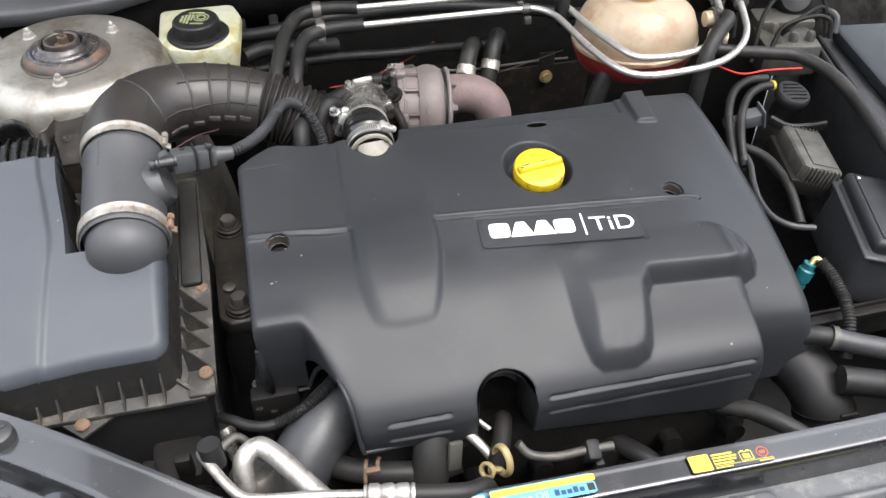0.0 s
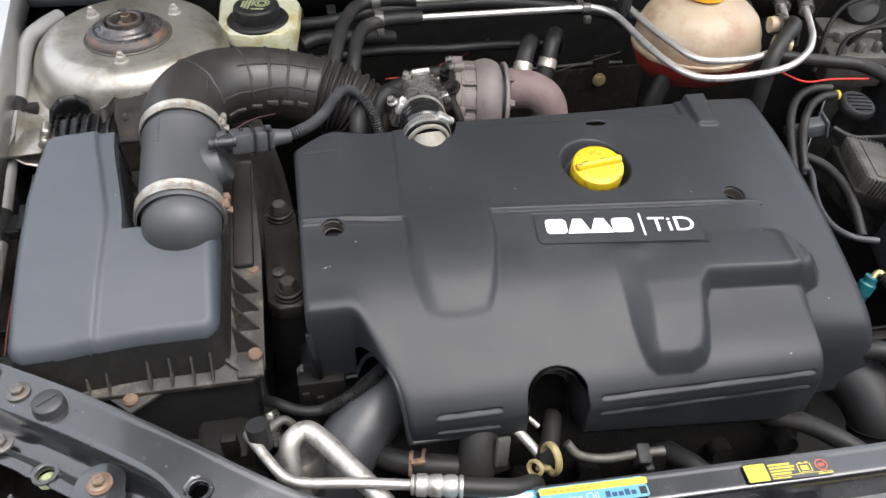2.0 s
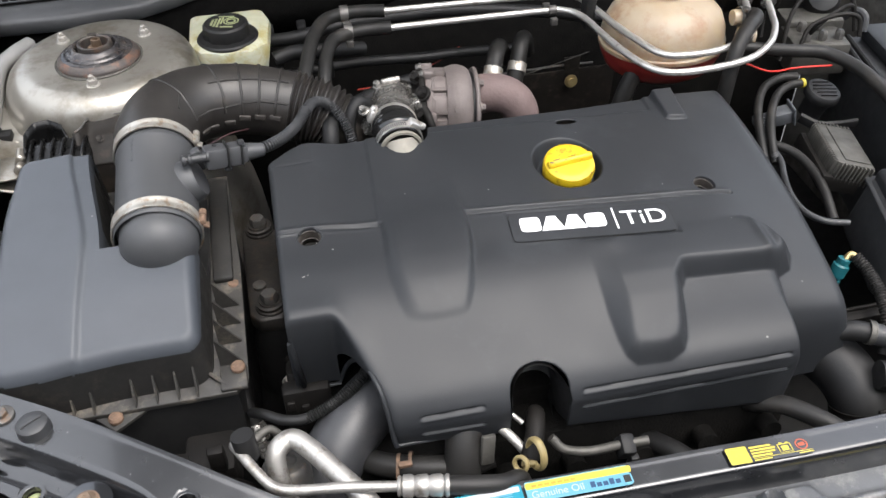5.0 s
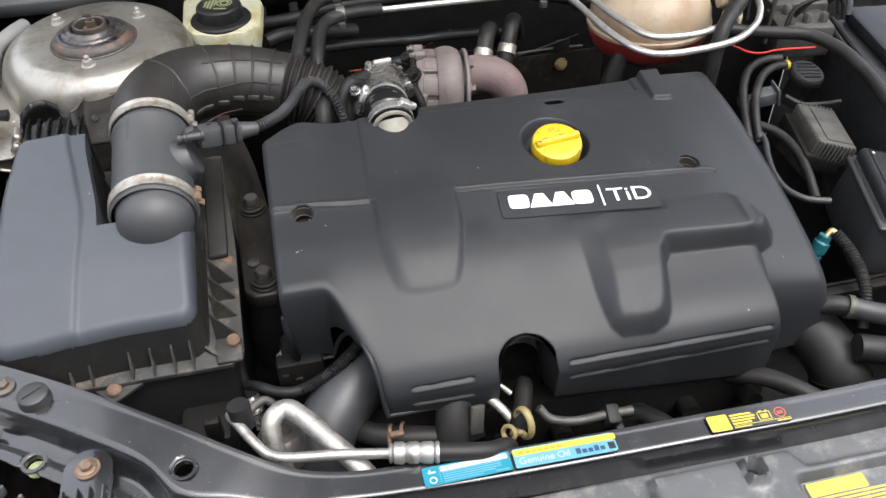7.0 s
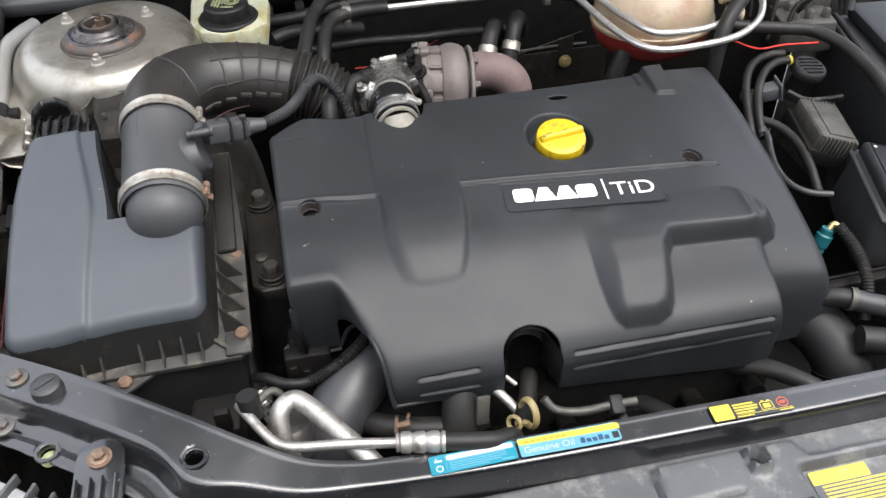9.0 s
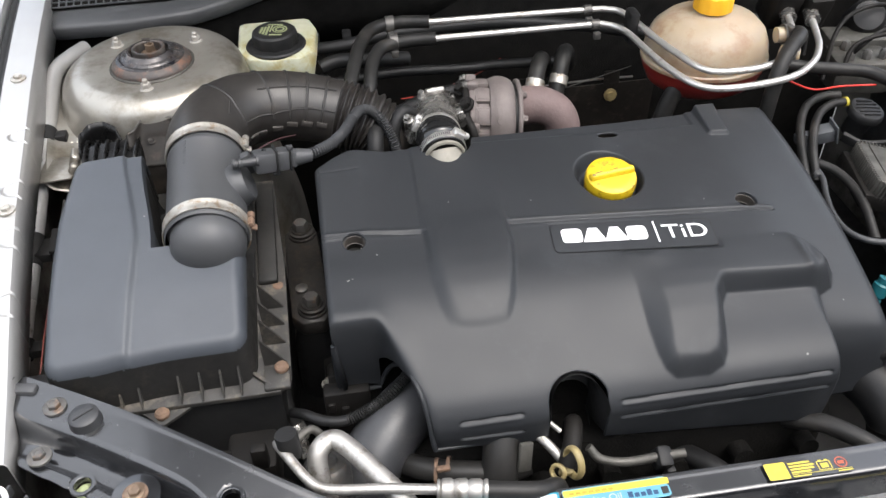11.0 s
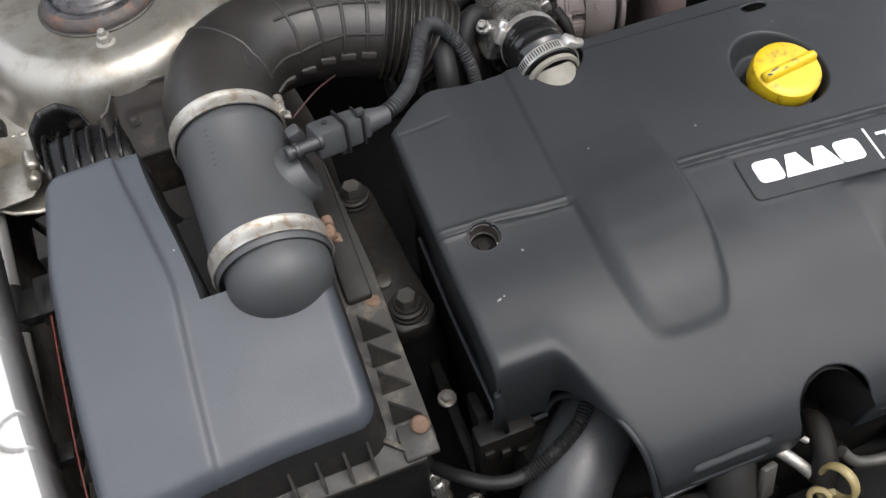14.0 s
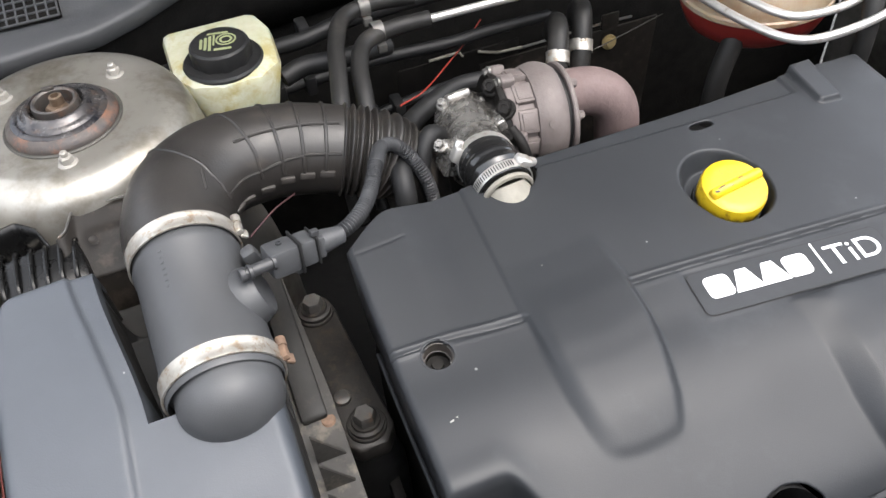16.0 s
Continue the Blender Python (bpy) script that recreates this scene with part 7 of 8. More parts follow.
def build_ac_line():
    t = thing("aluminium_coolant_line", (-0.25, 0.46, 0.82), "bare aluminium air conditioning lines with a crimped hose end", "metal pipe")
    bm = bmesh.new()
    tube(bm, [(-0.311, 0.507, 0.860), (-0.313, 0.500, 0.872), (-0.305, 0.484, 0.876), (-0.292, 0.464, 0.872), (-0.280, 0.450, 0.869), (-0.262, 0.443, 0.868), (-0.217, 0.436, 0.868), (-0.172, 0.427, 0.868)], 0.0049, 18, 10)
    part("charging_line", bm, M["alu"], t)
    bm = bmesh.new()
    tube(bm, [(-0.270, 0.470, 0.80), (-0.277, 0.476, 0.835), (-0.277, 0.492, 0.859), (-0.262, 0.502, 0.864), (-0.246, 0.489, 0.863), (-0.225, 0.462, 0.858), (-0.203, 0.433, 0.853), (-0.184, 0.405, 0.843), (-0.165, 0.38, 0.82)], 0.0098, 20, 10)
    part("bent_line", bm, M["alu"], t)
    bm = bmesh.new()
    m = along((-0.172, 0.427, 0.868), (-0.130, 0.4185, 0.868))
    prof = [(0.0048, 0.0), (0.0085, 0.0), (0.0092, 0.001), (0.0092, 0.0025), (0.0078, 0.0035)]
    for k in range(3):
        z = 0.005 + 0.0130 * k
        prof += [(0.0100, z), (0.0104, z + 0.0075), (0.0086, z + 0.0100)]
    prof += [(0.0102, 0.0435), (0.0098, 0.0460), (0.0085, 0.0460)]
    lathe(bm, prof, m, 10)
    part("crimp_sleeve", bm, M["alu"], t, "crimped aluminium sleeve")
    bm = bmesh.new()
    tube(bm, [(-0.132, 0.419, 0.868), (-0.105, 0.4145, 0.866), (-0.078, 0.414, 0.860), (-0.06, 0.425, 0.845), (-0.05, 0.44, 0.81)], 0.0088, 16, 8)
    part("rubber_hose", bm, M["rubber"], t, "black rubber hose")
    bm = bmesh.new()
    lathe(bm, [(0, 0), (0.0106, 0), (0.0110, 0.024), (0.0104, 0.0262), (0, 0.0266)], along((-0.3010, 0.4905, 0.866), (-0.3030, 0.4955, 0.893)), 28)
    part("service_cap", bm, M["black"], t, "black plastic service cap")
    bm = bmesh.new()
    tube(bm, [(-0.268, 0.512, 0.850), (-0.280, 0.516, 0.866), (-0.292, 0.508, 0.868), (-0.302, 0.498, 0.866)], 0.0042, 12, 6)
    part("branch", bm, M["dullalu"], t)
    bm = bmesh.new()
    lathe(bm, [(0, 0), (0.023, 0), (0.024, 0.006), (0.024, 0.03), (0.020, 0.036), (0.012, 0.0365), (0.010, 0.034), (0, 0.034)], pose(-0.272, 0.490, 0.800, -14, 0, 0), 28)
    part("rubber_stop", bm, M["bolt"], t, "dull round stop below the pipe")
    return t


build_ac_line()


def build_dipstick():
    t = thing("dipstick", (-0.035, 0.47, 0.80), "yellow looped dipstick handle in a dark tube", "dipstick")
    bm = bmesh.new()
    m = along((-0.034, 0.455, 0.8335), (-0.034 - 0.9, 0.455 - 0.25, 0.8335 + 0.10))
    prof = [(0.0132 + 0.0024 * math.cos(radians(a)), 0.0040 * math.sin(radians(a))) for a in range(0, 361, 30)]
    lathe(bm, prof, m, 40, 1.0, 1.0)
    for v in bm.verts:
        v.co.z = 0.8335 + (v.co.z - 0.8335) * 1.25
    part("ring", bm, M["dipstick"], t, "yellow-brown finger loop")
    bm = bmesh.new()
    m = along((-0.050, 0.452, 0.826), (-0.050 - 0.6, 0.452 - 0.5, 0.826 + 0.4))
    lathe(bm, [(0.0070 + 0.0022 * math.cos(radians(a)), 0.003 * math.sin(radians(a))) for a in range(0, 361, 45)], m, 28)
    box(bm, (-0.042, 0.453, 0.822), (0.014, 0.006, 0.006), 0.002, (0, 0, -10))
    part("back_loop", bm, M["dipstick"], t)
    bm = bmesh.new()
    tube(bm, [(-0.038, 0.462, 0.818), (-0.030, 0.475, 0.83), (-0.024, 0.492, 0.834), (-0.020, 0.505, 0.828), (-0.018, 0.515, 0.80)], 0.0095, 14, 8)
    part("tube", bm, M["grime"], t, "dark rubber sleeve")
    return t


build_dipstick()

for pts, r, mt, nm, lab, cat_ in (
        ([(-0.063, 0.500, 0.832), (-0.050, 0.483, 0.826), (-0.040, 0.470, 0.818)], 0.0050, "alu", "short_metal_pipe", "bright metal pipe below the cover's arch", "metal pipe"),
        ([(-0.062, 0.515, 0.850), (-0.050, 0.500, 0.846), (-0.038, 0.490, 0.838)], 0.0025, "alu", "thin_metal_pipe", "thin bright pipe inside the cover's arch", "metal pipe"),
        ([(-0.012, 0.477, 0.823), (0.000, 0.468, 0.812), (0.025, 0.463, 0.808), (0.055, 0.462, 0.810), (0.085, 0.46, 0.812)], 0.0048, "dullalu", "cross_pipe", "dull metal pipe under the cover's front edge", "metal pipe"),
        ([(0.215, 0.53, 0.755), (0.232, 0.505, 0.775), (0.255, 0.485, 0.787), (0.282, 0.455, 0.79), (0.31, 0.43, 0.78)], 0.0105, "rubber", "lower_hose", "dusty black hose under the cover's corner", "hose"),
        ([(0.10, 0.52, 0.74), (0.135, 0.47, 0.755), (0.150, 0.445, 0.74), (0.15, 0.43, 0.70)], 0.012, "black", "lower_hose", "black hose in the dark below the cover", "hose"),
        ([(0.02, 0.53, 0.66), (0.10, 0.50, 0.69), (0.19, 0.49, 0.70), (0.26, 0.47, 0.69)], 0.014, "grime", "lower_hose", "black hose in the dark below the cover", "hose"),
        ([(-0.195, 0.515, 0.79), (-0.175, 0.500, 0.796), (-0.14, 0.488, 0.797), (-0.10, 0.482, 0.797), (-0.07, 0.485, 0.80)], 0.0125, "rubber", "clipped_hose", "black hose with a rusty spring clip", "hose"),
        ([(-0.112, 0.46, 0.72), (-0.106, 0.468, 0.775), (-0.098, 0.490, 0.815), (-0.088, 0.525, 0.845)], 0.019, "rubber", "rising_hose", "grey-black hose rising below the cover", "hose")):
    bm = bmesh.new()
    tube(bm, pts, r, 16, 8)
    solo(nm, bm, M[mt], lab, cat_)

bm = bmesh.new()
for dy in (-0.005, 0.005):
    lathe(bm, [(0.0128, -0.0018), (0.0142, -0.0018), (0.0142, 0.0018), (0.0128, 0.0018)], along((-0.158 + dy * 1.2, 0.4940, 0.7965), (-0.11, 0.482, 0.797)), 20)
box(bm, (-0.158, 0.4865, 0.811), (0.014, 0.006, 0.005), 0.001)
solo("spring_clip", bm, M["rust"], "rusty spring clip on the black hose", "hose clip")
bm = bmesh.new()
box(bm, (-0.0765, 0.478, 0.822), (0.015, 0.006, 0.032), 0.002, (-20, 14, 12))
solo("plug_tab", bm, M["dullalu"], "pale plastic tab below the cover's edge", "plastic tab")
for x, y, z in ((0.062, 0.462, 0.806),):
    bm = bmesh.new()
    box(bm, (x, y, z), (0.016, 0.022, 0.022), 0.004, (20, 10, 0))
    box(bm, (x + 0.006, y - 0.01, z - 0.014), (0.010, 0.012, 0.024), 0.003)
    solo("pipe_clip", bm, M["black"], "black plastic clip on the metal pipe", "clip")
bm = bmesh.new()
box(bm, (-0.245, 0.59, 0.79), (0.05, 0.02, 0.09), 0.004)
for k in range(3):
    box(bm, (-0.262 + 0.014 * k, 0.578, 0.818 - 0.008 * k), (0.008, 0.004, 0.012), 0.001)
solo("ribbed_casting", bm, M["grime"], "oily ribbed casting under the cover's corner", "engine part")
bm = bmesh.new()
box(bm, (-0.345, 0.535, 0.80), (0.05, 0.05, 0.05), 0.006)
box(bm, (-0.372, 0.515, 0.822), (0.012, 0.03, 0.03), 0.002, (0, 12, 0))
box(bm, (-0.335, 0.515, 0.838), (0.016, 0.012, 0.03), 0.003)
tube(bm, [(-0.40, 0.51, 0.80), (-0.36, 0.50, 0.815), (-0.325, 0.495, 0.82), (-0.31, 0.50, 0.80)], 0.006, 10, 6)
solo("wiring_connector", bm, M["grime"], "dirty dark connector block in front of the filter box", "connector")



def build_fitting():
    t = thing("hose_fitting", (-0.305, 0.60, 0.74), "bright crimped metal hose fitting below the filter box", "pipe fitting")
    bm = bmesh.new()
    m = along((-0.309, 0.607, 0.765), (-0.299, 0.580, 0.728))
    lathe(bm, [(0, 0), (0.0105, 0), (0.0115, 0.002), (0.0115, 0.010), (0.0095, 0.012), (0.0110, 0.014), (0.0110, 0.020), (0.0080, 0.022), (0.0070, 0.040), (0, 0.040)], m, 24)
    part("ferrule", bm, M["castalu"], t)
    bm = bmesh.new()
    tube(bm, [(-0.309, 0.607, 0.763), (-0.316, 0.622, 0.785), (-0.318, 0.645, 0.80)], 0.0095, 14, 6)
    part("hose", bm, M["black"], t, "black hose end")
    bm = bmesh.new()
    box(bm, (-0.283, 0.573, 0.738), (0.020, 0.016, 0.020), 0.004, (20, 0, 30))
    lathe(bm, [(0, 0), (0.009, 0), (0.009, 0.008), (0.006, 0.010), (0, 0.010)], along((-0.281, 0.571, 0.746), (-0.278, 0.56, 0.775)), 18)
    part("joint_block", bm, M["castalu"], t, "dull cast joint block")
    return t


build_fitting()

# ---- coolant tank, hoses and boxes beside the engine ----


def build_tank():
    t = thing("coolant_tank", (0.33, 1.03, 0.87), "aged translucent coolant tank with red coolant and an orange cap", "coolant tank")
    prof = [(0.0, 0.006), (0.018, 0.006), (0.022, 0.002), (0.045, -0.002), (0.065, -0.010), (0.080, -0.024), (0.088, -0.042), (0.090, -0.060), (0.0925, -0.062), (0.0925, -0.067), (0.090, -0.069)]
    m = pose(0.326, 1.042, 0.997)
    bm = bmesh.new()
    lathe(bm, prof, m, 56, 1.0, 0.92)
    part("upper_shell", bm, M["tank"], t, "stained cream upper half")
    bm = bmesh.new()
    lathe(bm, [(0.090, -0.0685), (0.089, -0.078), (0.080, -0.098), (0.060, -0.112), (0.0, -0.115)], m, 56, 1.0, 0.92)
    part("lower_shell", bm, M["fluid"], t, "lower half red with coolant")
    bm = bmesh.new()
    lathe(bm, [(0.0, 0.030), (0.022, 0.030), (0.0265, 0.027), (0.0275, 0.022), (0.0275, 0.006), (0.025, 0.004), (0.0, 0.004)], m, 60)
    for v in bm.verts:
        d = Vector((v.co.x - 0.326, v.co.y - 1.042))
        if d.length > 0.027:
            s = 1 - 0.05 * max(0, math.sin(math.atan2(d.y, d.x) * 10)) ** 4
            v.co.x, v.co.y = 0.326 + d.x * s, 1.042 + d.y * s
    part("cap", bm, M["tankcap"], t, "orange-yellow ribbed cap")
    for (a, b) in (((0.408, 1.000, 0.972), (0.432, 0.998, 0.972)), ((0.405, 0.975, 0.958), (0.428, 0.966, 0.955))):
        bm = bmesh.new()
        tube(bm, [a, b], 0.011, 16, 3)
        sp = part("spigot", bm, M["tank"], t)
        bm = bmesh.new()
        p, q = Vector(a), Vector(b)
        band(bm, p.lerp(q, 0.6), q, 0.0135, 0.010, 0.0014)
        box(bm, p.lerp(q, 0.6) + Vector((0, -0.008, 0.014)), (0.008, 0.010, 0.006), 0.001)
        part("spring_clip", bm, M["bolt"], sp, "dull spring clip")
    bm = bmesh.new()
    box(bm, (0.226, 1.085, 0.965), (0.016, 0.03, 0.05), 0.006)
    part("side_bracket", bm, M["black"], t)
    return t


build_tank()

for pts, r, lab in (([(0.425, 1.000, 0.972), (0.432, 0.985, 0.980), (0.420, 0.962, 0.986), (0.396, 0.938, 0.986), (0.374, 0.916, 0.974), (0.362, 0.902, 0.945), (0.358, 0.898, 0.90), (0.358, 0.90, 0.80)], 0.0102, "thick black hose from the coolant tank down behind the cover"),
                    ([(0.405, 0.958, 0.948), (0.440, 0.948, 0.945), (0.480, 0.940, 0.942), (0.520, 0.925, 0.940), (0.545, 0.880, 0.935), (0.552, 0.82, 0.925), (0.548, 0.74, 0.91), (0.545, 0.66, 0.895)], 0.0090, "thick black hose running along the battery tray")):
    bm = bmesh.new()
    tube(bm, pts, r, 20, 8)
    solo("coolant_hose", bm, M["rubber"], lab, "hose")

bm = bmesh.new()
tube(bm, [(0.395, 0.918, 0.945), (0.425, 0.920, 0.930), (0.442, 0.915, 0.929), (0.470, 0.914, 0.931), (0.519, 0.908, 0.931)], 0.0014, 8, 8)
solo("red_wire", bm, M["redwire"], "thin red wire beside the coolant hose", "wire")


def build_valve():
    """The block where the two metal pipes end."""
    t = thing("pipe_block", (0.47, 1.08, 0.9), "dark cast block at the ends of the metal pipes", "valve block")
    bm = bmesh.new()
    box(bm, (0.455, 1.085, 0.98), (0.045, 0.05, 0.07), 0.008, (20, 0, 0))
    box(bm, (0.500, 1.075, 0.975), (0.040, 0.05, 0.06), 0.008, (20, 0, 0))
    part("body", bm, M["grime"], t)
    for a, b in (((0.451, 1.045, 0.971), (0.456, 1.07, 0.976)), ((0.4835, 1.036, 0.969), (0.490, 1.06, 0.974))):
        bm = bmesh.new()
        tube(bm, [a, b], 0.011, 14, 2)
        part("union", bm, M["castalu"], t, "metal pipe union")
    bm = bmesh.new()
    lathe(bm, [(0, 0), (0.012, 0), (0.012, 0.01), (0.005, 0.012), (0, 0.012)], pose(0.462, 1.07, 1.012), 16)
    part("plug", bm, M["bolt"], t)
    return t


build_valve()


def build_abs():
    t = thing("brake_unit", (0.58, 1.0, 0.85), "dull metal brake unit with thin bent pipes", "brake unit")
    bm = bmesh.new()
    box(bm, (0.56, 1.015, 0.895), (0.085, 0.07, 0.05), 0.006, (0, 0, -10))
    box(bm, (0.575, 1.06, 0.90), (0.09, 0.05, 0.06), 0.006, (0, 0, -10))
    part("body", bm, M["dullalu"], t)
    for x, y in ((0.535, 1.0), (0.56, 0.998), (0.585, 0.995), (0.545, 1.03), (0.572, 1.028)):
        bm = bmesh.new()
        lathe(bm, [(0, 0), (0.007, 0), (0.007, 0.010), (0.004, 0.014), (0, 0.014)], pose(x, y, 0.920), 6)
        part("pipe_nut", bm, M["bolt"], t)
    for pts in ([(0.51, 0.975, 0.92), (0.53, 0.99, 0.948), (0.575, 0.995, 0.958), (0.60, 0.985, 0.955), (0.603, 0.975, 0.93)],
                [(0.535, 1.0, 0.925), (0.545, 0.995, 0.944), (0.58, 1.01, 0.955), (0.612, 1.02, 0.955), (0.62, 1.01, 0.92)],
                [(0.49, 0.985, 0.90), (0.515, 1.02, 0.955), (0.56, 1.05, 0.970), (0.62, 1.06, 0.968), (0.64, 1.04, 0.93)],
                [(0.50, 1.06, 0.90), (0.52, 1.10, 0.96), (0.56, 1.12, 0.985), (0.64, 1.12, 0.98)]):
        bm = bmesh.new()
        tube(bm, pts, 0.0033, 8, 8)
        part("brake_pipe", bm, M["grime"], t, "thin dark bent pipe")
    bm = bmesh.new()
    lathe(bm, [(0, -0.03), (0.028, -0.03), (0.028, 0.01), (0.022, 0.02), (0.010, 0.022), (0, 0.022)], along((0.60, 1.08, 0.94), (0.58, 1.03, 0.985)), 24)
    part("motor", bm, M["black"], t)
    return t


build_abs()


def build_pressure_valve():
    t = thing("vacuum_valve", (0.51, 0.90, 0.86), "black domed vacuum valve with two thin hoses", "valve")
    bm = bmesh.new()
    m = pose(0.511, 0.899, 0.897, 12, 8, 0) @ Matrix.Diagonal((0.74, 0.74, 0.9, 1))
    lathe(bm, [(0, -0.045), (0.022, -0.045), (0.024, -0.012), (0.033, -0.010), (0.034, -0.004), (0.033, 0.001), (0.030, 0.0035), (0.012, 0.005), (0, 0.005)], m, 40)
    part("dome", bm, M["black"], t)
    for k in range(5):
        bm = bmesh.new()
        box(bm, (0, 0.0105 * (k - 2) * 0.9, 0.0050), (0.050 - 0.008 * abs(k - 2), 0.0018, 0.003), 0.0005)
        bm.transform(m)
        part("rib", bm, M["black"], t)
    for pts in ([(0.487, 0.932, 0.905), (0.462, 0.934, 0.905), (0.432, 0.920, 0.902), (0.408, 0.888, 0.895), (0.393, 0.85, 0.882), (0.383, 0.81, 0.865), (0.38, 0.78, 0.84)],
                [(0.486, 0.914, 0.905), (0.464, 0.912, 0.905), (0.440, 0.898, 0.902), (0.418, 0.870, 0.895), (0.402, 0.835, 0.882), (0.394, 0.80, 0.862)]):
        bm = bmesh.new()
        tube(bm, pts, 0.0058, 14, 8)
        part("thin_hose", bm, M["rubber"], t, "thin black hose")
    bm = bmesh.new()
    band(bm, (0.485, 0.9138, 0.905), (0.46, 0.911, 0.905), 0.0060, 0.004, 0.0008)
    part("yellow_ring", bm, M["labelyellow"], t, "yellow marking ring")
    bm = bmesh.new()
    tube(bm, [(0.475, 0.885, 0.868), (0.495, 0.868, 0.862), (0.525, 0.862, 0.862), (0.55, 0.862, 0.862)], 0.004, 8, 6, flat=(1, 2))
    part("bracket", bm, M["black"], t)
    return t


build_pressure_valve()


def build_connector():
    t = thing("cable_connector", (0.44, 0.86, 0.86), "grey plug connector with a corrugated cable", "connector")
    bm = bmesh.new()
    m = pose(0.432, 0.872, 0.884, 0, -12, -8)
    for c, s in (((-0.022, 0, 0), (0.024, 0.016, 0.013)), ((0.002, 0, 0.001), (0.026, 0.022, 0.018)), ((0.017, 0.0, 0.003), (0.003, 0.030, 0.026))):
        b2 = bmesh.new()
        box(b2, c, s, 0.0015)
        b2.transform(m)
        merge(bm, b2)
    part("plug", bm, M["grille"], t, "dusty grey plug")
    bm = bmesh.new()
    tube(bm, [(0.408, 0.870, 0.884), (0.404, 0.862, 0.880), (0.401, 0.845, 0.872), (0.400, 0.825, 0.868), (0.395, 0.80, 0.868)], 0.0055, 12, 40, wave=lambda s, f: 0.0011 * math.sin(s / 0.0042 * 2 * math.pi))
    part("conduit", bm, M["cowl"], t)
    return t


build_connector()

for pts, r, mt, lab in (([(0.400, 0.826, 0.870), (0.397, 0.795, 0.870), (0.384, 0.760, 0.868), (0.374, 0.725, 0.868), (0.374, 0.693, 0.868), (0.388, 0.672, 0.868), (0.415, 0.664, 0.866)], 0.0040, "darkgrey", "grey taped cable loop beside the cover"),
                        ([(0.404, 0.838, 0.868), (0.425, 0.815, 0.866), (0.434, 0.785, 0.862), (0.432, 0.745, 0.856), (0.425, 0.70, 0.84)], 0.0062, "rubber", "black cable beside the finned module")):
    bm = bmesh.new()
    tube(bm, pts, r, 12, 8)
    solo("cable_loop", bm, M[mt], lab, "cable")


def build_module():
    t = thing("finned_module", (0.48, 0.79, 0.82), "dull aluminium finned control module on a dark bracket", "control module")
    m = pose(0.484, 0.795, 0.870, 0, 14, -13) @ Matrix.Diagonal((0.86, 0.92, 1, 1))
    bm = bmesh.new()
    box(bm, (0, 0, -0.004), (0.060, 0.100, 0.028), 0.003)
    bm.transform(m)
    part("case", bm, M["dullalu"], t)
    for k in range(18):
        bm = bmesh.new()
        box(bm, (-0.031, -0.046 + 0.0054 * k, -0.004), (0.009, 0.0022, 0.027), 0.0005)
        bm.transform(m)
        part("fin", bm, M["dullalu"], t)
    for k in range(9):
        bm = bmesh.new()
        box(bm, (-0.025 + 0.0063 * k, -0.051, -0.004), (0.0022, 0.008, 0.027), 0.0005)
        bm.transform(m)
        part("fin", bm, M["dullalu"], t)
        bm = bmesh.new()
        box(bm, (-0.025 + 0.0063 * k, 0.050, -0.002), (0.0022, 0.008, 0.025), 0.0005)
        bm.transform(m)
        part("fin", bm, M["dullalu"], t)
    bm = bmesh.new()
    box(bm, (0.004, 0.0, 0.0105), (0.042, 0.084, 0.002), 0.0008)
    bm.transform(m)
    part("top_plate", bm, M["dullalu"], t, "weathered top face")
    bm = bmesh.new()
    box(bm, (-0.012, 0, -0.022), (0.062, 0.11, 0.022), 0.003)
    bm.transform(m)
    part("bracket", bm, M["grime"], t)
    return t


build_module()


def build_relay_box():
    t = thing("relay_box", (0.48, 0.66, 0.74), "black plastic relay box with a framed lid", "relay box")
    m = pose(0.4985, 0.668, 0.826, 0, 10, -17)
    bm = bmesh.new()
    box(bm, (0, 0, -0.006), (0.072, 0.140, 0.092), 0.014, segs=4)
    bm.transform(m)
    part("body", bm, M["darkgrey"], t)
    bm = bmesh.new()
    box(bm, (0.003, 0, 0.030), (0.084, 0.152, 0.006), 0.0028, segs=3)
    bm.transform(m)
    part("flange", bm, M["darkgrey"], t)
    bm = bmesh.new()
    box(bm, (0.004, 0, 0.042), (0.070, 0.138, 0.022), 0.0085, segs=4)
    bm.transform(m)
    lid = part("lid", bm, M["cover"], t, "slightly glossy black lid")
    bm = bmesh.new()
    sweep_line = [(0.004 + sx * 0.026, sy * 0.060, 0.0532) for sx, sy in ((-1, -1), (1, -1), (1, 1), (-1, 1), (-1, -1))]
    tube(bm, sweep_line, 0.0016, 8, straight=True)
    bm.transform(m)
    part("raised_frame", bm, M["cover"], lid)
    bm = bmesh.new()
    lathe(bm, [(0, 0), (0.0022, 0), (0.0022, 0.001), (0, 0.0012)], m @ Matrix.Translation((-0.018, 0.055, 0.0525)), 10)
    part("light_spot", bm, M["white"], t)
    return t


build_relay_box()


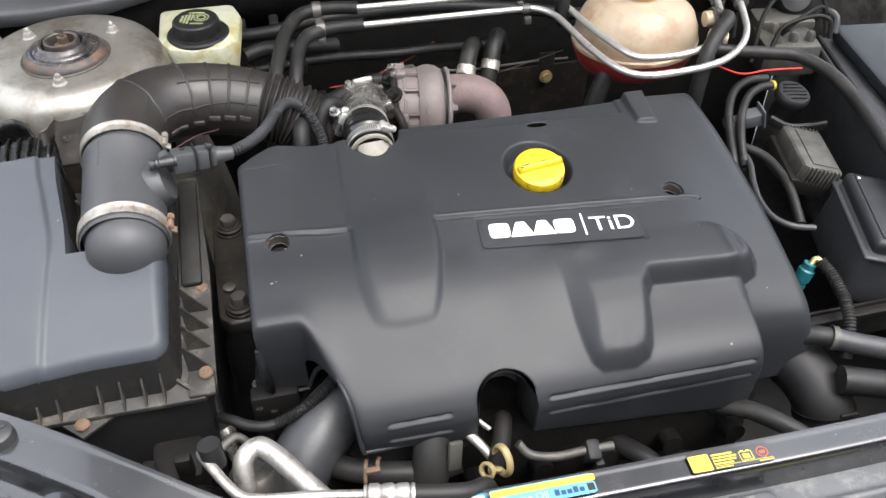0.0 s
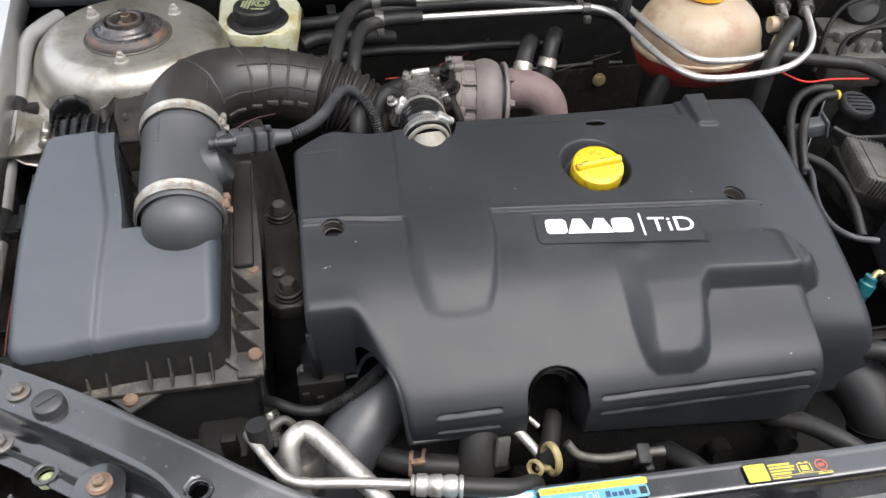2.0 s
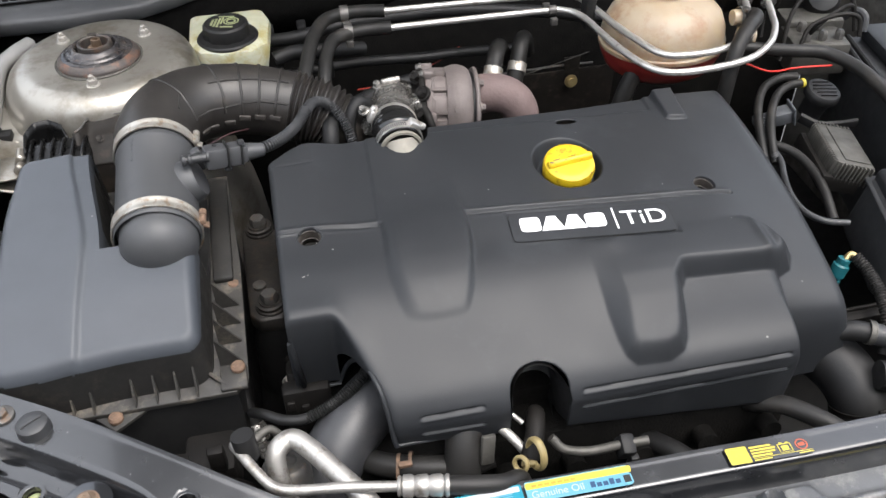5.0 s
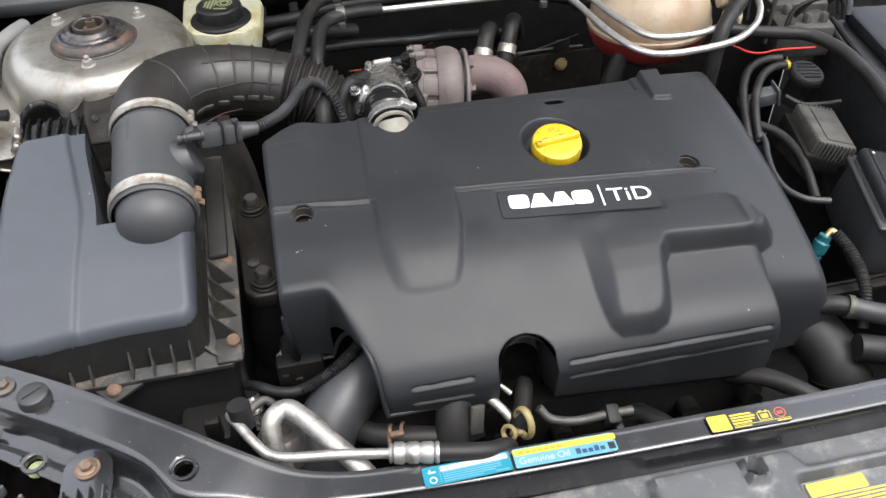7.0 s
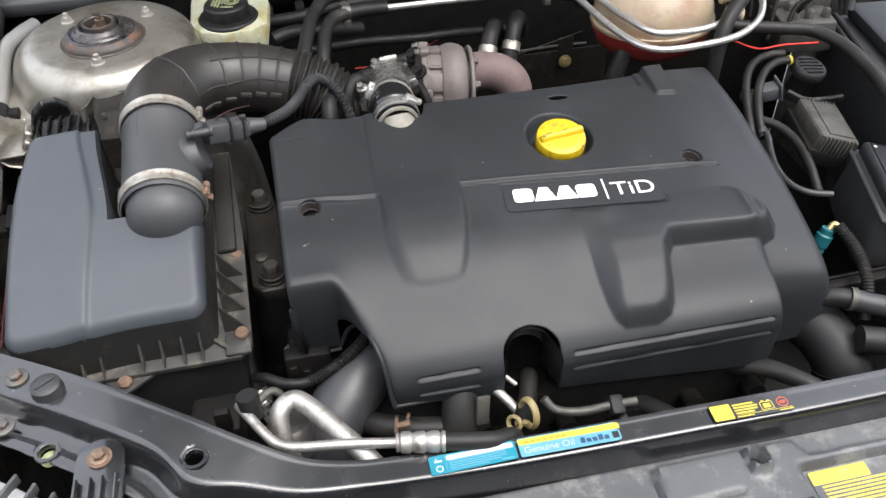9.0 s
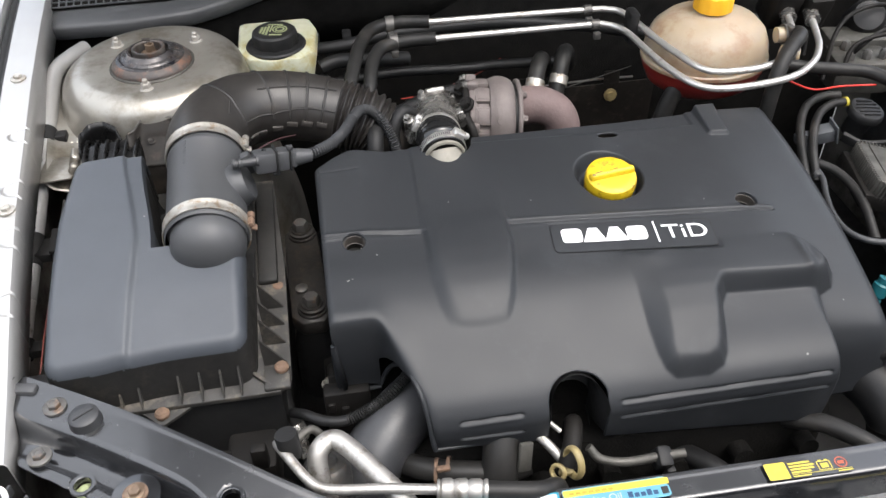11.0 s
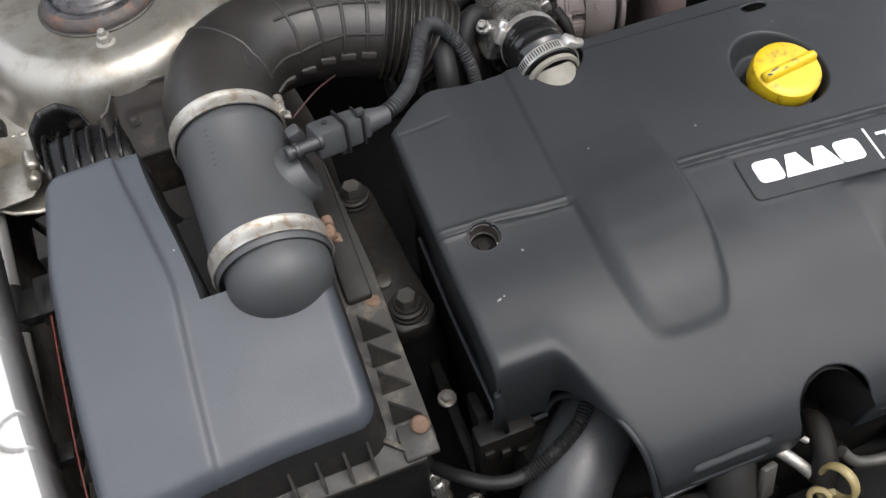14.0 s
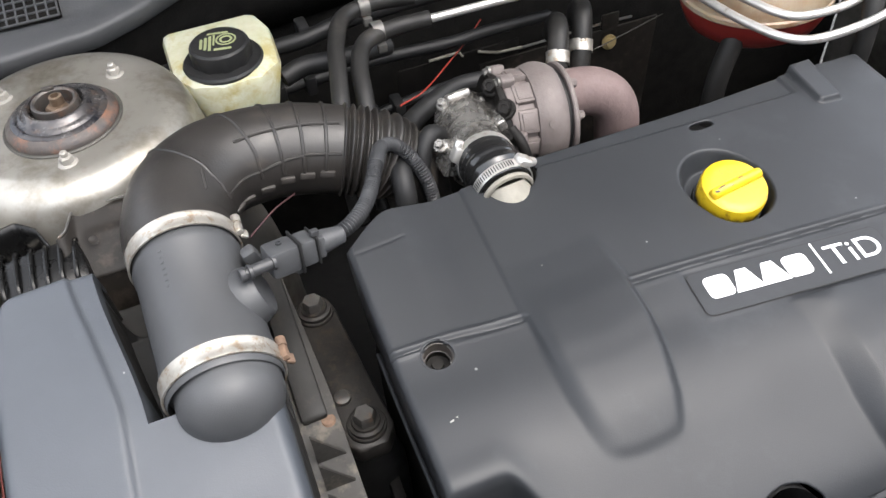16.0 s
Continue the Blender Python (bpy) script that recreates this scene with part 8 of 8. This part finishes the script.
def build_teal():
    t = thing("teal_plug", (0.392, 0.63, 0.80), "teal plastic sensor plug with a corrugated cable", "sensor plug")
    bm = bmesh.new()
    m = along((0.384, 0.624, 0.806), (0.3955, 0.629, 0.844)) @ Matrix.Diagonal((0.78, 0.78, 0.9, 1))
    lathe(bm, [(0, 0), (0.010, 0), (0.0105, 0.012), (0.008, 0.013), (0.008, 0.017), (0.012, 0.018), (0.0125, 0.034), (0.0095, 0.036), (0.0098, 0.044), (0, 0.046)], m, 20)
    part("plug", bm, M["teal"], t)
    bm = bmesh.new()
    tube(bm, [(0.3955, 0.628, 0.843), (0.402, 0.630, 0.849), (0.408, 0.622, 0.846)], 0.0035, 8, 5)
    part("cable", bm, M["brass"], t, "yellowish cable end")
    bm = bmesh.new()
    tube(bm, [(0.405, 0.626, 0.848), (0.412, 0.606, 0.840), (0.412, 0.578, 0.832), (0.405, 0.548, 0.82), (0.396, 0.525, 0.79)], 0.0068, 14, 50, wave=lambda s, f: 0.0008 * math.sin(s / 0.0036 * 2 * math.pi) if f < 0.75 else 0)
    part("conduit", bm, M["rubber"], t, "black corrugated conduit")
    return t


build_teal()
bm = bmesh.new()
box(bm, (0.44, 0.575, 0.802), (0.17, 0.012, 0.006), 0.001, (0, 3, 3))
box(bm, (0.44, 0.59, 0.77), (0.17, 0.004, 0.06), 0.001, (0, 3, 3))
solo("tray_edge", bm, M["grime"], "dark metal tray edge with pale specks", "metal tray")


def build_right_hose():
    t = thing("large_intake_duct", (0.33, 0.5, 0.7), "large black rubber duct with a clip below the cover's corner", "hose")
    bm = bmesh.new()
    pts = [(0.335, 0.580, 0.765), (0.346, 0.550, 0.772), (0.358, 0.520, 0.764), (0.364, 0.490, 0.742), (0.366, 0.465, 0.69)]
    tube(bm, pts, 0.033, 32, 8)
    part("tube", bm, M["black"], t)
    bm = bmesh.new()
    band(bm, (0.3635, 0.493, 0.745), (0.3655, 0.480, 0.72), 0.0333, 0.010)
    box(bm, (0.372, 0.468, 0.765), (0.022, 0.005, 0.010), 0.002, (40, 0, 0))
    part("clip", bm, M["grime"], t, "dark metal band")
    bm = bmesh.new()
    tube(bm, [(0.373, 0.533, 0.822), (0.40, 0.521, 0.818), (0.46, 0.50, 0.81), (0.54, 0.48, 0.80)], 0.0122, 16, 6)
    part("side_hose", bm, M["darkgrey"], t, "dusty grey side hose")
    bm = bmesh.new()
    band(bm, (0.373, 0.533, 0.822), (0.40, 0.522, 0.818), 0.0125, 0.007, 0.0015)
    part("pale_clip", bm, M["dullalu"], t, "pale grey plastic clip")
    bm = bmesh.new()
    tube(bm, [(0.335, 0.550, 0.815), (0.355, 0.541, 0.822), (0.376, 0.532, 0.8215)], 0.0115, 16, 4)
    part("spigot", bm, M["black"], t)
    bm = bmesh.new()
    tube(bm, [(0.365, 0.492, 0.80), (0.42, 0.475, 0.795), (0.50, 0.455, 0.785)], 0.016, 16, 6)
    part("lower_hose", bm, M["black"], t)
    return t


build_right_hose()


def build_battery():
    t = thing("battery_box", (0.68, 0.85, 0.7), "matt black plastic battery box with a flat lid", "battery box")
    bm = bmesh.new()
    prism(bm, [(0.625, 1.045), (0.80, 1.02), (0.80, 0.62), (0.545, 0.66)], 0.70, 0.893, 0.006)
    part("case", bm, M["darkgrey"], t)
    bm = bmesh.new()
    prism(bm, [(0.650, 1.04), (0.80, 1.02), (0.80, 0.64), (0.595, 0.67)], 0.8935, 0.915, 0.008)
    part("lid", bm, M["cover"], t, "dusty black lid")
    for k in range(2):
        bm = bmesh.new()
        tube(bm, [(0.628 - 0.012 * k, 1.03, 0.90), (0.600 - 0.012 * k, 0.90, 0.90), (0.570 - 0.012 * k, 0.76, 0.898), (0.552 - 0.010 * k, 0.67, 0.896)], 0.004, 8, 6)
        part("edge_bead", bm, M["black"], t)
    bm = bmesh.new()
    tube(bm, [(0.635, 1.06, 0.915), (0.64, 1.045, 0.935), (0.648, 1.03, 0.93), (0.645, 1.02, 0.91)], 0.005, 8, 6)
    part("latch", bm, M["cowl"], t)
    return t


build_battery()
